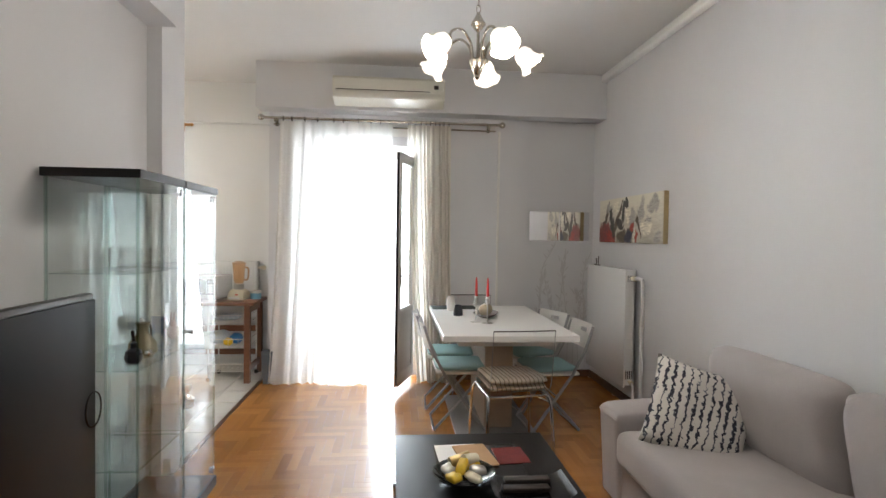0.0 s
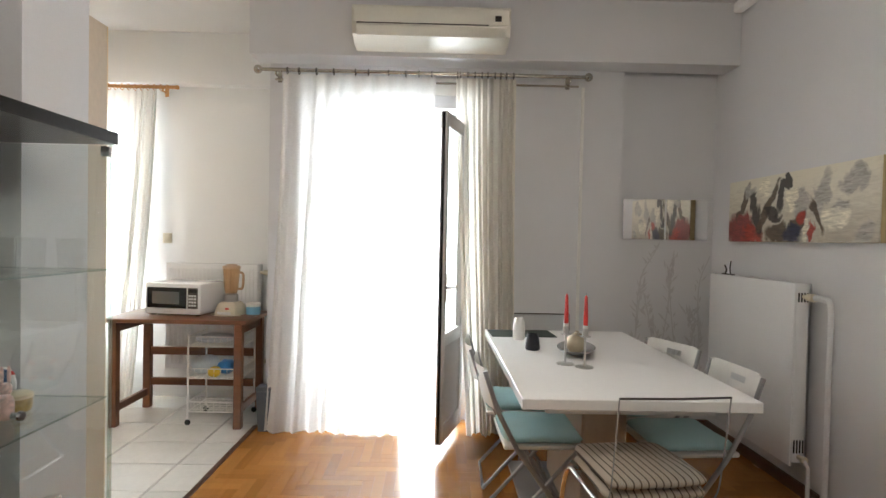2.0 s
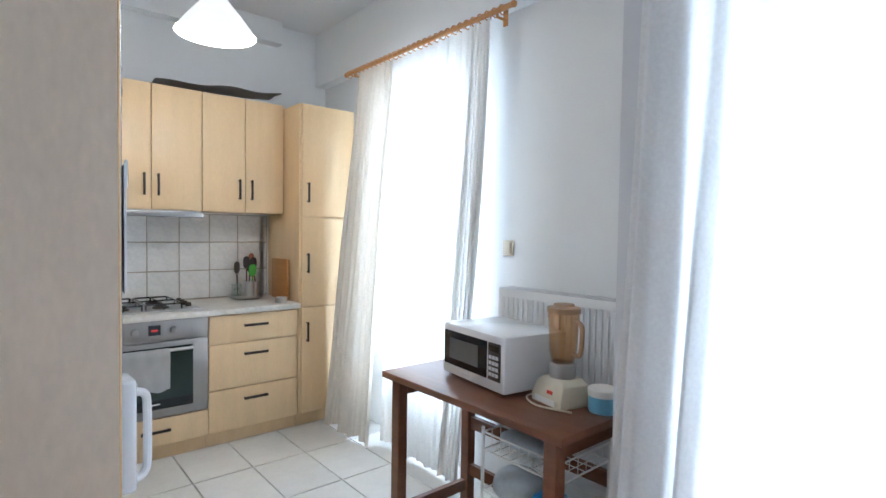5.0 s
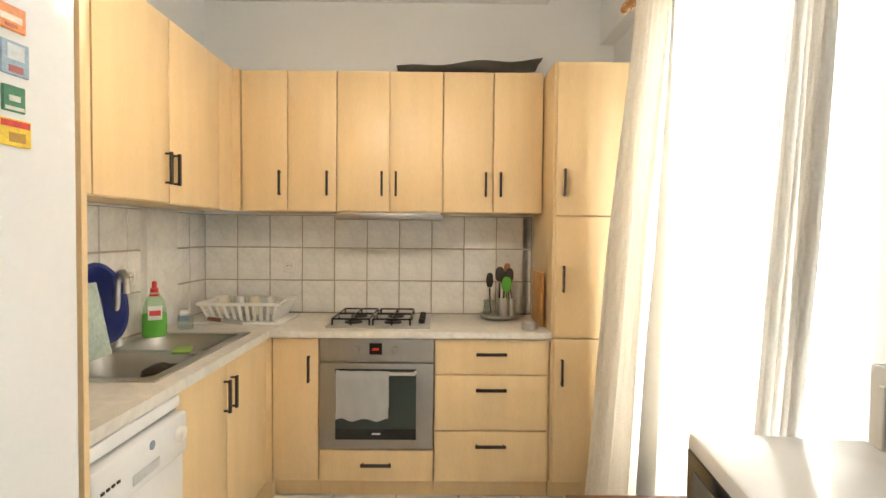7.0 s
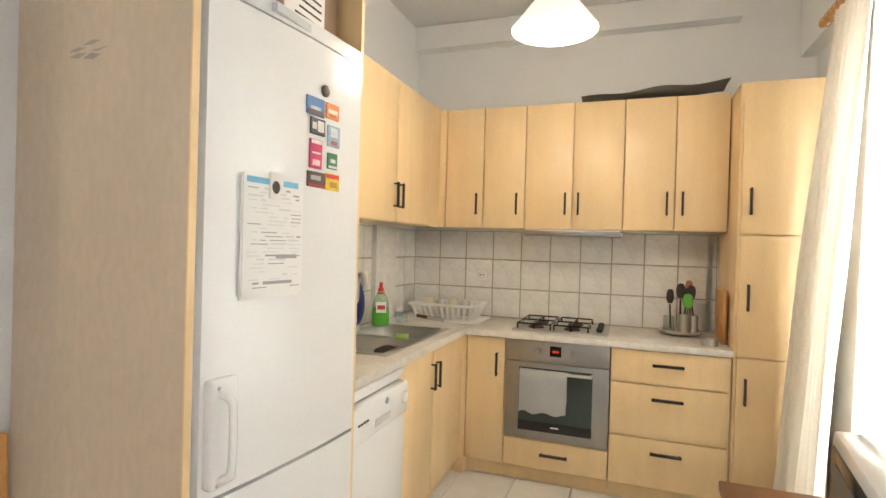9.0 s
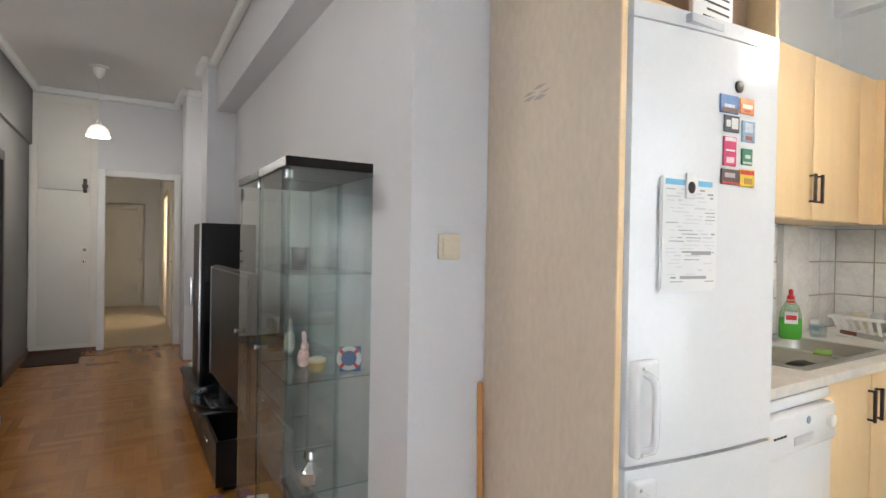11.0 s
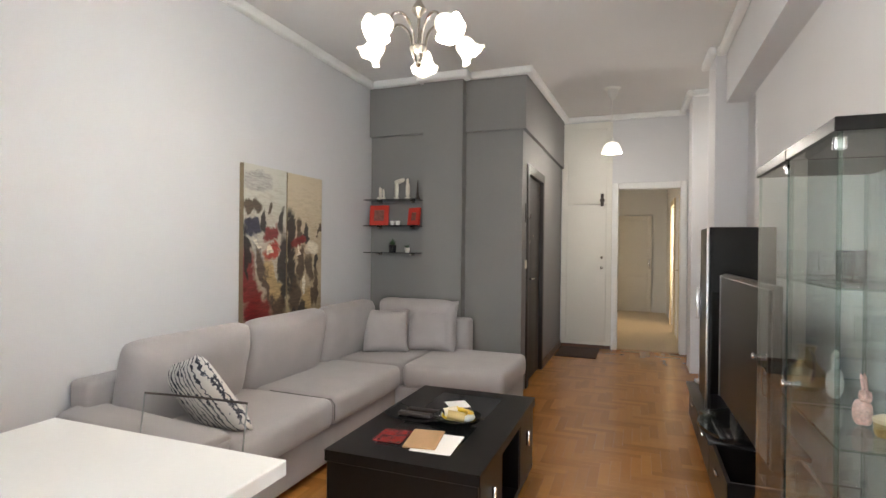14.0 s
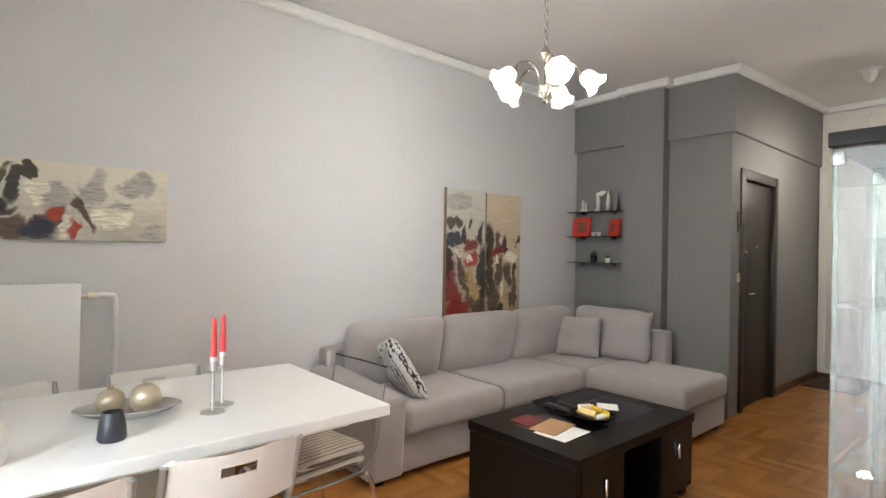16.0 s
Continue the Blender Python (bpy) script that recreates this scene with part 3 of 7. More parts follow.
structure("wall_corridor_end", boxes((-1.6, -0.97, -7.65, -7.55, 0, H), (-0.15, 0.3, -7.65, -7.55, 0, H), (-0.97, -0.15, -7.65, -7.55, 2.1, H)), WHITE_WALL, "corridor end wall", "wall")
structure("wall_corridor_side", boxes((0.05, 0.3, -7.55, -2.98, 0, H), (-1.34, -1.24, -7.55, -5.75, 0, H), (-1.34, -1.24, -4.80, -2.98, 0, H), (-1.34, -1.24, -5.75, -4.80, 2.12, H)), WHITE_WALL, "corridor side wall", "wall")

cf = thing("door_7", "pale yellow frame of the lit side doorway in the corridor", "door frame")
cf["kind"] = "structure"
part("jamb", boxes((-1.245, -1.215, -5.83, -5.74, 0, 2.20), bevel=0.004), PALEDOOR, cf)
part("jamb", boxes((-1.245, -1.215, -4.81, -4.72, 0, 2.20), bevel=0.004), PALEDOOR, cf)
part("head", boxes((-1.245, -1.215, -5.74, -4.81, 2.11, 2.20), bevel=0.004), PALEDOOR, cf)
# ---- lamps ----
FROST = glowing("lit frosted glass shade", (1.0, 0.92, 0.79), 0.8)


def chandelier():
    cx, cy, z = 0.235, 2.41, 2.22
    t = thing("chandelier", "five-armed nickel chandelier with lit frosted tulip shades", "ceiling lamp", (cx, cy, 0))
    part("canopy", lathe(bmesh.new(), [(0.055, H), (0.05, H - 0.02), (0.015, H - 0.045), (0.006, H - 0.05)]), NICKEL, t)
    ch = bmesh.new()
    for k in range(15):
        zz = H - 0.05 - 0.035 * k
        if zz < 2.44:
            break
        a = [(0.009 * math.cos(q), 0, zz - 0.018 + 0.022 * math.sin(q)) for q in [2 * math.pi * i / 10 for i in range(11)]]
        tube(ch, [(y, x, zq) if k % 2 else (x, y, zq) for x, y, zq in a], 0.0028, 6, False)
    part("chain", ch, NICKEL, t)
    part("stem", lathe(bmesh.new(), [(0.004, 2.45), (0.02, 2.42), (0.035, 2.395), (0.02, 2.375), (0.007, 2.36), (0.007, 2.24)]), NICKEL, t)
    part("hub", lathe(bmesh.new(), [(0.038, 2.235), (0.04, 2.225), (0.026, 2.19), (0.012, 2.165), (0.014, 2.155), (0.006, 2.145)]), NICKEL, t)
    for k in range(5):
        a = 2 * math.pi * (k / 5) - radians(73)
        c, s_ = math.cos(a), math.sin(a)
        P = lambda r, zz: (r * c, r * s_, zz)
        part("arm", tube(bmesh.new(), arc([P(0.03, 2.225), P(0.045, 2.30), P(0.095, 2.345), P(0.15, 2.33), P(0.175, 2.295)]), 0.006), NICKEL, t)
        m = Matrix.Translation(P(0.175, 2.295)) @ Matrix.Rotation(a, 4, "Z") @ Matrix.Rotation(radians(-48), 4, "Y") @ Matrix.Scale(0.77, 4)
        part("cup", lathe(bmesh.new(), [(0.012, 0.012), (0.022, 0.0), (0.026, -0.02)], m=m), NICKEL, t)
        bm, rings, seg = bmesh.new(), [], 30
        for r, zz, wave in ((0.026, -0.02, 0), (0.045, -0.035, 0), (0.056, -0.065, 0), (0.056, -0.095, 0.02), (0.066, -0.125, 0.05), (0.083, -0.145, 0.09)):
            rings.append(ring(bm, m, [((r * (1 + wave * math.cos(5 * 2 * math.pi * i / seg))) * math.cos(2 * math.pi * i / seg), (r * (1 + wave * math.cos(5 * 2 * math.pi * i / seg))) * math.sin(2 * math.pi * i / seg), zz + 0.2 * wave * math.cos(5 * 2 * math.pi * i / seg) * 0.6) for i in range(seg)]))
        skin(bm, rings, caps=False)
        part("shade", bm, FROST, t, "lit frosted tulip glass shade", 60)
    return t


chandelier()


def pendant(name, label, x, y, ztop, shade, mat):
    t = thing(name, label, "ceiling lamp", (x, y, 0))
    top = H + max(0, 0.055 * (-0.3 - y))
    part("canopy", lathe(bmesh.new(), [(0.085, top), (0.08, top - 0.012), (0.055, top - 0.02), (0.05, top - 0.07), (0.02, top - 0.12), (0.006, top - 0.125)]), PLASTIC, t)
    part("cord", tube(bmesh.new(), [(0, 0, top - 0.1), (0, 0, ztop)], 0.004), PLASTIC, t)
    part("holder", lathe(bmesh.new(), [(0.012, ztop + 0.05), (0.022, ztop + 0.03), (0.024, ztop)]), PLASTIC, t)
    part("shade", lathe(bmesh.new(), [(r, ztop + z) for r, z in shade], seg=28, caps=False), mat, t, "lit white glass shade", 60)
    return t


pendant("hall_pendant_lamp", "small lit white glass pendant lamp in the hall", -0.40, -1.35, 2.50, [(0.022, 0.0), (0.055, -0.01), (0.085, -0.045), (0.10, -0.09), (0.105, -0.115)], FROST)
pendant("kitchen_pendant_lamp", "lit white conical pendant lamp in the kitchen", -3.01, 4.52, 2.47, [(0.03, 0.0), (0.055, -0.01), (0.12, -0.09), (0.175, -0.165)], FROST)
# ---- living room ----
def air_conditioner():
    t = thing("air_conditioner", "white wall air conditioner on the beam above the balcony door", "air conditioner", (-0.205, 5.0, 2.63))
    bm = bmesh.new()
    prof = [(0, 0.0), (-0.12, 0.0), (-0.215, 0.035), (-0.25, 0.09), (-0.25, 0.185), (-0.225, 0.215), (0, 0.22)]
    rings = [[bm.verts.new((x, y, z)) for y, z in prof] for x in (-0.50, -0.495, 0.495, 0.50)]
    skin(bm, rings)
    part("body", bm, CREAM_WHITE, t)
    part("front_panel", boxes((-0.485, 0.485, -0.258, -0.25, 0.095, 0.19), bevel=0.003), CREAM_WHITE, t)
    part("intake_line", boxes((-0.47, 0.36, -0.2595, -0.256, 0.088, 0.094)), HANDLE, t)
    m = pose(0, -0.232, 0.058, 34, 0, 0)
    bm = boxes((-0.47, 0.47, -0.004, 0.004, -0.034, 0.030), bevel=0.002)
    bmesh.ops.transform(bm, matrix=m, verts=bm.verts)
    part("louvre", bm, CREAM_WHITE, t)
    part("display", boxes((0.40, 0.44, -0.2605, -0.257, 0.115, 0.15)), HANDLE, t)


CREAM_WHITE = material("aged white plastic", (0.70, 0.68, 0.60), 0.35, vary=0.03, bump=0)
air_conditioner()


def radiator(name, label, L, D, Hh, m, ribs=0):
    """Panel radiator in its own frame: along x, facing -y, from z 0 to Hh."""
    t = thing(name, label, "radiator")
    part("front_panel", boxes((0, L, 0, 0.012, 0, Hh), bevel=0.004), ENAMEL, t)
    if ribs:
        for k in range(ribs):
            x = 0.02 + (L - 0.04) * (k + 0.5) / ribs
            part("rib", boxes((x - 0.008, x + 0.008, -0.006, 0.0, 0.04, Hh - 0.04), bevel=0.002, seg=1), ENAMEL, t)
    part("side_cover", boxes((0, 0.006, 0.012, D, 0.02, Hh), bevel=0.001), ENAMEL, t)
    part("side_cover", boxes((L - 0.006, L, 0.012, D, 0.02, Hh), bevel=0.001), ENAMEL, t)
    n = int(L / 0.03)
    part("top_grille", boxes((0.006, L - 0.006, 0.012, 0.018, Hh - 0.012, Hh - 0.002), (0.006, L - 0.006, D - 0.006, D, Hh - 0.012, Hh - 0.002), *[(0.006 + (L - 0.02) * k / n, 0.014 + (L - 0.02) * k / n, 0.018, D - 0.006, Hh - 0.012, Hh - 0.003) for k in range(1, n)]), ENAMEL, t)
    part("back_panel", boxes((0, L, D - 0.012, D, 0, Hh - 0.02)), ENAMEL, t)
    part("valve", lathe(bmesh.new(), [(0.012, 0), (0.012, 0.03), (0.02, 0.032), (0.022, 0.075), (0.016, 0.08)], m=pose(L, D * 0.55, Hh - 0.07, 0, 90, 0)), CREAM, t, "cream thermostatic valve")
    part("valve", lathe(bmesh.new(), [(0.012, 0), (0.012, 0.03), (0.018, 0.032), (0.018, 0.05)], m=pose(L, D * 0.55, 0.05, 0, 90, 0)), CREAM, t, "cream lower valve")
    t.matrix_world = m
    return t


r1 = radiator("radiator", "tall white panel radiator on the grey wall", 0.86, 0.09, 0.98, pose(1.765, 5.05, 0.20, 0, 0, -90), 0)
part("pipe", tube(bmesh.new(), arc([(0.92, 0.05, 0.91), (0.99, 0.06, 0.91), (1.02, 0.07, 0.86), (1.02, 0.07, 0.5), (1.02, 0.07, -0.2)]), 0.016), WALL, r1, "grey-painted pipe")
for z0, z1 in ((0.07, 0.14), (0.88, 0.93)):
    for k in range(4):
        part("side_slot", boxes((0.859, 0.8612, 0.018 + 0.016 * k, 0.026 + 0.016 * k, z0, z1)), BLACK, r1, "dark slot in the side cover")
part("pipe", tube(bmesh.new(), [(0.90, 0.05, 0.05), (0.93, 0.05, 0.02), (0.935, 0.05, -0.2)], 0.010), WALL, r1, "grey-painted pipe")
radiator("radiator", "white ribbed radiator on the kitchen wall", 0.74, 0.13, 0.86, pose(-2.34, 5.72, 0.275), 22)
sp = thing("twig_figure", "small dark twig ornaments on the radiator", "ornament", (1.80, 4.93, 1.18))
part("twig", tube(bmesh.new(), arc([(0, 0, 0), (0, -0.02, 0.03), (0.01, 0.02, 0.06)]), 0.005), HANDLE, sp)
part("twig", tube(bmesh.new(), arc([(0, -0.07, 0), (0, -0.06, 0.04), (0.0, -0.07, 0.09)]), 0.004), HANDLE, sp)
part("base", boxes((-0.012, 0.012, -0.10, 0.02, 0, 0.006)), HANDLE, sp)

wm = thing("wall_mirror", "two frameless rectangular mirror panes on the grey wall", "mirror")
for x0, x1 in ((1.225, 1.533), (1.549, 1.855)):
    part("mirror_glass", boxes((x0, x1, 5.276, 5.284, 1.404, 1.702), bevel=0.001, seg=1), MIRROR, wm)
part("backing", boxes((1.23, 1.85, 5.284, 5.29, 1.41, 1.697)), PLASTIC, wm)

# faint branch decal on the recess wall
dec = thing("wall_decal", "faint dark grey branch decal on the wall", "wall decal")
DECAL = material("grey vinyl", (0.565, 0.555, 0.56), 0.7)
rnd = random.Random(5)
for k in range(9):
    x = 1.32 + 0.065 * k
    top = 0.95 + 0.28 * math.sin(k * 1.7) + 0.1
    pts = arc([(x, 5.2885, 0.08), (x + rnd.uniform(-0.05, 0.05), 5.2885, 0.45), (x + rnd.uniform(-0.08, 0.08), 5.2885, top * 0.8), (x + rnd.uniform(-0.1, 0.1), 5.2885, top)])
    bm = bmesh.new()
    a = [(bm.verts.new((p.x - 0.004, p.y, p.z)), bm.verts.new((p.x + 0.004, p.y, p.z))) for p in pts]
    for (p, q), (r_, s_) in zip(a, a[1:]):
        bm.faces.new((p, q, s_, r_))
    for p in pts[len(pts) // 3:]:
        for _ in range(2 + (k > 4)):
            a_, ln, wd = rnd.uniform(0.7, 2.4), rnd.uniform(0.03, 0.09), rnd.uniform(0.004, 0.011)
            q = Vector((p.x + rnd.uniform(-0.02, 0.02), 5.2882, p.z + rnd.uniform(-0.02, 0.02)))
            if not 1.2 < q.x < 1.83:
                continue
            al, ac = Vector((math.cos(a_), 0, math.sin(a_))), Vector((-math.sin(a_), 0, math.cos(a_)))
            bm.faces.new([bm.verts.new(q + al * (ln * u) + ac * (wd * v)) for u, v in ((0, 0), (0.4, 1), (1, 0), (0.5, -0.8))])
    part("stem", bm, DECAL, dec)


def abstract(name, seed, low, high, wide, blots):
    """Oil abstract on a canvas: a ground from one colour below to another above, and over it torn fields of paint,
    each (across, up, half width, half height, turn in degrees, colour); across runs from the far end, as one faces it."""
    m = bpy.data.materials.new(name)
    m.use_nodes = True
    n, l = m.node_tree.nodes, m.node_tree.links
    b = n["Principled BSDF"]
    b.inputs["Roughness"].default_value = 0.5

    def math_(op, p, q=None, r=None):
        x = n.new("ShaderNodeMath")
        x.operation = op
        for k, v in enumerate((p, q, r)):
            if isinstance(v, (int, float)):
                x.inputs[k].default_value = v
            elif v is not None:
                l.new(v, x.inputs[k])
        return x.outputs[0]

    def noise_(scale, detail, dist, src):
        t = n.new("ShaderNodeTexNoise")
        t.inputs["Scale"].default_value, t.inputs["Detail"].default_value, t.inputs["Distortion"].default_value = scale, detail, dist
        l.new(src, t.inputs[0])
        return t

    def mixc(fac, p, q):
        x = n.new("ShaderNodeMix")
        x.data_type = "RGBA"
        l.new(fac, x.inputs["Factor"])
        for key, v in (("A", p), ("B", q)):
            if isinstance(v, tuple):
                x.inputs[key].default_value = (*v, 1)
            else:
                l.new(v, x.inputs[key])
        return x.outputs["Result"]

    tc, sep, mp = n.new("ShaderNodeTexCoord"), n.new("ShaderNodeSeparateXYZ"), n.new("ShaderNodeMapping")
    l.new(tc.outputs["Generated"], sep.inputs[0]), l.new(tc.outputs["Generated"], mp.inputs[0])
    mp.inputs["Location"].default_value = (seed, seed * 0.7, 0)
    mp.inputs["Scale"].default_value = (0.2, wide, 1.0) if wide > 1 else (0.2, 1.0, 1 / wide)
    warp, fine = noise_(2.2, 3, 1.2, mp.outputs[0]), noise_(7, 5, 0.6, mp.outputs[0])
    lean = n.new("ShaderNodeMapping")
    lean.inputs["Rotation"].default_value, lean.inputs["Scale"].default_value = (0.6, 0, 0), (1, 1.0, 5.0)
    l.new(mp.outputs[0], lean.inputs[0])
    streak = noise_(5, 4, 1.0, lean.outputs[0])
    ws = n.new("ShaderNodeSeparateColor")
    l.new(warp.outputs["Color"], ws.inputs[0])
    u = math_("ADD", math_("SUBTRACT", 1.0, sep.outputs["Y"]), math_("MULTIPLY_ADD", ws.outputs[0], 0.46 / max(1, wide), -0.23 / max(1, wide)))
    v = math_("ADD", sep.outputs["Z"], math_("MULTIPLY_ADD", ws.outputs[1], 0.46 * min(1, wide), -0.23 * min(1, wide)))
    grad = math_("MULTIPLY_ADD", streak.outputs[0], 1.1, math_("SUBTRACT", v, 0.45))
    grad.node.use_clamp = True
    col = mixc(grad, low, high)
    for k, (cu, cv, ru, rv, turn, c) in enumerate(blots):
        a = radians(turn)
        # the canvas is wider or taller than the unit square, so turn in its own proportions
        du, dv = math_("MULTIPLY", math_("SUBTRACT", u, cu), wide), math_("SUBTRACT", v, cv)
        p = math_("ADD", math_("MULTIPLY", du, math.cos(a) / (ru * wide)), math_("MULTIPLY", dv, math.sin(a) / (ru * wide)))
        q = math_("ADD", math_("MULTIPLY", du, -math.sin(a) / rv), math_("MULTIPLY", dv, math.cos(a) / rv))
        d = math_("ADD", math_("ADD", math_("MULTIPLY", p, p), math_("MULTIPLY", q, q)), math_("MULTIPLY_ADD", fine.outputs[0], 0.9, -0.5))
        edge = n.new("ShaderNodeMapRange")
        edge.inputs[1].default_value, edge.inputs[2].default_value = 1.2, 0.55
        l.new(d, edge.inputs[0])
        tone = math_("MULTIPLY_ADD", streak.outputs[0], 1.7, 0.15)
        tint = n.new("ShaderNodeHueSaturation")
        tint.inputs["Color"].default_value = (*c, 1)
        l.new(tone, tint.inputs["Value"])
        col = mixc(math_("MULTIPLY", edge.outputs[0], 0.94), col, tint.outputs[0])
    l.new(col, b.inputs["Base Color"])
    bp = n.new("ShaderNodeBump")
    bp.inputs["Strength"].default_value, bp.inputs["Distance"].default_value = 0.4, 0.003
    l.new(fine.outputs[0], bp.inputs["Height"]), l.new(bp.outputs[0], b.inputs["Normal"])
    return m


INKY, UMBER, WINE, BLOOD, NAVY = (0.022, 0.018, 0.018), (0.085, 0.055, 0.035), (0.20, 0.012, 0.012), (0.36, 0.035, 0.018), (0.02, 0.025, 0.06)
BONE, STONE, OCHRE = (0.76, 0.72, 0.60), (0.40, 0.38, 0.35), (0.42, 0.30, 0.14)
WIDE_PAINT = abstract("wide abstract", 3.0, (0.44, 0.40, 0.33), (0.74, 0.71, 0.60), 3.0, [
    (0.88, 0.78, 0.07, 0.15, 10, STONE), (0.70, 0.62, 0.05, 0.36, -20, STONE), (0.93, 0.10, 0.06, 0.14, 30, STONE), (0.57, 0.55, 0.06, 0.20, 30, STONE), (0.80, 0.45, 0.05, 0.10, 40, STONE),
    (0.10, 0.20, 0.14, 0.30, 0, WINE), (0.22, 0.10, 0.09, 0.14, 0, BLOOD), (0.13, 0.66, 0.022, 0.36, -30, UMBER), (0.24, 0.46, 0.04, 0.42, 24, INKY), (0.34, 0.52, 0.025, 0.50, -32, UMBER), (0.18, 0.82, 0.05, 0.10, 0, STONE),
    (0.45, 0.76, 0.026, 0.40, -18, INKY), (0.38, 0.42, 0.075, 0.07, -14, INKY), (0.41, 0.14, 0.09, 0.16, 0, UMBER), (0.56, 0.26, 0.045, 0.22, -38, UMBER), (0.52, 0.12, 0.06, 0.13, 0, NAVY),
    (0.58, 0.34, 0.034, 0.11, 15, BLOOD), (0.635, 0.14, 0.020, 0.12, 0, BLOOD), (0.67, 0.38, 0.022, 0.28, 28, UMBER), (0.60, 0.15, 0.010, 0.18, -18, BONE), (0.31, 0.84, 0.05, 0.14, 0, BONE), (0.51, 0.62, 0.03, 0.18, 10, BONE), (0.77, 0.26, 0.06, 0.18, 10, BONE)])
TALL_PAINT = abstract("tall abstract", 7.0, (0.28, 0.22, 0.13), (0.62, 0.61, 0.54), 0.41, [
    (0.30, 0.90, 0.34, 0.06, 0, (0.44, 0.43, 0.40)), (0.14, 0.74, 0.20, 0.05, 0, UMBER), (0.18, 0.61, 0.22, 0.055, 0, NAVY), (0.42, 0.65, 0.07, 0.09, 6, INKY), (0.62, 0.58, 0.20, 0.05, 20, WINE), (0.86, 0.66, 0.09, 0.08, 0, INKY), (0.60, 0.72, 0.05, 0.05, -10, UMBER),
    (0.64, 0.46, 0.20, 0.055, 35, BLOOD), (0.58, 0.47, 0.06, 0.03, 0, BONE), (0.34, 0.42, 0.12, 0.16, 26, STONE), (0.52, 0.26, 0.12, 0.26, 24, UMBER), (0.72, 0.20, 0.12, 0.24, 22, OCHRE), (0.93, 0.32, 0.12, 0.28, 0, INKY), (0.84, 0.06, 0.20, 0.10, 0, UMBER),
    (0.12, 0.24, 0.20, 0.30, 14, WINE), (0.30, 0.06, 0.34, 0.12, 0, WINE), (0.04, 0.46, 0.07, 0.16, 8, INKY), (0.26, 0.52, 0.16, 0.02, -35, BONE)])
PAIR_PAINT = abstract("tall abstract pair", 11.5, (0.34, 0.26, 0.15), (0.64, 0.55, 0.40), 0.41, [
    (0.10, 0.60, 0.12, 0.13, 0, INKY), (0.34, 0.62, 0.09, 0.10, 8, UMBER), (0.32, 0.54, 0.22, 0.04, 15, WINE), (0.54, 0.58, 0.07, 0.08, -10, INKY), (0.08, 0.35, 0.12, 0.22, 0, INKY), (0.36, 0.36, 0.10, 0.14, -14, UMBER), (0.30, 0.46, 0.05, 0.05, 0, BONE),
    (0.62, 0.32, 0.13, 0.12, 12, UMBER), (0.70, 0.48, 0.19, 0.06, 0, BONE), (0.88, 0.63, 0.07, 0.06, 0, UMBER), (0.22, 0.13, 0.14, 0.14, 10, UMBER), (0.60, 0.10, 0.20, 0.08, 0, OCHRE), (0.84, 0.22, 0.08, 0.18, -8, UMBER), (0.46, 0.20, 0.06, 0.06, 0, BONE), (0.86, 0.40, 0.07, 0.05, 0, INKY), (0.40, 0.03, 0.24, 0.04, 0, INKY)])
CANVAS = material("primed canvas edge", (0.46, 0.36, 0.20), 0.8)
KHAKI = material("brown canvas edge", (0.20, 0.15, 0.09), 0.8)


def picture(label, y0, y1, z0, z1, mat, side):
    t = thing("painting", label, "painting")
    part("canvas", boxes((1.862, 1.90, y0, y1, z0, z1), bevel=0.002, seg=1), side, t, "painted canvas edge")
    part("paint", boxes((1.8575, 1.862, y0 + 0.001, y1 - 0.001, z0 + 0.001, z1 - 0.001)), mat, t)


picture("wide abstract canvas in cream, black and red above the radiator", 3.78, 5.0, 1.40, 1.80, WIDE_PAINT, CANVAS)
picture("tall abstract canvas with a red field behind the sofa", 1.185, 1.645, 0.80, 1.925, TALL_PAINT, KHAKI)
picture("tall abstract canvas in cream and brown behind the sofa", 0.71, 1.17, 0.80, 1.92, PAIR_PAINT, KHAKI)
solid("paper_tag", boxes((1.70, 1.712, 0.84, 0.93, 0.815, 0.85), bevel=0.002), CREAM, "small cream card on the sofa back", "card")


# sofa
def cushion(name, parent, cx, cy, cz, sx, sy, sz, rx=0, ry=0, rz=0, power=6, pinch=0.12, seed=0, mat=None):
    bm = square_pillow(bmesh.new(), sx, sy, sz, 0.06, 0.02, 20, pose(cx, cy, cz, rx, ry, rz), seed)
    return part(name, bm, mat or SOFA, parent, smooth=50)


def slab(name, parent, x0, x1, y0, y1, z0, z1, bev=0.035):
    bm = boxes((x0, x1, y0, y1, z0, z1), bevel=bev, seg=4)
    return part(name, bm, SOFA, parent, smooth=60)


sofa = thing("corner_sofa", "large grey fabric corner sofa with a chaise and loose back cushions", "sofa")
slab("base", sofa, 1.07, 1.88, 0.86, 2.87, 0.04, 0.27, 0.015)
slab("chaise_base", sofa, 0.24, 1.88, 0.05, 0.85, 0.04, 0.27, 0.015)
bm = boxes((1.03, 1.88, 2.645, 2.875, 0.04, 0.585))
bmesh.ops.bevel(bm, geom=[e for e in bm.edges if min(v.co.z for v in e.verts) > 0.5], offset=0.085, segments=6, profile=0.5, affect="EDGES")
bmesh.ops.bevel(bm, geom=[e for e in bm.edges if abs(e.verts[0].co.z - e.verts[1].co.z) > 0.3], offset=0.03, segments=3, profile=0.5, affect="EDGES")
for v in bm.verts:
    k = (1.88 - v.co.x) / 0.85
    v.co.z -= 0.05 * k * k * max(0, v.co.z - 0.3) / 0.285
    v.co.x += 0.06 * (0.45 - v.co.z) * (k > 0.9)
part("arm", bm, SOFA, sofa, smooth=60)
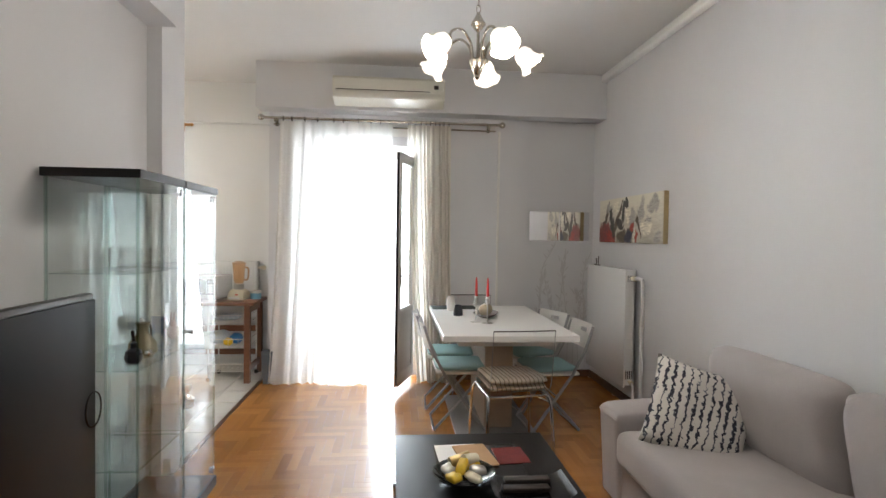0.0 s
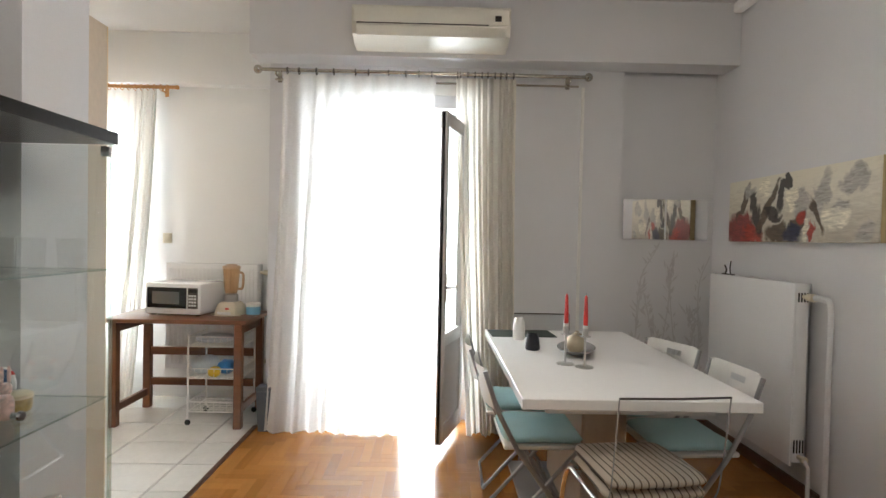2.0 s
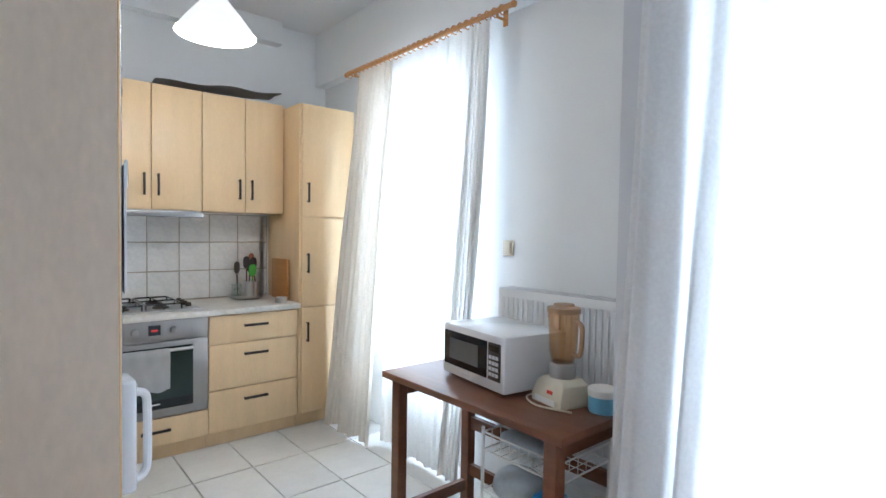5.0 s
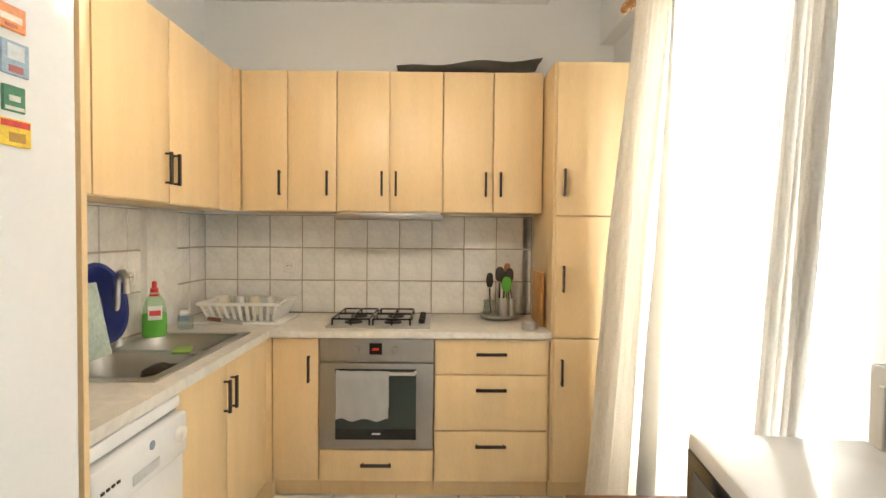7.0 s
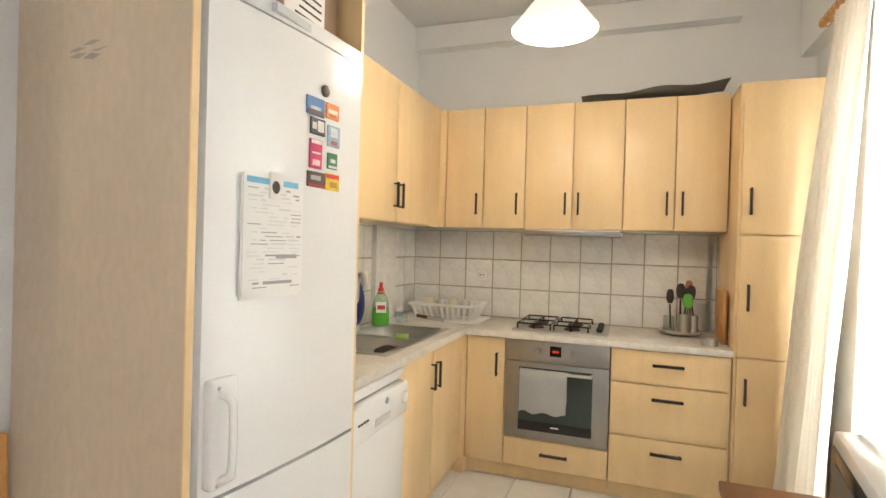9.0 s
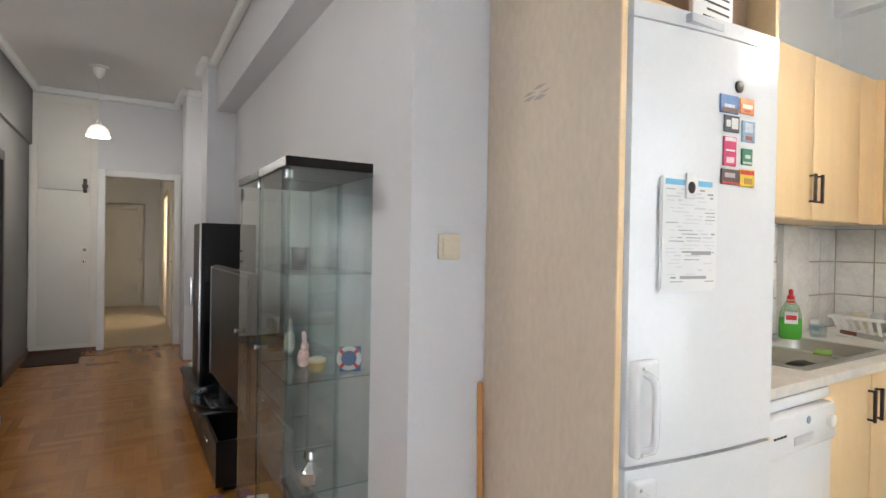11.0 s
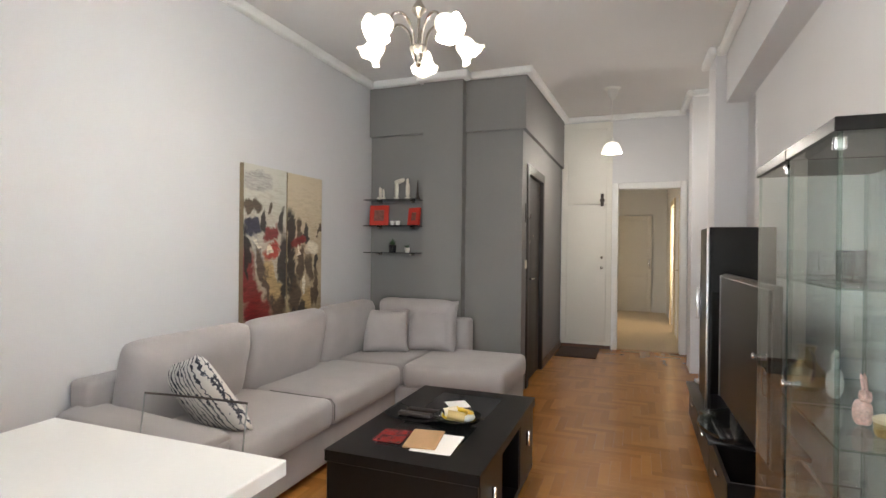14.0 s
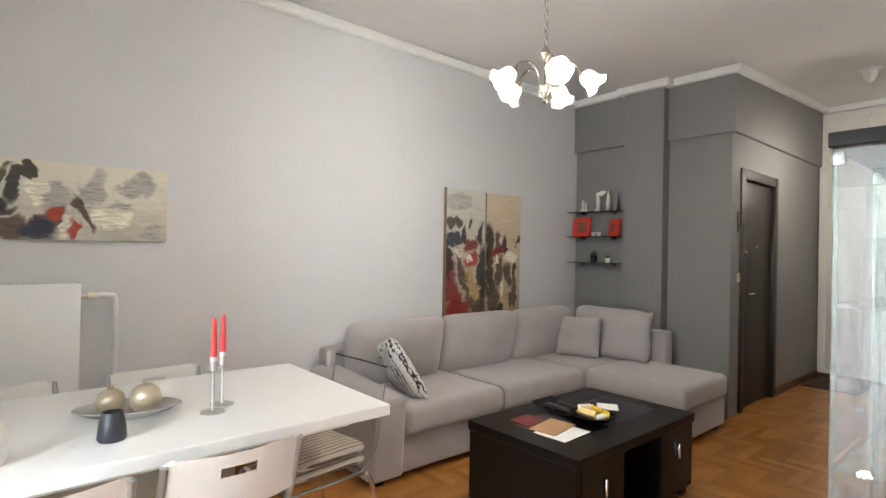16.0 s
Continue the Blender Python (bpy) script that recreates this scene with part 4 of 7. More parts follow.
slab("back_frame", sofa, 1.74, 1.885, 0.05, 2.80, 0.27, 0.70, 0.03)
slab("corner_back_frame", sofa, 0.74, 1.74, -0.10, 0.05, 0.04, 0.71, 0.03)
slab("seat_cushion", sofa, 1.02, 1.74, 1.805, 2.645, 0.262, 0.445, 0.05)
slab("seat_cushion", sofa, 1.02, 1.74, 0.855, 1.80, 0.262, 0.445, 0.05)
slab("chaise_cushion", sofa, 0.21, 1.03, 0.06, 0.85, 0.262, 0.450, 0.05)
slab("corner_seat_cushion", sofa, 1.035, 1.74, 0.06, 0.85, 0.262, 0.445, 0.05)
for y, w, s in ((2.30, 0.84, 1), (1.465, 0.83, 2), (0.66, 0.78, 3)):
    cushion("back_cushion", sofa, 1.655, y, 0.645, 0.48, w, 0.25, 0, 79, 0, 11, 0.25, s)
cushion("back_cushion", sofa, 1.20, 0.15, 0.655, 0.72, 0.47, 0.20, 79, 0, 0, 11, 0.25, 4)
for x, y in ((1.12, 2.8), (1.8, 2.8), (0.30, 0.12), (0.30, 0.78), (1.8, 0.12)):
    part("foot", boxes((x - 0.03, x + 0.03, y - 0.03, y + 0.03, 0, 0.04)), BLACK, sofa)
part("seam", tube(bmesh.new(), [(1.024, 1.8025, 0.31), (1.024, 1.8025, 0.40), (1.05, 1.8025, 0.43), (1.5, 1.8025, 0.436)], 0.003), SEAM, sofa)


def throw_pillow(label, mat, m, sx, sy, sz, seed):
    bm = square_pillow(bmesh.new(), sx, sy, sz, 0.0, 0.06, 18, Matrix(), seed)
    ob = solid("throw_pillow", bm, mat, label, "pillow", group="pillows on the sofa", smooth=180)
    ob.matrix_world = m
    return ob


def zebra():
    m = material("black and white woven cloth", (0.75, 0.73, 0.70), 0.9, grain=200, bump=0.05)
    n, l = m.node_tree.nodes, m.node_tree.links
    tc, w, patch, mul = n.new("ShaderNodeTexCoord"), n.new("ShaderNodeTexWave"), n.new("ShaderNodeTexNoise"), n.new("ShaderNodeMath")
    w.inputs["Scale"].default_value, w.inputs["Distortion"].default_value, w.inputs["Detail"].default_value, w.inputs["Detail Scale"].default_value = 8.5, 5.0, 5, 4.0
    patch.inputs["Scale"].default_value, patch.inputs["Detail"].default_value = 13, 4
    mul.operation, mul.inputs[1].default_value, mul.inputs[2].default_value = "MULTIPLY_ADD", 0.95, -0.36
    mix = n.new("ShaderNodeMath")
    mix.operation = "ADD"
    r = n.new("ShaderNodeValToRGB")
    e = r.color_ramp.elements
    e[0].position, e[0].color, e[1].position, e[1].color = 0.22, (0.035, 0.037, 0.055, 1), 0.40, (0.66, 0.635, 0.60, 1)
    mid = e.new(0.31)
    mid.color = (0.22, 0.23, 0.27, 1)
    l.new(tc.outputs["Object"], w.inputs[0]), l.new(tc.outputs["Object"], patch.inputs[0]), l.new(patch.outputs[0], mul.inputs[0])
    l.new(w.outputs["Fac"], mix.inputs[0]), l.new(mul.outputs[0], mix.inputs[1]), l.new(mix.outputs[0], r.inputs[0])
    l.new(r.outputs[0], n["Principled BSDF"].inputs["Base Color"])
    return m


throw_pillow("square cushion with black and white brush stripes", zebra(), pose(1.37, 2.47, 0.585, 62, 0, -12) @ Matrix.Rotation(radians(-18), 4, "Z"), 0.48, 0.46, 0.13, 8)
throw_pillow("small plain grey cushion leaning in the sofa corner", SOFA, pose(1.38, 0.42, 0.62, -72, 0, 24), 0.40, 0.38, 0.15, 9)
throw_pillow("large plain grey cushion leaning on the sofa back", SOFA, pose(1.03, 0.21, 0.655, -77, 0, 4), 0.46, 0.46, 0.17, 10)


# coffee table
ct = thing("coffee_table", "low black-brown coffee table with glass insets, drawers and a niche", "coffee table")
X0, X1, Y0, Y1, ZT = -0.11, 0.60, 1.41, 2.56, 0.465
part("tabletop", boxes((X0, X1, Y0, Y1, ZT - 0.05, ZT - 0.006), bevel=0.003, seg=1), BLACKWOOD, ct)
part("top_frame", boxes((X0, X0 + 0.17, Y0, Y1, ZT - 0.006, ZT), (X1 - 0.17, X1, Y0, Y1, ZT - 0.006, ZT), (X0 + 0.17, X1 - 0.17, Y0, Y0 + 0.10, ZT - 0.006, ZT), (X0 + 0.17, X1 - 0.17, Y1 - 0.14, Y1, ZT - 0.006, ZT), (X0 + 0.17, X1 - 0.17, 1.93, 2.03, ZT - 0.006, ZT)), BLACKWOOD, ct)
for y0, y1 in ((1.51, 1.93), (2.03, 2.42)):
    part("glass_inset", boxes((X0 + 0.17, X1 - 0.17, y0, y1, ZT - 0.006, ZT - 0.001)), BLACK, ct, "smoked glass inset")
part("end_panel", boxes((X0 + 0.01, X1 - 0.01, Y1 - 0.03, Y1 - 0.005, 0.05, ZT - 0.05), bevel=0.002, seg=1), BLACKWOOD, ct)
part("end_panel", boxes((X0 + 0.01, X1 - 0.01, Y0 + 0.005, Y0 + 0.03, 0.05, ZT - 0.05), bevel=0.002, seg=1), BLACKWOOD, ct)
part("back_panel", boxes((X1 - 0.035, X1 - 0.012, Y0 + 0.03, Y1 - 0.03, 0.05, ZT - 0.05)), BLACKWOOD, ct)
part("bottom", boxes((X0 + 0.012, X1 - 0.035, Y0 + 0.03, Y1 - 0.03, 0.05, 0.08)), BLACKWOOD, ct)
for y0, y1 in ((1.44, 1.78), (2.16, 2.53)):
    part("divider", boxes((X0 + 0.012, X1 - 0.035, y1 - 0.01 if y0 < 2 else y0, y1 + 0.01 if y0 < 2 else y0 + 0.02, 0.08, ZT - 0.05)), BLACKWOOD, ct)
    d = part("drawer", boxes((X0 + 0.008, X0 + 0.03, y0 + 0.004, y1 - 0.004, 0.085, ZT - 0.055), bevel=0.002, seg=1), BLACKWOOD, ct)
    yc = (y0 + y1) / 2
    part("handle", boxes((X0 - 0.012, X0 + 0.008, yc - 0.008, yc + 0.008, 0.25, 0.33), bevel=0.004), CHROME, d, "small chrome pull")
for x in (X0 + 0.06, X1 - 0.06):
    for y in (Y0 + 0.06, Y1 - 0.06):
        part("foot", boxes((x - 0.03, x + 0.03, y - 0.03, y + 0.03, 0, 0.05)), BLACK, ct)

KRAFT = material("brown card", (0.42, 0.26, 0.13), 0.8)
PAPER = material("white paper", (0.80, 0.80, 0.79), 0.8, vary=0.02)


def flat(name, label, cat, mat, x, y, z, sx, sy, h, rz):
    return solid(name, boxes((-sx / 2, sx / 2, -sy / 2, sy / 2, 0, h), bevel=min(0.002, h / 3), seg=1), mat, label, cat, (x, y, z), rz)


flat("paper_sheet", "white sheet of paper on the coffee table", "paper", PAPER, 0.165, 2.31, ZT, 0.19, 0.235, 0.002, 3)
flat("notebook", "brown cardboard notebook on the coffee table", "notebook", KRAFT, 0.235, 2.295, ZT + 0.002, 0.15, 0.225, 0.008, 9)
flat("paper_sheet", "white folded note on the coffee table", "paper", PAPER, 0.27, 1.72, ZT, 0.12, 0.13, 0.002, 35)
flat("magazine", "dark red printed cover under the glass inset", "magazine", material("dark red print", (0.16, 0.02, 0.02), 0.25, vary=0.3, scale=20), 0.395, 2.30, ZT, 0.14, 0.17, 0.002, 3)
tray = thing("black_tray", "black curved tray with remote controls on the coffee table", "tray", (0.40, 1.985, ZT))
bm = bmesh.new()
skin(bm, [ring(bm, Matrix(), [(x, -0.10, z), (x, 0.10, z)]) for x, z in [(0.16 * math.sin(a), 0.045 - 0.045 * math.cos(a)) for a in [radians(k) for k in range(-75, 76, 15)]]], closed=False, caps=False)
bmesh.ops.solidify(bm, geom=list(bm.faces), thickness=0.006)
part("shell", bm, BLACK, tray)
part("remote_control", boxes((-0.11, 0.07, -0.05, -0.01, 0.012, 0.03), bevel=0.004), HANDLE, tray)
part("remote_control", boxes((-0.09, 0.09, 0.02, 0.06, 0.012, 0.03), bevel=0.004), DARKFRAME, tray)
bowl = thing("snack_bowl", "glass dish heaped with wrapped snacks on the coffee table", "bowl", (0.155, 2.05, ZT))
part("dish", lathe(bmesh.new(), [(0.05, 0), (0.06, 0.006), (0.11, 0.035), (0.125, 0.05), (0.12, 0.05), (0.10, 0.034), (0.05, 0.012), (0.001, 0.01)]), SMOKE, bowl)
YEL = material("yellow wrapper", (0.75, 0.50, 0.03), 0.35)
FOIL, SILVER = material("gold foil", (0.45, 0.33, 0.14), 0.3, 0.6), material("white foil", (0.7, 0.7, 0.68), 0.3, 0.4)
rnd = random.Random(21)
for k, (x, y, z, sx, sy, sz, mat_) in enumerate((
        (-0.045, -0.045, 0.045, 0.085, 0.05, 0.035, YEL), (0.03, -0.055, 0.048, 0.075, 0.045, 0.03, CREAM), (0.055, 0.0, 0.052, 0.05, 0.07, 0.035, SILVER),
        (-0.01, -0.01, 0.072, 0.09, 0.045, 0.035, YEL), (-0.06, 0.02, 0.05, 0.05, 0.07, 0.03, SILVER), (0.035, 0.04, 0.055, 0.07, 0.05, 0.03, YEL))):
    part("snack_pack", pillow(bmesh.new(), sx, sy, sz, 3, 0.35, 16, 8, pose(x, y, z, rnd.uniform(-20, 20), rnd.uniform(-20, 20), rnd.uniform(0, 180)), k), mat_, bowl, smooth=180)
part("snack_roll", tube(bmesh.new(), [(-0.05, 0.05, 0.06), (0.03, 0.075, 0.075)], 0.024, 14), FOIL, bowl)
part("snack_roll", tube(bmesh.new(), [(0.0, 0.02, 0.085), (0.055, 0.055, 0.075)], 0.021, 14), CREAM, bowl)
part("snack_roll_end", lathe(bmesh.new(), [(0.017, 0), (0.017, 0.002)], m=Matrix.Translation((0.0555, 0.0555, 0.075)) @ pose(0, 0, 0, 0, 90, 32)), BLACK, bowl)


# dining table and chairs
dt = thing("dining_table", "white rectangular dining table with a beige pedestal", "table")
part("tabletop", boxes((0.185, 1.09, 3.37, 4.86, 0.748, 0.79), bevel=0.003, seg=1), WHITE, dt)
part("apron", boxes((0.30, 0.97, 3.48, 4.75, 0.70, 0.748)), WHITE, dt)
BEIGE = material("beige laminate", (0.42, 0.33, 0.25), 0.45, vary=0.06)
part("pedestal", boxes((0.54, 0.75, 3.83, 4.53, 0.02, 0.70), bevel=0.004), BEIGE, dt, "beige laminate pedestal")
part("base_plate", boxes((0.32, 0.91, 3.72, 4.64, 0.0, 0.018), bevel=0.004), LEGS, dt, "dark grey base plate")
part("front_panel", boxes((0.55, 0.74, 3.822, 3.83, 0.03, 0.69), bevel=0.002, seg=1), BEIGE, dt)




def folding_chair(m):
    """White folding chair, facing +x; the seat's middle is at the origin."""
    t = thing("folding_chair", "white plastic folding chair with grey metal legs", "chair", group="folding chairs round the table")
    part("seat", boxes((-0.19, 0.19, -0.19, 0.19, 0.425, 0.447), bevel=0.008, seg=3), PLASTIC, t)
    bm = bmesh.new()
    ys = [-0.2, -0.17, -0.13, -0.09, -0.052, -0.02, 0.02, 0.052, 0.09, 0.13, 0.17, 0.2]
    zs = [0.0, 0.06, 0.118, 0.148, 0.178, 0.19]
    grid = [[bm.verts.new((-0.9 * (0.04 - y * y), y * (1 - 0.15 * (z > 0.185) * (abs(y) > 0.19)), z)) for y in ys] for z in zs]
    for j in range(len(zs) - 1):
        for i in range(len(ys) - 1):
            if not (j == 2 and 4 <= i <= 6):
                bm.faces.new((grid[j][i], grid[j][i + 1], grid[j + 1][i + 1], grid[j + 1][i]))
    bmesh.ops.solidify(bm, geom=list(bm.faces), thickness=0.012)
    bmesh.ops.transform(bm, matrix=pose(-0.235, 0, 0.614, 0, -13, 0), verts=bm.verts)
    part("backrest", bm, PLASTIC, t, "white back panel with a hand slot")
    for y in (-0.195, 0.195):
        part("back_leg", tube(bmesh.new(), [(-0.283, y, 0.785), (-0.225, y, 0.61), (-0.13, y, 0.43), (0.17, y, 0.015)], 0.011), LEGS, t)
        yy = y * 0.86
        part("front_leg", tube(bmesh.new(), [(0.16, yy, 0.42), (0.0, yy, 0.24), (-0.20, yy, 0.015)], 0.010), LEGS, t)
    part("rung", tube(bmesh.new(), [(0.17, -0.195, 0.015), (0.17, 0.195, 0.015)], 0.010), CHROME, t)
    part("rung", tube(bmesh.new(), [(-0.20, -0.168, 0.015), (-0.20, 0.168, 0.015)], 0.010), CHROME, t)
    part("rung", tube(bmesh.new(), [(-0.02, -0.19, 0.27), (-0.02, 0.19, 0.27)], 0.007), CHROME, t)
    t.matrix_world = m
    return t


spots = [pose(0.365, 3.985, 0, 0, 0, 1), pose(0.34, 4.44, 0, 0, 0, -2), pose(1.03, 3.92, 0, 0, 0, 184), pose(1.0, 4.40, 0, 0, 0, 202)]
first = folding_chair(spots[0])
for m in spots[1:]:
    copy_thing(first, m)
for m in spots:
    bm = pillow(bmesh.new(), 0.38, 0.38, 0.045, 7, 0.3, 36, 8, Matrix(), 3)
    ob = solid("chair_cushion", bm, TEAL, "pale teal seat cushion on a folding chair", "cushion", group="teal seat cushions", smooth=180)
    ob.matrix_world = m @ pose(0.0, 0, 0.467)


RIM = material("pale acrylic rim", (0.30, 0.31, 0.31), 0.2, vary=0.05, bump=0)


def acrylic_chair(m):
    """Chrome tube chair with a clear shell, facing +y."""
    t = thing("acrylic_chair", "clear acrylic chair on a chrome tube frame", "chair", group="clear chairs at the table ends")
    bm = bmesh.new()
    prof = [(0.20, 0.435), (0.19, 0.445), (0.0, 0.44), (-0.15, 0.435), (-0.20, 0.455), (-0.225, 0.52), (-0.25, 0.67), (-0.275, 0.85)]
    rings = []
    for y, z in prof:
        w = 0.20 if z < 0.5 else 0.205
        rings.append([bm.verts.new((x, y - 0.25 * (0.04 - x * x) * (z > 0.5), z)) for x in [w * k / 6 for k in range(-6, 7)]])
    skin(bm, rings, closed=False, caps=False)
    bmesh.ops.solidify(bm, geom=list(bm.faces), thickness=0.006)
    part("shell", bm, ACRYLIC, t, "clear acrylic seat and back", 50)
    part("shell_edge", tube(bmesh.new(), [(-0.2, -0.276, 0.853), (0, -0.285, 0.853), (0.2, -0.276, 0.853)], 0.004), DARKFRAME, t, "dark top edge")
    for x in (-0.2, 0.2):
        part("shell_edge", tube(bmesh.new(), arc([(x, -0.275, 0.85), (x, -0.25, 0.67), (x, -0.215, 0.49), (x, -0.14, 0.425)]), 0.0026), RIM, t)
        part("leg", tube(bmesh.new(), arc([(x * 0.9, 0.17, 0.41), (x, 0.20, 0.40), (x * 1.06, 0.225, 0.3), (x * 1.12, 0.235, 0.01)], 5), 0.010), CHROME, t)
        part("leg", tube(bmesh.new(), arc([(x * 0.9, -0.15, 0.41), (x, -0.18, 0.40), (x * 1.06, -0.21, 0.3), (x * 1.12, -0.24, 0.01)], 5), 0.010), CHROME, t)
        part("side_rail", tube(bmesh.new(), [(x * 0.95, 0.19, 0.412), (x * 0.95, -0.17, 0.412)], 0.010), CHROME, t)
    part("cross_rail", tube(bmesh.new(), [(-0.19, -0.17, 0.412), (0.19, -0.17, 0.412)], 0.010), CHROME, t)
    part("cross_rail", tube(bmesh.new(), [(-0.19, 0.19, 0.412), (0.19, 0.19, 0.412)], 0.010), CHROME, t)
    t.matrix_world = m
    return t


ends = [pose(0.655, 3.475, 0, 0, 0, 5), pose(0.62, 4.90, 0, 0, 0, 180)]
first = acrylic_chair(ends[0])
copy_thing(first, ends[1])
STRIPE = material("beige striped cushion cloth", (0.50, 0.45, 0.38), 0.9, vary=0.05, grain=200, bump=0.05)
_n, _l = STRIPE.node_tree.nodes, STRIPE.node_tree.links
_w, _r, _t = _n.new("ShaderNodeTexWave"), _n.new("ShaderNodeValToRGB"), _n.new("ShaderNodeTexCoord")
_w.inputs["Scale"].default_value = 11.0
_r.color_ramp.elements[0].position, _r.color_ramp.elements[0].color = 0.05, (0.10, 0.085, 0.07, 1)
_r.color_ramp.elements[1].position, _r.color_ramp.elements[1].color = 0.16, (0.48, 0.43, 0.36, 1)
_l.new(_t.outputs["Object"], _w.inputs[0]), _l.new(_w.outputs["Fac"], _r.inputs[0]), _l.new(_r.outputs[0], _n["Principled BSDF"].inputs["Base Color"])
for k in range(2):
    ob = solid("striped_cushion", pillow(bmesh.new(), 0.40, 0.38, 0.045, 7, 0.25, 36, 8, Matrix(), 5 + k), STRIPE, "beige seat cushion with thin dark stripes", "cushion", group="stacked striped cushions", smooth=180)
    ob.matrix_world = ends[0] @ pose(0.005 * k, 0.0, 0.468 + 0.042 * k, 0, 0, 3 * k)

# on the dining table
TT = 0.79
for x, y in ((0.483, 3.93), (0.560, 3.874)):
    t = thing("candle_holder", "slim steel candlestick holding a red candle", "candlestick", (x, y, TT), group="red candles on the table")
    part("foot", lathe(bmesh.new(), [(0.042, 0), (0.042, 0.003), (0.008, 0.006)]), STEEL, t)
    part("stem", lathe(bmesh.new(), [(0.005, 0.004), (0.005, 0.15)]), STEEL, t)
    part("dish", lathe(bmesh.new(), [(0.026, 0.143), (0.026, 0.146), (0.006, 0.146)]), STEEL, t)
    part("cup", lathe(bmesh.new(), [(0.013, 0.148), (0.013, 0.182), (0.011, 0.182)]), STEEL, t)
    part("collar", lathe(bmesh.new(), [(0.012, 0.182), (0.012, 0.197)]), PLASTIC, t)
    part("candle", lathe(bmesh.new(), [(0.011, 0.195), (0.0105, 0.24), (0.007, 0.328), (0.002, 0.338)]), RED, t, "tapered red candle")
    part("wick", tube(bmesh.new(), [(0, 0, 0.336), (0.001, 0, 0.346)], 0.001, 6), BLACK, t)
pl = thing("fruit_dish", "shallow oval grey dish with gilded ornaments", "dish", (0.60, 4.17, TT), -108)
bm = lathe(bmesh.new(), [(0.06, 0), (0.07, 0.004), (0.125, 0.022), (0.15, 0.036), (0.146, 0.039), (0.12, 0.026), (0.06, 0.009), (0.001, 0.008)], seg=32)
bmesh.ops.scale(bm, vec=(1.1, 0.66, 1), verts=bm.verts)
part("dish", bm, material("grey glazed ceramic", (0.40, 0.39, 0.38), 0.25), pl)
GOLD = material("pale gilt ceramic", (0.46, 0.39, 0.28), 0.38, 0.5, vary=0.08)
for nm, lab, dx, r in (("gilded_pomegranate", "pale gold ceramic pomegranate in the dish", -0.055, 0.045), ("gilded_apple", "pale gold ceramic apple in the dish", 0.05, 0.05)):
    q = pl.matrix_world @ Vector((dx, 0, 0.016))
    t = thing(nm, lab, "ornament", q)
    part("fruit", lathe(bmesh.new(), [(0.01, 0.0), (0.6 * r, 0.05 * r), (0.95 * r, 0.55 * r), (r, r), (0.85 * r, 1.5 * r), (0.45 * r, 1.82 * r), (0.1 * r, 1.80 * r)], seg=24), GOLD, t)
    part("crown", lathe(bmesh.new(), [(0.006, 1.75 * r), (0.010, 1.95 * r), (0.012, 2.05 * r)], seg=8), GOLD, t)
solid("vase", lathe(bmesh.new(), [(0.032, 0), (0.036, 0.01), (0.037, 0.06), (0.030, 0.115), (0.024, 0.128), (0.020, 0.13), (0.018, 0.12)], seg=24), PLASTIC, "small white ceramic vase on the dining table", "vase", (0.355, 4.53, TT))
solid("cup", lathe(bmesh.new(), [(0.036, 0), (0.040, 0.008), (0.036, 0.05), (0.029, 0.085), (0.026, 0.085), (0.026, 0.03)], seg=24), material("dark blue-black ceramic", (0.02, 0.022, 0.03), 0.4), "dark tapered ceramic cup on the dining table", "cup", (0.385, 4.25, TT))
flat("placemat", "dark green placemat on the dining table", "placemat", material("dark green cloth", (0.018, 0.030, 0.023), 0.7), 0.40, 4.72, TT, 0.40, 0.24, 0.003, 2)


# glass display cabinets
EDGE = glass("green glass edge", (0.80, 0.87, 0.84))
DRINK = glass("thin drinking glass", (0.99, 0.993, 0.993), 0.03, 0.07, 0.30)


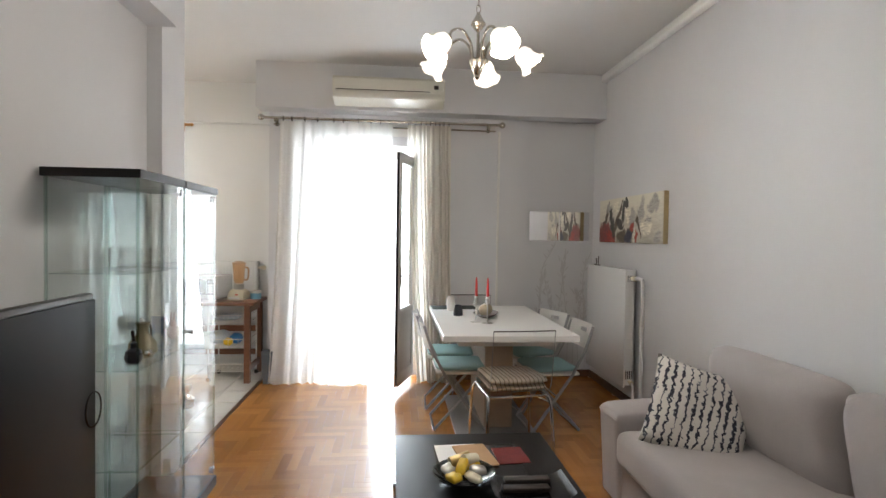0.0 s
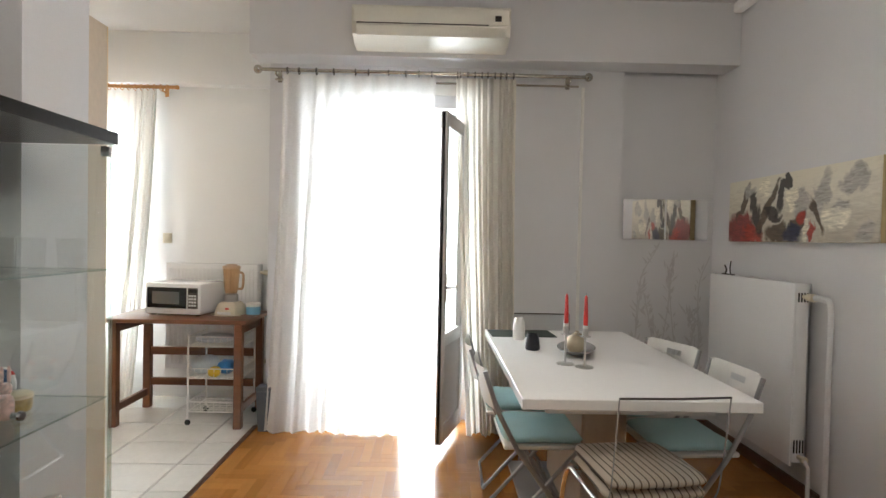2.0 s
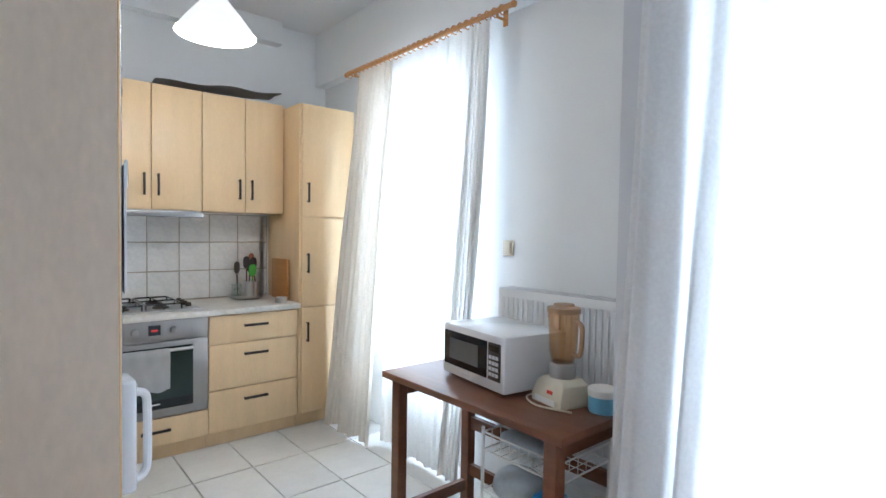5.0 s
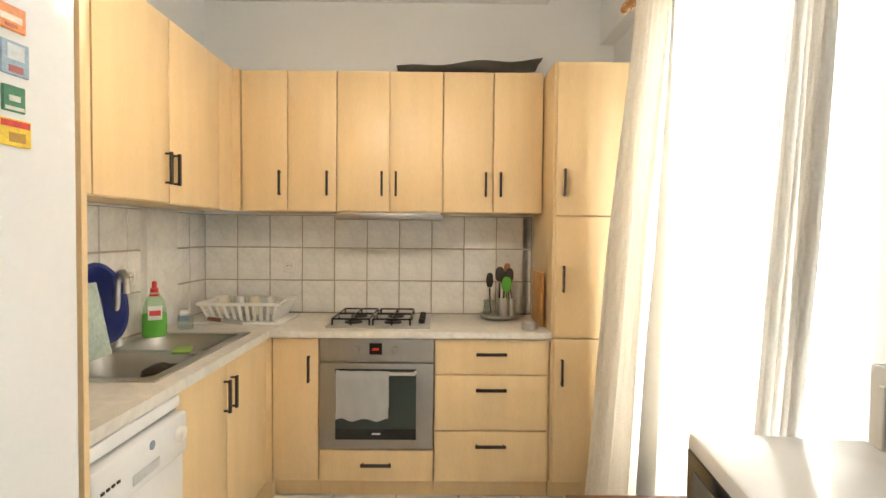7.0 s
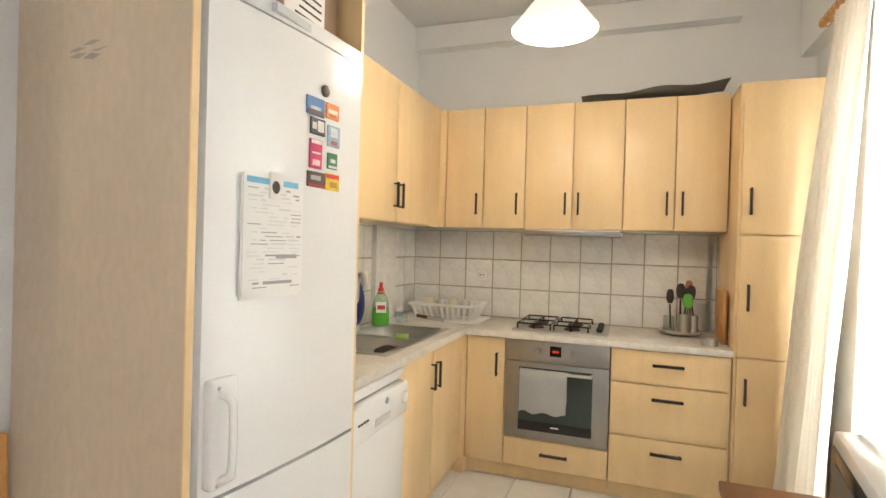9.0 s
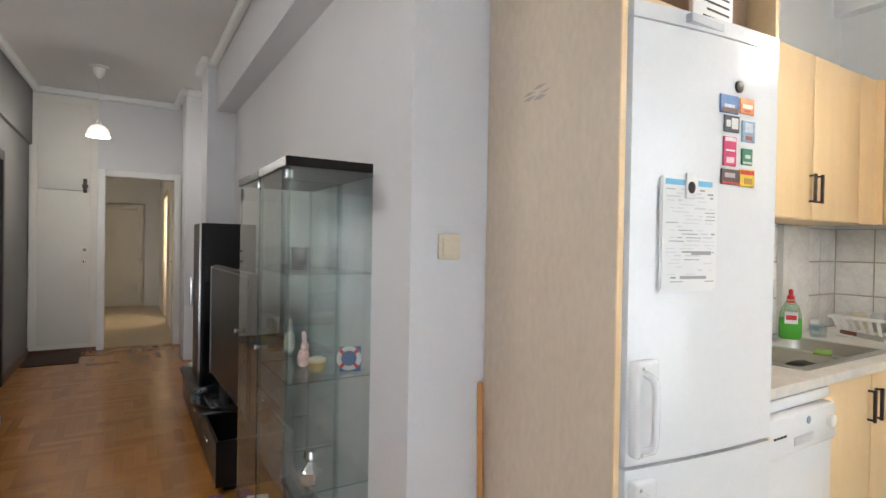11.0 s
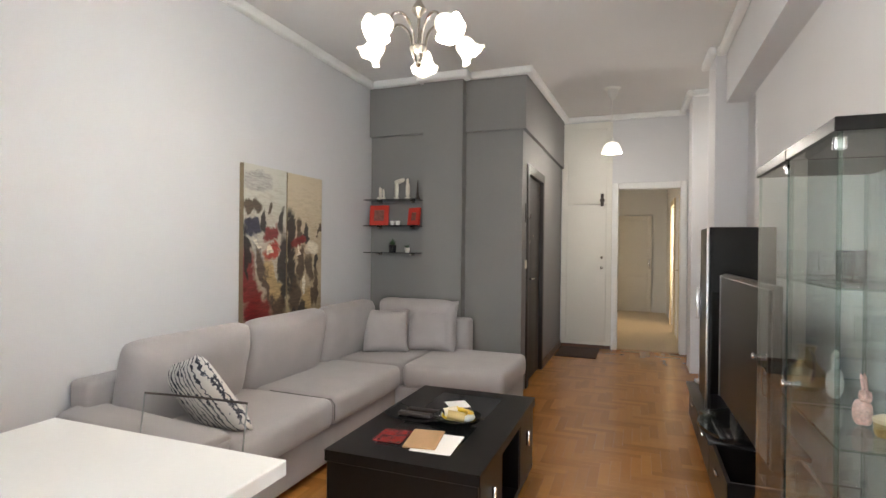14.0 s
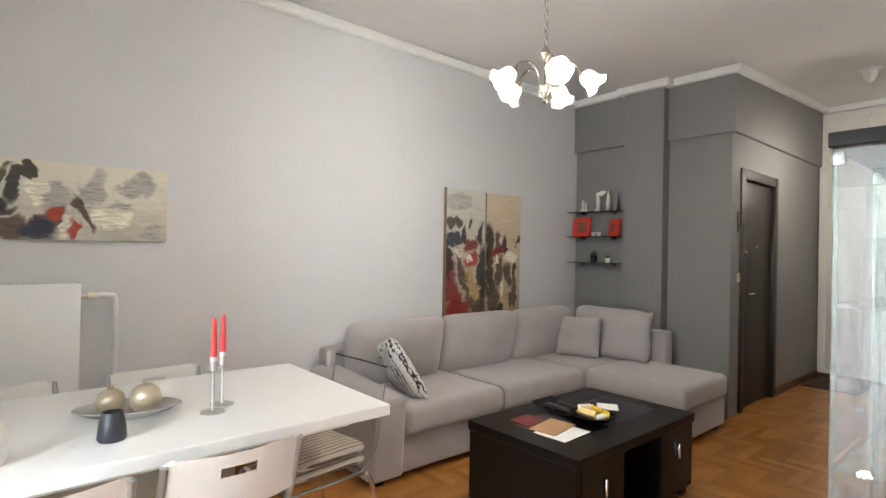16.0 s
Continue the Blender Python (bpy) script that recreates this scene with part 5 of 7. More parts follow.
def display_cabinet(m):
    """43 x 37 x 167 cm, front along +x."""
    t = thing("display_cabinet", "tall glass display cabinet with black-brown top and base", "display cabinet", group="glass display cabinets")
    part("top", boxes((-0.37, 0, 0, 0.433, 1.64, 1.675), bevel=0.002, seg=1), BLACKWOOD, t)
    part("base", boxes((-0.37, 0, 0, 0.433, 0.02, 0.075), bevel=0.002, seg=1), BLACKWOOD, t)
    part("plinth", boxes((-0.35, -0.02, 0.02, 0.413, 0.0, 0.02)), BLACK, t)
    for nm, o, u in (("side_pane", (-0.35, 0.010, 0.075), (0.338, 0, 0)), ("side_pane", (-0.35, 0.423, 0.075), (0.338, 0, 0)), ("door_pane", (-0.008, 0.012, 0.078), (0, 0.409, 0)), ("back_pane", (-0.356, 0.012, 0.075), (0, 0.409, 0))):
        part(nm, sheet(o, u, (0, 0, 1.56)), GLASS, t, "clear glass pane").visible_shadow = False
    for x in (-0.352, -0.014):
        for y in (0.010, 0.423):
            part("edge_strip", boxes((x - 0.0045, x + 0.0045, y - 0.0045, y + 0.0045, 0.075, 1.64)), EDGE, t, "greenish glass edge")
    for z in (0.485, 0.885, 1.268):
        sh = part("shelf", sheet((-0.345, 0.016, z), (0.325, 0, 0), (0, 0.401, 0)), GLASS, t, "greenish glass shelf")
        sh.visible_shadow = False
        part("shelf_edge", boxes((-0.022, -0.018, 0.016, 0.417, z - 0.005, z - 0.0005)), EDGE, sh)
        part("shelf_edge", boxes((-0.345, -0.022, 0.413, 0.417, z - 0.005, z - 0.0005)), EDGE, sh)
        part("shelf_edge", boxes((-0.345, -0.022, 0.016, 0.020, z - 0.005, z - 0.0005)), EDGE, sh)
    for z in (0.10, 1.60):
        part("hinge", boxes((-0.03, -0.004, 0.395, 0.42, z, z + 0.03), bevel=0.002), CHROME, t)
    part("knob", lathe(bmesh.new(), [(0.008, 0), (0.008, 0.012), (0.012, 0.018), (0.010, 0.024)], m=pose(-0.006, 0.05, 0.95, 0, 90, 0)), CHROME, t)
    t.matrix_world = m
    return t


vit = [pose(-1.11, 2.162, 0), pose(-1.11, 2.605, 0)]
first = display_cabinet(vit[0])
copy_thing(first, vit[1])


def tumbler(x, y, z):
    return solid("tumbler", lathe(bmesh.new(), [(0.002, 0.003), (0.028, 0.003), (0.03, 0.006), (0.034, 0.09)], seg=16, caps=False), DRINK, "clear drinking glass on a cabinet shelf", "glass", (x, y, z), group="glasses in the cabinet")


def goblet(x, y, z):
    return solid("wine_glass", lathe(bmesh.new(), [(0.032, 0.002), (0.005, 0.008), (0.004, 0.075), (0.02, 0.085), (0.036, 0.115), (0.034, 0.165)], seg=16, caps=False), DRINK, "clear stemmed wine glass on a cabinet shelf", "glass", (x, y, z), group="wine glasses in the cabinet")


g0, w0 = tumbler(-1.20, 2.72, 1.269), goblet(-1.22, 2.25, 0.486)
for x, y in ((-1.21, 2.83), (-1.19, 2.95), (-1.36, 2.78), (-1.35, 2.91), (-1.20, 2.26), (-1.21, 2.45), (-1.36, 2.36), (-1.37, 2.50)):
    copy_thing(g0, pose(x, y, 1.269))
for x, y, z in ((-1.22, 2.45, 0.486), (-1.34, 2.34, 0.486), (-1.33, 2.50, 0.486), (-1.2, 2.72, 0.486), (-1.35, 2.80, 0.486)):
    copy_thing(w0, pose(x, y, z))
PINK = material("pink and white glaze", (0.72, 0.50, 0.46), 0.35, vary=0.35, scale=45, grain=90)
bun = bmesh.new()
pillow(bun, 0.07, 0.06, 0.10, 2.4, 0, 16, 10, pose(0, 0, 0.05))
pillow(bun, 0.048, 0.045, 0.05, 2, 0, 14, 8, pose(0.01, 0, 0.115))
for y in (-0.011, 0.011):
    pillow(bun, 0.012, 0.014, 0.075, 2, 0, 10, 8, pose(0.005, y, 0.165, 0, -8, 0))
bmesh.ops.scale(bun, vec=(0.66, 0.66, 0.70), verts=bun.verts)
solid("rabbit_figurine", bun, PINK, "pink glazed rabbit figurine on a glass shelf", "figurine", (-1.25, 2.80, 0.886), 130)
box_ = thing("trinket_box", "small round painted trinket box", "box", (-1.28, 2.88, 0.886))
part("body", lathe(bmesh.new(), [(0.028, 0), (0.032, 0.01), (0.032, 0.035)]), material("painted gilt", (0.40, 0.30, 0.12), 0.4, vary=0.3, scale=60), box_)
part("lid", lathe(bmesh.new(), [(0.034, 0.035), (0.034, 0.045), (0.022, 0.052)]), material("cream glaze", (0.7, 0.62, 0.45), 0.3), box_)
rb = thing("lifebuoy_ornament", "small blue and white lifebuoy ornament on a stand", "ornament", (-1.38, 2.955, 0.886), 70)
part("ring", tube(bmesh.new(), [(0.0, 0.038 * math.cos(a), 0.052 + 0.038 * math.sin(a)) for a in [2 * math.pi * k / 20 for k in range(21)]], 0.009, 8, False), PLASTIC, rb)
for a in (0.785, 2.356, 3.927, 5.498):
    part("band", tube(bmesh.new(), [(0.0, 0.038 * math.cos(a + d), 0.052 + 0.038 * math.sin(a + d)) for d in (-0.16, 0, 0.16)], 0.0102, 8), RED, rb)
part("sail", boxes((-0.012, -0.006, -0.035, 0.045, 0.0, 0.095)), material("blue enamel", (0.04, 0.12, 0.30), 0.4), rb)
jug = thing("metal_jug", "old brass jug with a dark lid on a glass shelf", "jug", (-1.22, 2.42, 0.886))
part("body", lathe(bmesh.new(), [(0.04, 0), (0.058, 0.02), (0.055, 0.06), (0.025, 0.10), (0.022, 0.13), (0.03, 0.15)]), material("old brass", (0.22, 0.17, 0.08), 0.4, 0.7), jug)
part("handle", tube(bmesh.new(), arc([(0, 0.028, 0.14), (0, 0.07, 0.12), (0, 0.075, 0.07), (0, 0.055, 0.04)]), 0.005), HANDLE, jug)
part("spout", tube(bmesh.new(), arc([(0, -0.05, 0.05), (0, -0.08, 0.09), (0, -0.09, 0.13)]), 0.007), HANDLE, jug)
solid("ink_pot", lathe(bmesh.new(), [(0.03, 0), (0.036, 0.02), (0.03, 0.05), (0.012, 0.06), (0.014, 0.08), (0.004, 0.085)]), material("dark pewter", (0.06, 0.06, 0.075), 0.4, 0.6), "small dark pewter pot on a glass shelf", "pot", (-1.21, 2.32, 0.886))
solid("bird_figurine", pillow(pillow(bmesh.new(), 0.05, 0.05, 0.10, 2, 0, 14, 8, pose(0, 0, 0.05)), 0.026, 0.026, 0.07, 2, 0, 12, 8, pose(0, 0, 0.12)), PLASTIC, "white china figurine on a glass shelf", "figurine", (-1.27, 2.52, 0.886))
solid("glass_decanter", lathe(bmesh.new(), [(0.03, 0), (0.038, 0.01), (0.04, 0.05), (0.015, 0.075), (0.012, 0.085), (0.028, 0.1), (0.024, 0.125), (0.004, 0.13)], seg=18), CHROME, "shiny silver sugar pot in the cabinet", "pot", (-1.24, 2.95, 0.486))
solid("glass_decanter", lathe(bmesh.new(), [(0.03, 0), (0.05, 0.02), (0.045, 0.07), (0.02, 0.1), (0.014, 0.16), (0.022, 0.165)], seg=18), EDGE, "clear glass carafe in the cabinet", "carafe", (-1.3, 2.85, 0.076))

# tv bench, tall cabinet, television
tb = thing("tv_bench", "low black-brown tv bench with an open end and half-round top", "tv bench")
part("top", boxes((-1.50, -1.05, -0.10, 1.30, 0.275, 0.30), bevel=0.004), BLACKWOOD, tb)
part("body", boxes((-1.49, -1.09, -0.08, 1.28, 0.04, 0.275)), BLACKWOOD, tb)
part("bottom", boxes((-1.49, -1.09, 1.28, 1.80, 0.04, 0.06)), BLACKWOOD, tb)
part("end_panel", boxes((-1.49, -1.072, 1.80, 1.82, 0.04, 0.29), bevel=0.002, seg=1), BLACKWOOD, tb)
part("back_panel", boxes((-1.49, -1.47, 1.28, 1.80, 0.06, 0.275)), BLACKWOOD, tb)
part("plinth", boxes((-1.47, -1.12, -0.04, 1.78, 0.0, 0.04)), BLACK, tb)
for k in range(3):
    y0 = -0.08 + 0.627 * k
    d = part("drawer", boxes((-1.09, -1.072, y0 + 0.004, y0 + 0.623, 0.05, 0.285), bevel=0.002, seg=1), BLACKWOOD, tb)
    part("handle", boxes((-1.072, -1.058, y0 + 0.28, y0 + 0.37, 0.20, 0.215), bevel=0.003), CHROME, d, "small chrome pull")
bm = bmesh.new()
arcpts = [(-1.49 + 0.47 * math.sin(a), 1.05 + 0.42 * math.cos(a)) for a in [math.pi * k / 16 for k in range(17)]]
skin(bm, [ring(bm, Matrix(), [(x, y, z) for x, y in arcpts]) for z in (0.31, 0.332)])
part("swivel_top", bm, BLACK, tb, "black half-round tv shelf")
part("swivel_post", boxes((-1.36, -1.22, 0.98, 1.12, 0.30, 0.31)), BLACK, tb)
tc_ = thing("tall_cabinet", "black-brown tall cabinet with a silver-edged door", "cabinet", (-1.49, 0.22, 0.30))
part("body", boxes((0, 0.36, 0, 0.50, 0.78, 1.205), bevel=0.003, seg=1), BLACKWOOD, tc_)
part("back_panel", boxes((0, 0.03, 0, 0.50, 0, 0.78)), BLACKWOOD, tc_)
part("side_leg", boxes((0.03, 0.34, 0.0, 0.025, 0, 0.78)), BLACKWOOD, tc_)
d = part("door", boxes((0.36, 0.378, 0.0, 0.50, 0.02, 1.205), bevel=0.002, seg=1), BLACKWOOD, tc_)
part("silver_edge", boxes((0.378, 0.392, 0.47, 0.50, 0.02, 1.205), bevel=0.003), STEEL, d, "brushed silver door edge")
part("handle", boxes((0.378, 0.41, 0.03, 0.05, 0.55, 0.78), bevel=0.004), STEEL, d)
SCREEN = material("dark matt screen", (0.006, 0.006, 0.007), 0.30, vary=0.05, bump=0)
SCREEN.node_tree.nodes["Principled BSDF"].inputs["Specular IOR Level"].default_value = 0.25
tv = thing("television", "large black flat television turned into the room", "television")
part("screen", boxes((-0.012, 0.0, -0.56, 0.56, 0.06, 0.79), bevel=0.002, seg=1), SCREEN, tv, "glossy dark screen")
part("casing", boxes((-0.05, -0.012, -0.575, 0.575, 0.04, 0.81), bevel=0.008), DARKFRAME, tv)
part("bezel_edge", boxes((-0.014, 0.004, -0.580, -0.574, 0.05, 0.80), bevel=0.002, seg=1), STEEL, tv, "thin silver bezel edge")
part("stand", boxes((-0.05, -0.02, -0.35, -0.15, -0.056, 0.06), (-0.13, 0.07, -0.42, -0.10, -0.068, -0.056), bevel=0.003), BLACK, tv)
part("cable_loop", tube(bmesh.new(), [(0.006, 0.535 + 0.05 * math.cos(a), 0.40 + 0.062 * math.sin(a)) for a in [2 * math.pi * k / 24 for k in range(25)]], 0.003, 6, False), BLACK, tv, "black looped cable")
tv.matrix_world = pose(-1.175, 1.445, 0.400, 0, 0, 1.5)
solid("ashtray", lathe(bmesh.new(), [(0.04, 0), (0.045, 0.01), (0.05, 0.03), (0.042, 0.03), (0.036, 0.01), (0.001, 0.008)]), GLASS, "round clear glass ashtray on the tv bench", "ashtray", (-1.09, 0.95, 0.332))
solid("telephone", boxes((-0.03, 0.03, -0.08, 0.08, 0, 0.03), (-0.025, 0.025, -0.02, 0.02, 0.03, 0.10), bevel=0.01), PLASTIC, "white cordless telephone on the bench end", "telephone", (-1.16, -0.03, 0.30), 20)

# glass wall shelves in the dark recess
for z in (1.82, 1.565, 1.30):
    t = thing("wall_shelf", "smoked glass wall shelf with small metal brackets", "shelf", group="glass shelves in the recess")
    part("board", boxes((1.32, 1.88, -0.25, -0.05, z - 0.008, z), bevel=0.001, seg=1), SMOKE, t)
    for x in (1.42, 1.78):
        part("bracket", boxes((x - 0.012, x + 0.012, -0.25, -0.17, z - 0.03, z - 0.008), bevel=0.003), NICKEL, t)
IVORY = material("ivory plaster", (0.66, 0.62, 0.54), 0.6)
st = pillow(pillow(pillow(bmesh.new(), 0.08, 0.05, 0.03, 4, 0, 14, 6, pose(0, 0, 0.015)), 0.03, 0.03, 0.11, 2.2, 0, 12, 8, pose(-0.01, 0, 0.075)), 0.022, 0.022, 0.09, 2.2, 0, 12, 8, pose(0.025, 0, 0.065))
solid("statuette", st, IVORY, "ivory plaster statuette of seated shapes", "statuette", (1.73, -0.14, 1.82), 180)
st = pillow(pillow(pillow(bmesh.new(), 0.05, 0.05, 0.02, 4, 0, 14, 6, pose(0, 0, 0.01)), 0.04, 0.035, 0.17, 2.2, 0, 14, 10, pose(0, 0, 0.10)), 0.12, 0.03, 0.045, 2.4, 0, 14, 8, pose(-0.03, 0, 0.18, 0, 14, 0))
solid("statuette", st, IVORY, "ivory plaster statuette of a winged shape", "statuette", (1.56, -0.14, 1.82))
st = pillow(pillow(pillow(bmesh.new(), 0.05, 0.05, 0.02, 4, 0, 14, 6, pose(0, 0, 0.01)), 0.045, 0.04, 0.15, 2.2, 0, 14, 10, pose(0, 0, 0.09)), 0.025, 0.025, 0.06, 2, 0, 12, 8, pose(0.005, 0, 0.175))
solid("statuette", st, IVORY, "ivory plaster statuette of a standing draped shape", "statuette", (1.44, -0.14, 1.82))
solid("tower_model", lathe(bmesh.new(), [(0.03, 0), (0.018, 0.03), (0.010, 0.09), (0.004, 0.16), (0.001, 0.19)], seg=4), HANDLE, "small dark metal tower model", "ornament", (1.345, -0.16, 1.82))
REDP = material("red lacquer", (0.55, 0.035, 0.02), 0.35)
for x, w, rz in ((1.75, 0.20, 4), (1.37, 0.17, -28)):
    t = thing("picture_frame", "square red picture frame on the glass shelf", "picture frame", (x, -0.14, 1.565), rz, "red frames on the shelf")
    h = w * 1.0
    bm = boxes((-w / 2, -w / 2 + 0.045, 0, 0.02, 0, h), (w / 2 - 0.045, w / 2, 0, 0.02, 0, h), (-w / 2 + 0.045, w / 2 - 0.045, 0, 0.02, 0, 0.045), (-w / 2 + 0.045, w / 2 - 0.045, 0, 0.02, h - 0.045, h))
    bmesh.ops.rotate(bm, matrix=Matrix.Rotation(radians(7), 3, "X"), verts=bm.verts)
    part("frame", bm, REDP, t)
    bm = boxes((-w / 2 + 0.045, w / 2 - 0.045, 0.004, 0.012, 0.045, h - 0.045))
    bmesh.ops.rotate(bm, matrix=Matrix.Rotation(radians(7), 3, "X"), verts=bm.verts)
    part("picture", bm, material("dark print", (0.20, 0.08, 0.06), 0.4, vary=0.4, scale=30), t)
for x in (1.60, 1.54):
    solid("candle_cup", lathe(bmesh.new(), [(0.018, 0), (0.022, 0.03), (0.026, 0.045), (0.022, 0.045)]), PLASTIC, "small white candle cup on the shelf", "cup", (x, -0.13, 1.565), group="candle cups on the shelf")
LEAF = material("dark green leaf", (0.03, 0.07, 0.025), 0.5, vary=0.3)
for x, pm, r, nleaf, lab in ((1.60, BLACK, 0.04, 22, "small leafy plant in a black pot"), (1.44, PLASTIC, 0.026, 14, "tiny cactus in a white pot")):
    t = thing("potted_plant", lab, "plant", (x, -0.14, 1.30))
    part("pot", lathe(bmesh.new(), [(r * 0.8, 0), (r, r * 1.8), (r * 0.9, r * 1.8), (r * 0.85, r * 1.5)], seg=16), pm, t)
    bm, rnd = bmesh.new(), random.Random(int(x * 100))
    for k in range(nleaf):
        a, e, ln = rnd.uniform(0, 6.28), rnd.uniform(0.35, 1.4), rnd.uniform(0.6, 1.3) * r * 1.5
        m = Matrix.Translation((0, 0, r * 1.6)) @ Matrix.Rotation(a, 4, "Z") @ Matrix.Rotation(-e, 4, "Y")
        v = ring(bm, m, [(0, 0, 0), (ln * 0.5, ln * 0.22, 0.006), (ln, 0, 0), (ln * 0.5, -ln * 0.22, 0.006)])
        bm.faces.new(v)
    part("leaves", bm, LEAF, t, "dark green leaves")

DOT = material("purple dotted cloth", (0.16, 0.03, 0.12), 0.8, vary=0.8, scale=60, grain=90)
solid("slipper", pillow(bmesh.new(), 0.10, 0.22, 0.07, 3, 0.1, 20, 10, pose(0, 0, 0.035)), DOT, "purple dotted slipper on the floor", "slipper", (-1.03, 2.02, 0), -20, smooth=180)
cr = thing("small_carton", "small white and blue carton on the floor", "box", (-1.03, 2.22, 0), 15)
part("carton", boxes((-0.05, 0.05, -0.035, 0.035, 0, 0.13), bevel=0.002, seg=1), PLASTIC, cr)
part("print", boxes((-0.051, 0.051, -0.036, 0.036, 0.03, 0.06)), material("blue carton print", (0.12, 0.2, 0.45), 0.6), cr)
# ---- kitchen ----
def handle_v(parent, x, y, z, nx, ny, length=0.14):
    """An upright bow handle standing off in direction (nx, ny)."""
    o = 0.026
    bm = boxes((-0.008, 0.008, -0.006, 0.006, -length / 2, length / 2), bevel=0.002, seg=1)
    bmesh.ops.translate(bm, vec=(x + nx * o, y + ny * o, z), verts=bm.verts)
    for s in (-1, 1):
        tube(bm, [(x, y, z + s * (length / 2 - 0.008)), (x + nx * o, y + ny * o, z + s * (length / 2 - 0.008))], 0.005, 6)
    return part("handle", bm, HANDLE, parent, "dark bronze bow handle")


def handle_h(parent, x, y, z, length=0.16):
    bm = boxes((x + 0.02, x + 0.032, y - length / 2, y + length / 2, z - 0.008, z + 0.008), bevel=0.002, seg=1)
    for s in (-1, 1):
        tube(bm, [(x, y + s * (length / 2 - 0.01), z), (x + 0.026, y + s * (length / 2 - 0.01), z)], 0.005, 6)
    return part("handle", bm, HANDLE, parent, "dark bronze bow handle")


def unit_west(name, label, y0, y1, z0, z1, depth, front, doors, drawers=(), plinth=False):
    """A cabinet on the west wall; doors: (y0, y1, z0, z1, handle_y, handle_z)."""
    t = thing(name, label, "cabinet")
    part("carcass", boxes((front - depth, front - 0.02, y0 + 0.001, y1 - 0.001, z0, z1)), BIRCH, t)
    if plinth:
        part("plinth", boxes((front - 0.09, front - 0.06, y0, y1, 0, 0.095)), BIRCH, t)
    for a, b, c, d, hy, hz in doors:
        q = part("door", boxes((front - 0.019, front, a + 0.0032, b - 0.0032, c + 0.0032, d - 0.0032), bevel=0.003), BIRCH, t)
        handle_v(q, front, hy, hz, 1, 0)
    for a, b, c, d in drawers:
        q = part("drawer", boxes((front - 0.019, front, a + 0.0032, b - 0.0032, c + 0.0032, d - 0.0032), bevel=0.003), BIRCH, t)
        handle_h(q, front, (a + b) / 2, d - 0.075)
    return t


F1 = -3.93
unit_west("base_cabinet", "birch base cabinet with one narrow door", 3.892, 4.149, 0.10, 0.862, 0.57, F1, [(3.905, 4.149, 0.10, 0.86, 4.10, 0.70)], plinth=True)
unit_west("drawer_cabinet", "birch base cabinet with three drawers", 4.754, 5.362, 0.10, 0.862, 0.57, F1, [], [(4.754, 5.35, 0.672, 0.858), (4.754, 5.35, 0.375, 0.670), (4.754, 5.35, 0.10, 0.373)], True)
unit_west("oven_cabinet", "birch oven housing with a drawer below", 4.150, 4.753, 0.10, 0.270, 0.57, F1, [], [(4.150, 4.753, 0.10, 0.270)], True)
unit_west("tall_cabinet", "tall birch cabinet with three stacked doors", 5.366, 5.80, 0.10, 2.305, 0.57, F1 + 0.002, [(5.378, 5.795, 0.10, 0.864, 5.42, 0.69), (5.378, 5.795, 0.868, 1.504, 5.42, 1.18), (5.378, 5.795, 1.508, 2.305, 5.42, 1.68)], plinth=True)
F2 = -4.20
unit_west("wall_cabinet", "birch wall cabinet with one door", 3.642, 3.906, 1.53, 2.33, 0.31, F2, [(3.642, 3.906, 1.53, 2.33, 3.865, 1.69)])
unit_west("wall_cabinet", "birch wall cabinet with one door", 3.906, 4.186, 1.53, 2.33, 0.31, F2, [(3.906, 4.186, 1.53, 2.33, 4.135, 1.69)])
unit_west("wall_cabinet", "birch wall cabinet with two doors over the hood", 4.186, 4.791, 1.53, 2.33, 0.31, F2, [(4.186, 4.487, 1.53, 2.33, 4.445, 1.69), (4.487, 4.791, 1.53, 2.33, 4.525, 1.69)])
unit_west("wall_cabinet", "birch wall cabinet with two doors by the tall cabinet", 4.791, 5.362, 1.53, 2.33, 0.31, F2, [(4.791, 5.078, 1.53, 2.33, 5.035, 1.69), (5.078, 5.362, 1.53, 2.33, 5.12, 1.69)])
hood = thing("cooker_hood", "slim steel slide-out cooker hood", "cooker hood")
part("body", boxes((-4.50, -4.19, 4.20, 4.78, 1.49, 1.529)), STEEL, hood)
part("front_rail", boxes((-4.19, -4.165, 4.19, 4.79, 1.485, 1.52), bevel=0.004), material("dark steel", (0.30, 0.29, 0.28), 0.4, 1.0), hood)


def unit_south(name, label, x0, x1, z0, z1, depth, front, doors, plinth=False):
    t = thing(name, label, "cabinet")
    part("carcass", boxes((x0 + 0.001, x1 - 0.001, front - depth, front - 0.02, z0, z1)), BIRCH, t)
    if plinth:
        part("plinth", boxes((x0, x1, front - 0.09, front - 0.06, 0, 0.095)), BIRCH, t)
    for a, b, c, d, hx, hz in doors:
        q = part("door", boxes((a + 0.0032, b - 0.0032, front - 0.019, front, c + 0.0032, d - 0.0032), bevel=0.003), BIRCH, t)
        if hx:
            handle_v(q, hx, front, hz, 0, 1)
    return t


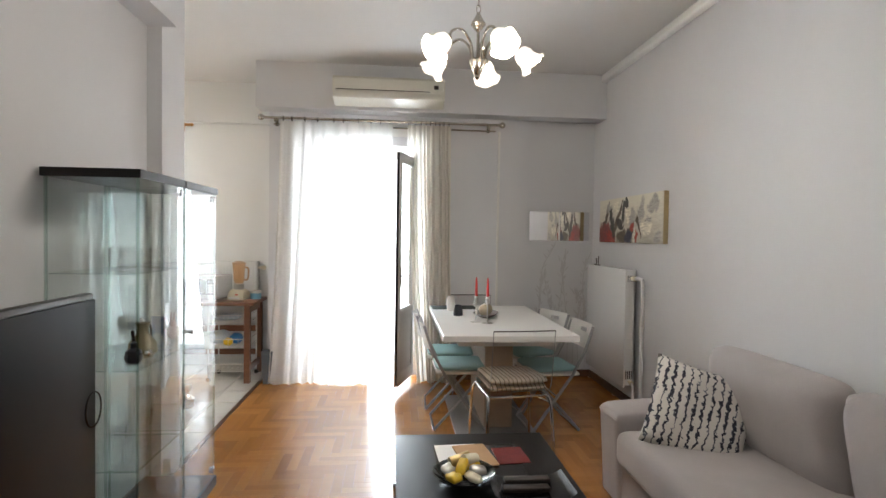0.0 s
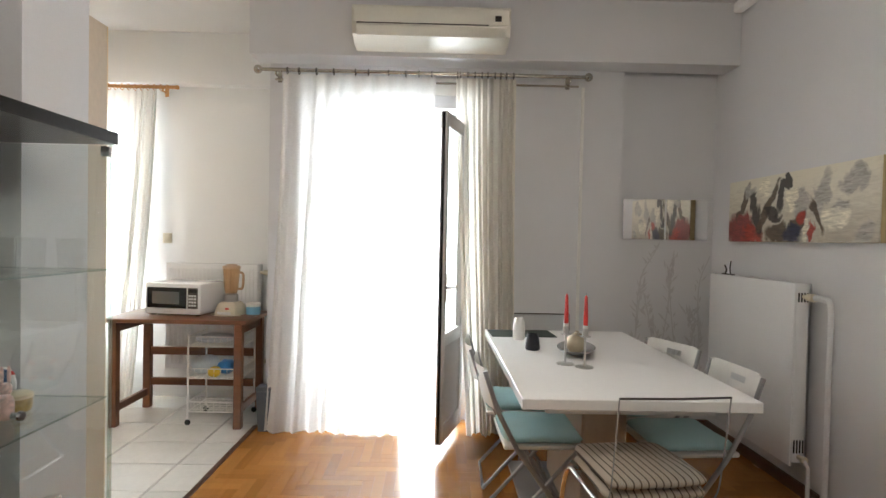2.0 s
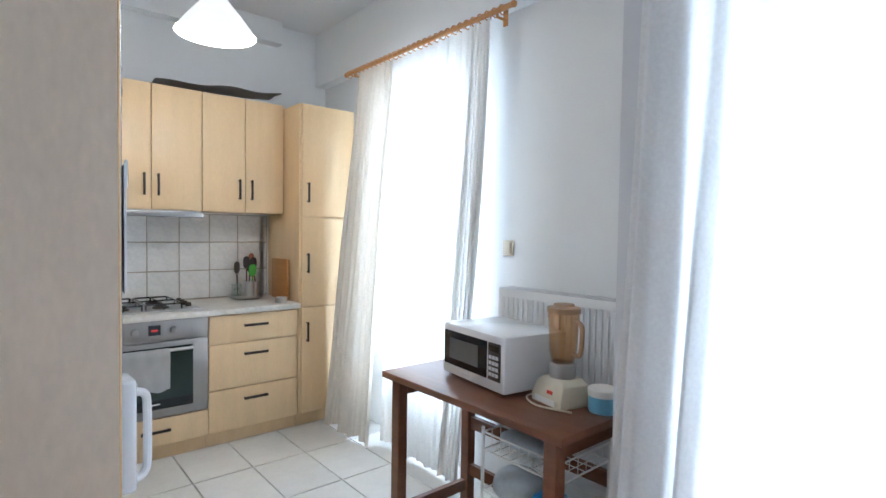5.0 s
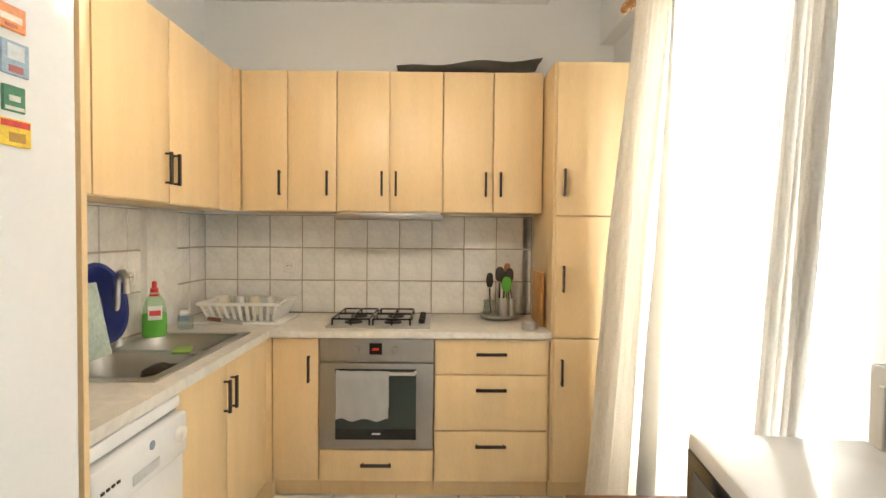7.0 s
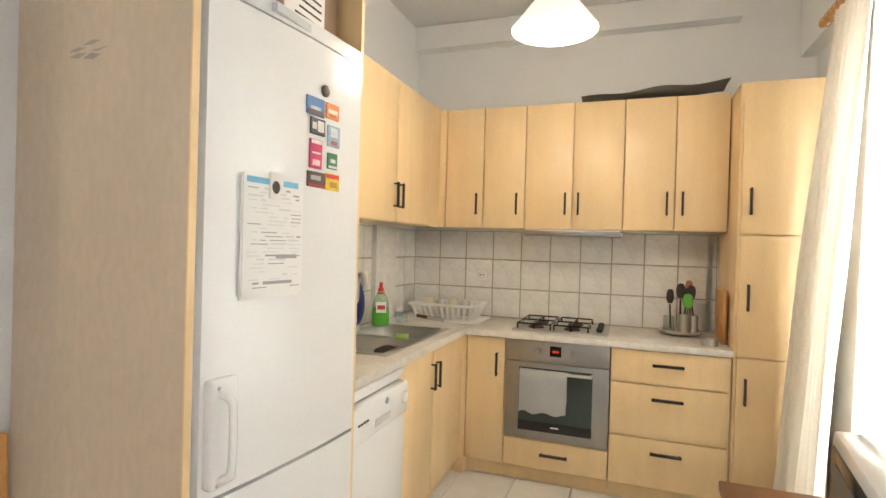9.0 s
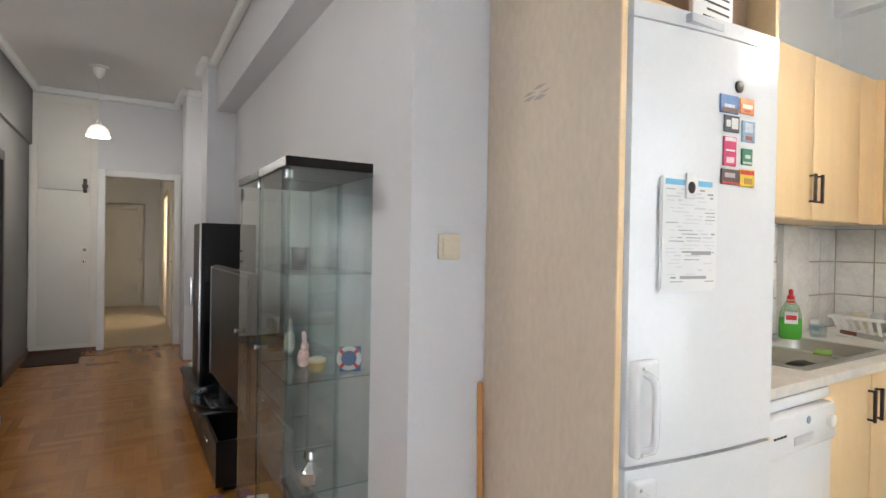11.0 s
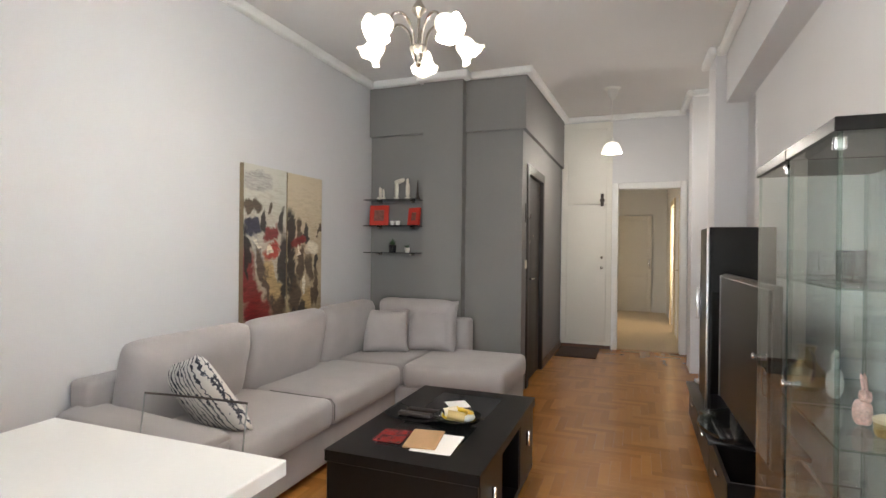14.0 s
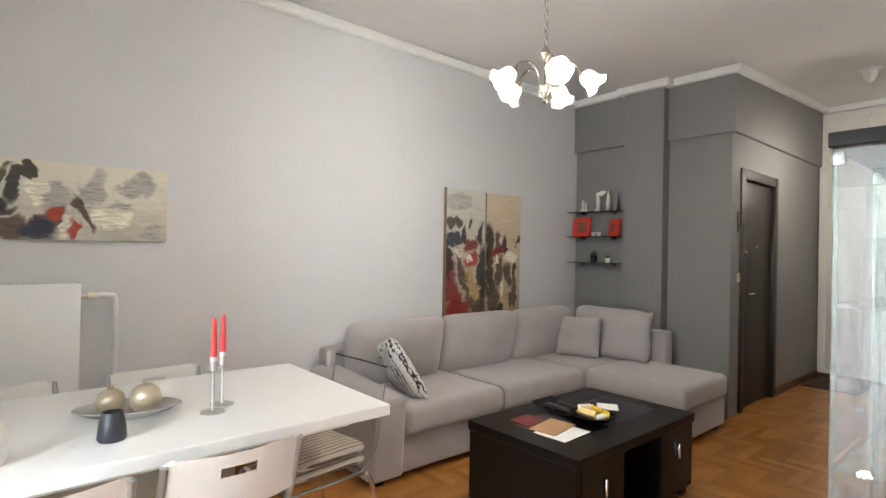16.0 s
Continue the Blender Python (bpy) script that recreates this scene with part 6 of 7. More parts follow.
unit_south("sink_cabinet", "birch sink cabinet with two doors", -3.925, -2.985, 0.10, 0.70, 0.57, 3.88, [(-3.86, -3.42, 0.10, 0.86, -3.455, 0.72), (-3.42, -2.985, 0.10, 0.86, -3.385, 0.72)], True)
unit_south("wall_cabinet", "birch wall cabinet with two doors over the sink", -4.01, -2.995, 1.53, 2.33, 0.305, 3.60, [(-4.01, -3.50, 1.53, 2.33, -3.535, 1.68), (-3.50, -2.995, 1.53, 2.33, -3.465, 1.68)])
unit_south("wall_cabinet", "birch wall cabinet beside the fridge", -2.993, -2.46, 1.53, 2.33, 0.305, 3.60, [(-2.993, -2.46, 1.53, 2.33, 0, 0)])
solid("corner_filler", boxes((-4.195, -4.012, 3.30, 3.598, 1.53, 2.33), (-4.22, -4.19, 3.598, 3.64, 1.53, 2.33)), BIRCH, "birch corner filler between wall cabinets", "cabinet")

solid("base_corner_filler", boxes((-3.955, -3.926, 3.845, 3.904, 0.10, 0.86), (-3.926, -3.862, 3.845, 3.876, 0.10, 0.86), (-4.02, -3.93, 3.80, 3.905, 0.0, 0.095)), BIRCH, "birch filler strip in the cabinet corner", "cabinet")
wt = thing("worktop", "L-shaped marbled laminate worktop", "worktop")
part("west_run", boxes((-4.52, -3.905, 3.90, 5.364, 0.863, 0.90), bevel=0.006), COUNTER, wt)
part("south_run", boxes((-2.99, -2.42, 3.295, 3.90, 0.863, 0.90), (-4.52, -3.80, 3.295, 3.90, 0.863, 0.90), (-3.80, -2.99, 3.295, 3.37, 0.863, 0.90), (-3.80, -2.99, 3.80, 3.90, 0.863, 0.90)), COUNTER, wt)
sink = thing("kitchen_sink", "inset steel double-bowl sink", "sink")
part("rim", boxes((-3.83, -2.96, 3.345, 3.38, 0.9, 0.905), (-3.83, -2.96, 3.785, 3.825, 0.9, 0.905), (-3.83, -3.79, 3.38, 3.785, 0.9, 0.905), (-3.0, -2.96, 3.38, 3.785, 0.9, 0.905), (-3.42, -3.36, 3.38, 3.785, 0.895, 0.905)), STEEL, sink)
for a, b in ((-3.79, -3.42), (-3.36, -3.0)):
    bm = bmesh.new()
    rings = []
    for k, (ins, z) in enumerate(((0, 0.903), (0.006, 0.88), (0.012, 0.80), (0.05, 0.765))):
        x0, x1, y0, y1, r = a + ins, b - ins, 3.38 + ins, 3.785 - ins, 0.07
        pts = []
        for cx, cy, st_ in ((x1 - r, y1 - r, 0), (x0 + r, y1 - r, 90), (x0 + r, y0 + r, 180), (x1 - r, y0 + r, 270)):
            pts += [(cx + r * math.cos(radians(st_ + q)), cy + r * math.sin(radians(st_ + q)), z) for q in (0, 30, 60, 90)]
        rings.append(ring(bm, Matrix(), pts))
    skin(bm, rings, caps=False)
    bm.faces.new(rings[-1])
    part("bowl", bm, STEEL, sink)
tap = thing("kitchen_tap", "brushed steel kitchen mixer tap", "tap", (-3.50, 3.366, 0.905), -42)
part("spout", tube(bmesh.new(), arc([(0, 0, 0), (0, 0, 0.24), (0, 0.025, 0.31), (0, 0.085, 0.325), (0, 0.125, 0.28), (0, 0.13, 0.24)]), 0.014, 12), STEEL, tap)
part("base", lathe(bmesh.new(), [(0.028, 0), (0.026, 0.02), (0.016, 0.04)]), STEEL, tap)
part("spray_head", tube(bmesh.new(), [(0.02, 0.03, 0.06), (0.16, 0.10, 0.055)], 0.018, 12), HANDLE, tap, "dark rubber spray nozzle")

# backsplash pieces share one mesh
def tile_mesh(name, sx, sy, h, mat, bev=0.004):
    bm = boxes((-sx / 2, sx / 2, -sy / 2, sy / 2, 0, h))
    top = [v for v in bm.verts if v.co.z > h / 2]
    for v in top:
        v.co.x *= 1 - 2 * bev / sx
        v.co.y *= 1 - 2 * bev / sy
    return finish(bm, name, mat)


wall_tile = tile_mesh("tile", 0.202, 0.202, 0.007, WALL_TILE)


def cut_tile(sx, sy):
    return tile_mesh("tile", sx, sy, 0.007, WALL_TILE)


for k in range(11):
    for j in range(3):
        y = 3.396 + 0.2045 * k
        if y > 5.34:
            continue
        ob = new("tile", wall_tile)
        ob.parent = wall_kitchen_west
        ob.matrix_world = pose(-4.52, y, 1.006 + 0.2055 * j, 0, 90, 0)
for j in range(3):
    ob = new("tile", cut_tile(0.202, 0.06))
    ob.parent, ob.matrix_world = wall_kitchen_west, pose(-4.52, 5.327, 1.006 + 0.2055 * j, 0, 90, 0)
    for k in range(10):
        ob = new("tile", wall_tile)
        ob.parent, ob.matrix_world = wall_kitchen_south, pose(-4.41 + 0.2045 * k, 3.29, 1.006 + 0.2055 * j, -90, 0, 0)
structure("tile_joint", boxes((-4.5185, -4.517, 3.293, 5.36, 0.9, 1.52), (-4.51, -2.42, 3.2915, 3.293, 0.9, 1.52)), material("brown tile joint", (0.40, 0.33, 0.25), 0.9), "brownish tile joints", "trim")
structure("wall_duct", boxes((-4.10, -3.80, 3.297, 3.33, 0.905, 1.525)), WALL_TILE, "tiled duct corner beside the sink", "trim")
wall_switch("cream wall socket on the tiled backsplash", pose(-4.512, 3.83, 1.20, 0, 0, 90), 0.08, "wall_socket")
wall_switch("cream wall socket over the sink", pose(-3.70, 3.298, 1.19, 0, 0, 180), 0.08, "wall_socket")

# oven
OVEN_STEEL = material("dark brushed oven steel", (0.36, 0.345, 0.325), 0.36, 1.0, vary=0.06, stretch=(1, 30, 1))
ov = thing("oven", "built-in steel oven with a grey tea towel on its handle", "oven")
part("body", boxes((-4.47, -3.945, 4.16, 4.745, 0.275, 0.858)), OVEN_STEEL, ov)
part("control_panel", boxes((-3.945, -3.925, 4.155, 4.75, 0.735, 0.860), bevel=0.002), OVEN_STEEL, ov)
part("display", boxes((-3.925, -3.922, 4.415, 4.480, 0.775, 0.835)), BLACK, ov)
part("display_digits", boxes((-3.922, -3.9212, 4.43, 4.465, 0.797, 0.81)), glowing("red display light", (0.6, 0.03, 0.015), 0.25), ov)
for y in (4.345, 4.55):
    part("knob", lathe(bmesh.new(), [(0.02, 0), (0.019, 0.018), (0.015, 0.02)], m=pose(-3.925, y, 0.80, 0, 90, 0)), OVEN_STEEL, ov)
dr = part("door", boxes((-3.945, -3.922, 4.155, 4.75, 0.275, 0.730), bevel=0.003), OVEN_STEEL, ov)
part("window", boxes((-3.922, -3.918, 4.238, 4.660, 0.328, 0.700)), material("dark oven glass", (0.035, 0.05, 0.045), 0.05, vary=0, bump=0), dr, "dark glass oven window")
part("window_band", boxes((-3.918, -3.9172, 4.238, 4.660, 0.330, 0.385)), BLACK, dr, "black lower band of the window")
part("brand_mark", boxes((-3.9172, -3.9166, 4.43, 4.475, 0.355, 0.363)), PLASTIC, dr)
part("handle", tube(bmesh.new(), [(-3.922, 4.25, 0.685), (-3.885, 4.25, 0.685), (-3.885, 4.655, 0.685), (-3.922, 4.655, 0.685)], 0.010), STEEL, dr)
TOWEL = material("grey terry cloth", (0.38, 0.38, 0.38), 0.95, vary=0.12, grain=240, bump=0.1)
bm = bmesh.new()
rows = []
for z, x in ((0.45, -3.866), (0.55, -3.868), (0.65, -3.866), (0.69, -3.87), (0.699, -3.885), (0.69, -3.9), (0.6, -3.903), (0.5, -3.904)):
    rows.append([bm.verts.new((x + 0.004 * math.sin(k * 1.3 + z * 20), 4.25 + 0.27 * k / 16, z + 0.008 * math.sin(k * 0.9) * (z < 0.5))) for k in range(17)])
skin(bm, rows, closed=False, caps=False)
bmesh.ops.solidify(bm, geom=list(bm.faces), thickness=0.004)
solid("tea_towel", bm, TOWEL, "grey tea towel hanging on the oven handle", "towel", smooth=60)

hob = thing("gas_hob", "steel gas hob with black pan supports", "hob")
part("plate", boxes((-4.44, -3.985, 4.17, 4.73, 0.90, 0.912), bevel=0.004), STEEL, hob)
for y in (4.30, 4.52):
    for x in (-4.32, -4.11):
        part("burner", lathe(bmesh.new(), [(0.05, 0.912), (0.045, 0.922), (0.035, 0.924), (0.03, 0.932), (0.002, 0.933)], at=(x, y, 0)), HANDLE, hob)
    bm = bmesh.new()
    y0, y1, x0, x1 = y - 0.10, y + 0.10, -4.41, -4.02
    for p in ([(x0, y0), (x1, y0)], [(x0, y1), (x1, y1)], [(x0, y), (x1, y)], [(x0, y0), (x0, y1)], [(x1, y0), (x1, y1)], [(-4.21, y0), (-4.21, y1)]):
        tube(bm, [(*p[0], 0.912), (*p[0], 0.945), (*p[1], 0.945), (*p[1], 0.912)], 0.005, 6)
    part("pan_support", bm, BLACK, hob)
for x in (-4.34, -4.26, -4.18, -4.10):
    part("knob", lathe(bmesh.new(), [(0.018, 0.912), (0.016, 0.935), (0.010, 0.938)], at=(x, 4.68, 0)), HANDLE, hob)

# on the worktop
rack = thing("dish_rack", "white plastic dish rack with cups on a tray", "dish rack", (-4.25, 3.68, 0.90))
part("tray", boxes((-0.17, 0.17, -0.30, 0.24, 0, 0.012), bevel=0.004), PLASTIC, rack)
part("rim", boxes((-0.165, -0.148, -0.245, 0.225, 0.10, 0.118), (0.148, 0.165, -0.245, 0.225, 0.10, 0.118), (-0.148, 0.148, -0.245, -0.228, 0.10, 0.118), (-0.148, 0.148, 0.208, 0.225, 0.10, 0.118), bevel=0.003, seg=1), PLASTIC, rack)
part("floor_grid", boxes((-0.115, 0.115, -0.19, 0.17, 0.03, 0.036)), PLASTIC, rack)


def rack_bar(x0, y0, x1, y1, along):
    """A flat upright bar leaning outwards from the basket floor to its rim."""
    bm, hx = bmesh.new(), (0.009, 0.003) if along == "x" else (0.003, 0.009)
    skin(bm, [ring(bm, Matrix(), [(x + hx[0] * p, y + hx[1] * q, z) for p, q in ((-1, -1), (1, -1), (1, 1), (-1, 1))]) for x, y, z in ((x0, y0, 0.012), (x1, y1, 0.102))])
    part("bar", bm, PLASTIC, rack)


for k in range(11):
    y = -0.19 + 0.036 * k
    for q in (-1, 1):
        rack_bar(q * 0.115, y, q * 0.156, y * 1.15, "y")
for k in range(6):
    x = -0.10 + 0.04 * k
    rack_bar(x, -0.195, x * 1.3, -0.236, "x")
    rack_bar(x, 0.175, x * 1.3, 0.216, "x")
for k in range(4):
    solid("cup", lathe(bmesh.new(), [(0.036, 0), (0.038, 0.005), (0.037, 0.08), (0.028, 0.105), (0.002, 0.106)], seg=18), STEEL if k % 2 else CREAM, "upturned mug drying in the rack", "cup", (-4.22, 3.54 + 0.085 * k, 0.936), group="mugs in the dish rack")
soap = thing("soap_bottle", "clear bottle half full of green washing-up liquid with a red cap", "bottle", (-3.70, 3.42, 0.905), -58)
GREENB = material("bright green plastic", (0.10, 0.42, 0.05), 0.2, vary=0.05, bump=0)
for nm, prof, mat_, lab in (("liquid", [(0.030, 0), (0.036, 0.008), (0.037, 0.06), (0.036, 0.105)], GREENB, "bright green liquid"),
                            ("bottle", [(0.036, 0.105), (0.035, 0.125), (0.028, 0.16), (0.015, 0.19), (0.014, 0.20)], glass("pale green clear plastic", (0.72, 0.86, 0.70), 0.05, 0.12), "clear upper bottle")):
    bm = lathe(bmesh.new(), prof, seg=20, caps=nm == "liquid")
    bmesh.ops.scale(bm, vec=(1.45, 0.80, 1.08), verts=bm.verts)
    part(nm, bm, mat_, soap, lab)
part("cap", lathe(bmesh.new(), [(0.018, 0.214), (0.018, 0.232), (0.011, 0.236), (0.011, 0.262), (0.006, 0.267)]), RED, soap, "red pull cap")
part("neck_ring", lathe(bmesh.new(), [(0.021, 0.196), (0.021, 0.204), (0.016, 0.206)]), RED, soap)
part("label", boxes((-0.030, 0.030, 0.0295, 0.0315, 0.085, 0.150), bevel=0.0008, seg=1), PLASTIC, soap, "white label")
part("label_mark", boxes((-0.024, 0.024, 0.0315, 0.0325, 0.105, 0.130), bevel=0.0004, seg=1), RED, soap)
bl = thing("plastic_tub", "dark blue plastic basin leaning on the wall behind the sink", "basin")
bm = lathe(bmesh.new(), [(0.11, 0), (0.155, 0.08), (0.17, 0.085), (0.165, 0.075), (0.115, 0.008), (0.001, 0.006)], seg=28)
part("basin", bm, material("dark blue plastic", (0.015, 0.03, 0.16), 0.35), bl)
bl.matrix_world = pose(-3.36, 3.312, 1.095, -78, 0, 0)
tr2 = solid("chopping_board", boxes((-0.13, 0.13, -0.004, 0.004, 0, 0.24), bevel=0.003, seg=1), material("printed pale green board", (0.45, 0.55, 0.50), 0.3, vary=0.25, scale=12), "pale printed glass chopping board behind the sink", "chopping board")
tr2.matrix_world = pose(-3.22, 3.435, 0.905, 12, 0, 0) @ Matrix.Diagonal((1, 1, 1.25, 1))
solid("scrub_sponge", boxes((-0.06, 0.06, -0.035, 0.035, 0, 0.012), bevel=0.004), material("green scourer", (0.25, 0.42, 0.10), 0.9, bump=0.1), "green scouring sponge on the sink edge", "sponge", (-3.40, 3.70, 0.906), 20)
solid("saucepan_lid", pillow(bmesh.new(), 0.16, 0.15, 0.07, 2.4, 0, 20, 8, pose(0, 0, 0.035)), HANDLE, "dark round pan in the sink", "pan", (-3.32, 3.66, 0.80))
solid("plastic_bottle", lathe(bmesh.new(), [(0.04, 0), (0.06, 0.02), (0.065, 0.09), (0.05, 0.15), (0.02, 0.17)]), material("smoky grey plastic", (0.12, 0.12, 0.12), 0.3), "smoky grey container beside the sink", "container", (-2.62, 3.55, 0.90))
cr2 = thing("small_carton", "small white and blue packet beside the dish rack", "box", (-4.111, 3.357, 0.90), 30)
part("carton", boxes((-0.03, 0.03, -0.02, 0.02, 0, 0.075), bevel=0.002, seg=1), PLASTIC, cr2)
part("print", boxes((-0.031, 0.031, -0.021, 0.021, 0.015, 0.045)), material("pale blue packet print", (0.25, 0.38, 0.60), 0.6), cr2)
kn = thing("kitchen_knife", "steel knife with a wooden handle across the rack tray", "knife", (-4.030, 3.600, 0.918), 62)
part("blade", boxes((-0.005, 0.16, -0.0008, 0.0008, 0, 0.026), bevel=0.0005, seg=1), STEEL, kn)
part("handle", boxes((-0.11, -0.005, -0.008, 0.008, 0.002, 0.024), bevel=0.005), WALNUT, kn)
solid("glass_jar", lathe(bmesh.new(), [(0.035, 0), (0.04, 0.01), (0.04, 0.07), (0.037, 0.07), (0.036, 0.008)]), GLASS, "small clear jar behind the sink", "jar", (-3.92, 3.46, 0.905))
ut = thing("utensil_caddy", "wire caddy with steel and plastic cooking utensils", "utensil holder", (-4.36, 5.14, 0.90))
part("saucer", lathe(bmesh.new(), [(0.08, 0), (0.115, 0.012), (0.12, 0.03), (0.115, 0.03), (0.105, 0.014), (0.001, 0.008)], seg=24), STEEL, ut)
for dx, dy, r, h, mt in ((-0.02, -0.06, 0.035, 0.11, GLASS), (0.02, 0.02, 0.035, 0.13, STEEL), (-0.02, 0.075, 0.03, 0.12, STEEL)):
    part("pot", lathe(bmesh.new(), [(r, 0.014), (r, h), (r - 0.003, h), (r - 0.003, 0.02)], at=(dx, dy, 0), seg=18), mt, ut)
rnd = random.Random(12)
for dx, dy, mt, h, hw in ((0.02, 0.0, HANDLE, 0.27, 0.026), (0.03, 0.03, GREENB, 0.21, 0.03), (0.0, 0.02, HANDLE, 0.24, 0.022), (-0.02, 0.07, material("red-brown spatula", (0.35, 0.12, 0.05), 0.5), 0.29, 0.022), (-0.01, 0.09, HANDLE, 0.26, 0.026), (-0.02, -0.05, HANDLE, 0.23, 0.022)):
    lean = rnd.uniform(-0.03, 0.03)
    bm = tube(bmesh.new(), [(dx, dy, 0.03), (dx, dy + lean, h - 0.05)], 0.005, 6)
    pillow(bm, 0.012, hw * 2, 0.09, 2.6, 0, 12, 6, pose(dx, dy + lean, h))
    part("utensil", bm, mt, ut)
solid("cutting_board", boxes((-0.14, 0.14, -0.009, 0.009, 0, 0.30), bevel=0.004), PINE, "orange-brown wooden board leaning on the tall cabinet", "chopping board", (-4.22, 5.345, 0.90))
solid("tin_can", lathe(bmesh.new(), [(0.04, 0), (0.041, 0.003), (0.041, 0.04), (0.037, 0.04), (0.036, 0.03), (0.001, 0.03)]), STEEL, "low round metal tin on the worktop", "tin", (-4.0, 5.26, 0.90))
bm = bmesh.new()
rows = [[bm.verts.new((-4.5 + 0.27 * i / 8, 4.52 + 0.84 * k / 20, 2.332 + 0.036 + 0.05 * (k / 20) + 0.006 * math.sin(k * 0.7) + 0.004 * math.sin(i * 1.1 + k * 0.5))) for i in range(9)] for k in range(21)]
skin(bm, rows, closed=False, caps=False)
bmesh.ops.solidify(bm, geom=list(bm.faces), thickness=0.03)
solid("folded_blanket", bm, material("dark grey rib rubber", (0.30, 0.29, 0.28), 0.8, bump=0.06), "grey folded mat on top of the wall cabinets", "mat", smooth=60)

# dishwasher
dw = thing("dishwasher", "slim white dishwasher under the worktop", "dishwasher")
part("body", boxes((-2.975, -2.49, 3.33, 3.87, 0.05, 0.855)), ENAMEL, dw)
part("top_cover", boxes((-2.98, -2.485, 3.80, 3.90, 0.815, 0.858), bevel=0.008), ENAMEL, dw)
d = part("door", boxes((-2.978, -2.487, 3.87, 3.91, 0.10, 0.66), bevel=0.006), ENAMEL, dw)
bm = boxes((-2.978, -2.487, 3.87, 3.925, 0.665, 0.805), bevel=0.01)
part("control_panel", bm, ENAMEL, dw)
part("dial", lathe(bmesh.new(), [(0.024, 0), (0.022, 0.016), (0.018, 0.018)], m=pose(-2.92, 3.925, 0.745, -90, 0, 0)), PLASTIC, dw)
part("grip", boxes((-2.80, -2.66, 3.918, 3.928, 0.69, 0.722), bevel=0.004), material("pale grey plastic", (0.5, 0.51, 0.52), 0.4), dw)
for k in range(4):
    part("button", boxes((-2.60 + 0.022 * k, -2.588 + 0.022 * k, 3.925, 3.929, 0.735, 0.742)), HANDLE, dw)
part("logo", lathe(bmesh.new(), [(0.014, 0), (0.014, 0.002)], m=pose(-2.76, 3.925, 0.77, -90, 0, 0)), material("blue-grey print", (0.2, 0.25, 0.35), 0.5), dw)

# fridge with its housing
fp = thing("fridge_side_panel", "worn beige wood laminate panel beside the fridge", "panel")
part("board", boxes((-1.73, -1.71, 3.375, 3.937, 0.0, 2.34), bevel=0.001, seg=1), PANEL, fp)
part("edge_band", boxes((-1.731, -1.709, 3.937, 3.942, 0.0, 2.34), bevel=0.001, seg=1), BIRCH, fp, "pale edge banding")
scuff = thing("paint_scuff", "small peeled scuff on the wood panel", "scuff")
rnd = random.Random(3)
bm = bmesh.new()
for k in range(6):
    y, z = 3.62 + rnd.uniform(-0.06, 0.06), 1.845 + rnd.uniform(-0.02, 0.02)
    v = [bm.verts.new((-1.7095, y + a, z + b)) for a, b in ((-0.03, -0.002), (0.0, -0.008 * rnd.random()), (0.03, 0.004), (0.0, 0.012 * rnd.random()))]
    bm.faces.new(v)
part("flake", bm, material("grey filler", (0.42, 0.37, 0.32), 0.8), scuff)
fh = thing("fridge_housing", "birch housing with an open shelf above the fridge", "cabinet")
part("side_panel", boxes((-2.455, -2.435, 3.30, 3.945, 0.0, 2.34), bevel=0.001, seg=1), BIRCH, fh)
part("top_panel", boxes((-2.435, -1.73, 3.30, 3.93, 2.32, 2.34), bevel=0.001, seg=1), BIRCH, fh)
part("shelf", boxes((-2.435, -1.73, 3.30, 3.93, 2.03, 2.048), bevel=0.001, seg=1), BIRCH, fh)
part("back_panel", boxes((-2.435, -1.73, 3.295, 3.31, 2.048, 2.32)), BIRCH, fh)
cb = thing("cardboard_box", "printed cardboard box on the shelf above the fridge", "box")
part("carton", boxes((-2.42, -2.10, 3.5, 3.86, 2.048, 2.27), bevel=0.003, seg=1), material("brown carton", (0.30, 0.20, 0.13), 0.8), cb)
part("label", boxes((-2.33, -2.12, 3.86, 3.863, 2.06, 2.24)), PAPER, cb)
for k in range(6):
    part("text_line", boxes((-2.31, -2.15 - 0.02 * (k % 3), 3.863, 3.8645, 2.08 + 0.024 * k, 2.086 + 0.024 * k)), HANDLE, cb)

fg = thing("fridge_freezer", "tall white fridge freezer with magnets and papers on its door", "fridge")


def bowed(x0, x1, y0, edge, bulge, z0, z1, n=14, lip=0.0):
    """A door with a gently bowed front; its lower rim follows the bow by lip."""
    bm = bmesh.new()
    rings = []
    for k in range(n + 1):
        u = k / n
        y = edge - 0.066 * u + bulge * (1 - (2 * u - 1) ** 2)
        x = x0 + (x1 - x0) * u
        rings.append([bm.verts.new(p) for p in ((x, y0, z0), (x, y, z0), (x, y, z1), (x, y0, z1))])
    skin(bm, rings)
    bmesh.ops.bevel(bm, geom=[e for e in bm.edges if e.calc_face_angle(0) > 1.0], offset=0.008, segments=3, profile=0.5, affect="EDGES")
    return bm


FX0, FX1 = -2.32, -1.748
part("body", boxes((FX0, FX1, 3.34, 3.885, 0.03, 2.015), bevel=0.004), ENAMEL, fg)
upper = part("upper_door", bowed(FX0, FX1, 3.89, 4.012, 0.012, 0.815, 1.968), ENAMEL, fg, "white fridge door")
lower = part("lower_door", bowed(FX0, FX1, 3.89, 4.012, 0.012, 0.05, 0.805), ENAMEL, fg, "white freezer door")
part("control_strip", bowed(FX0, FX1, 3.89, 4.012, 0.012, 1.973, 2.015), ENAMEL, fg)
part("brand_plate", boxes((-2.10, -1.92, 3.97, 3.9945, 1.983, 2.006), bevel=0.001, seg=1), material("pale grey print", (0.55, 0.57, 0.6), 0.4), fg)
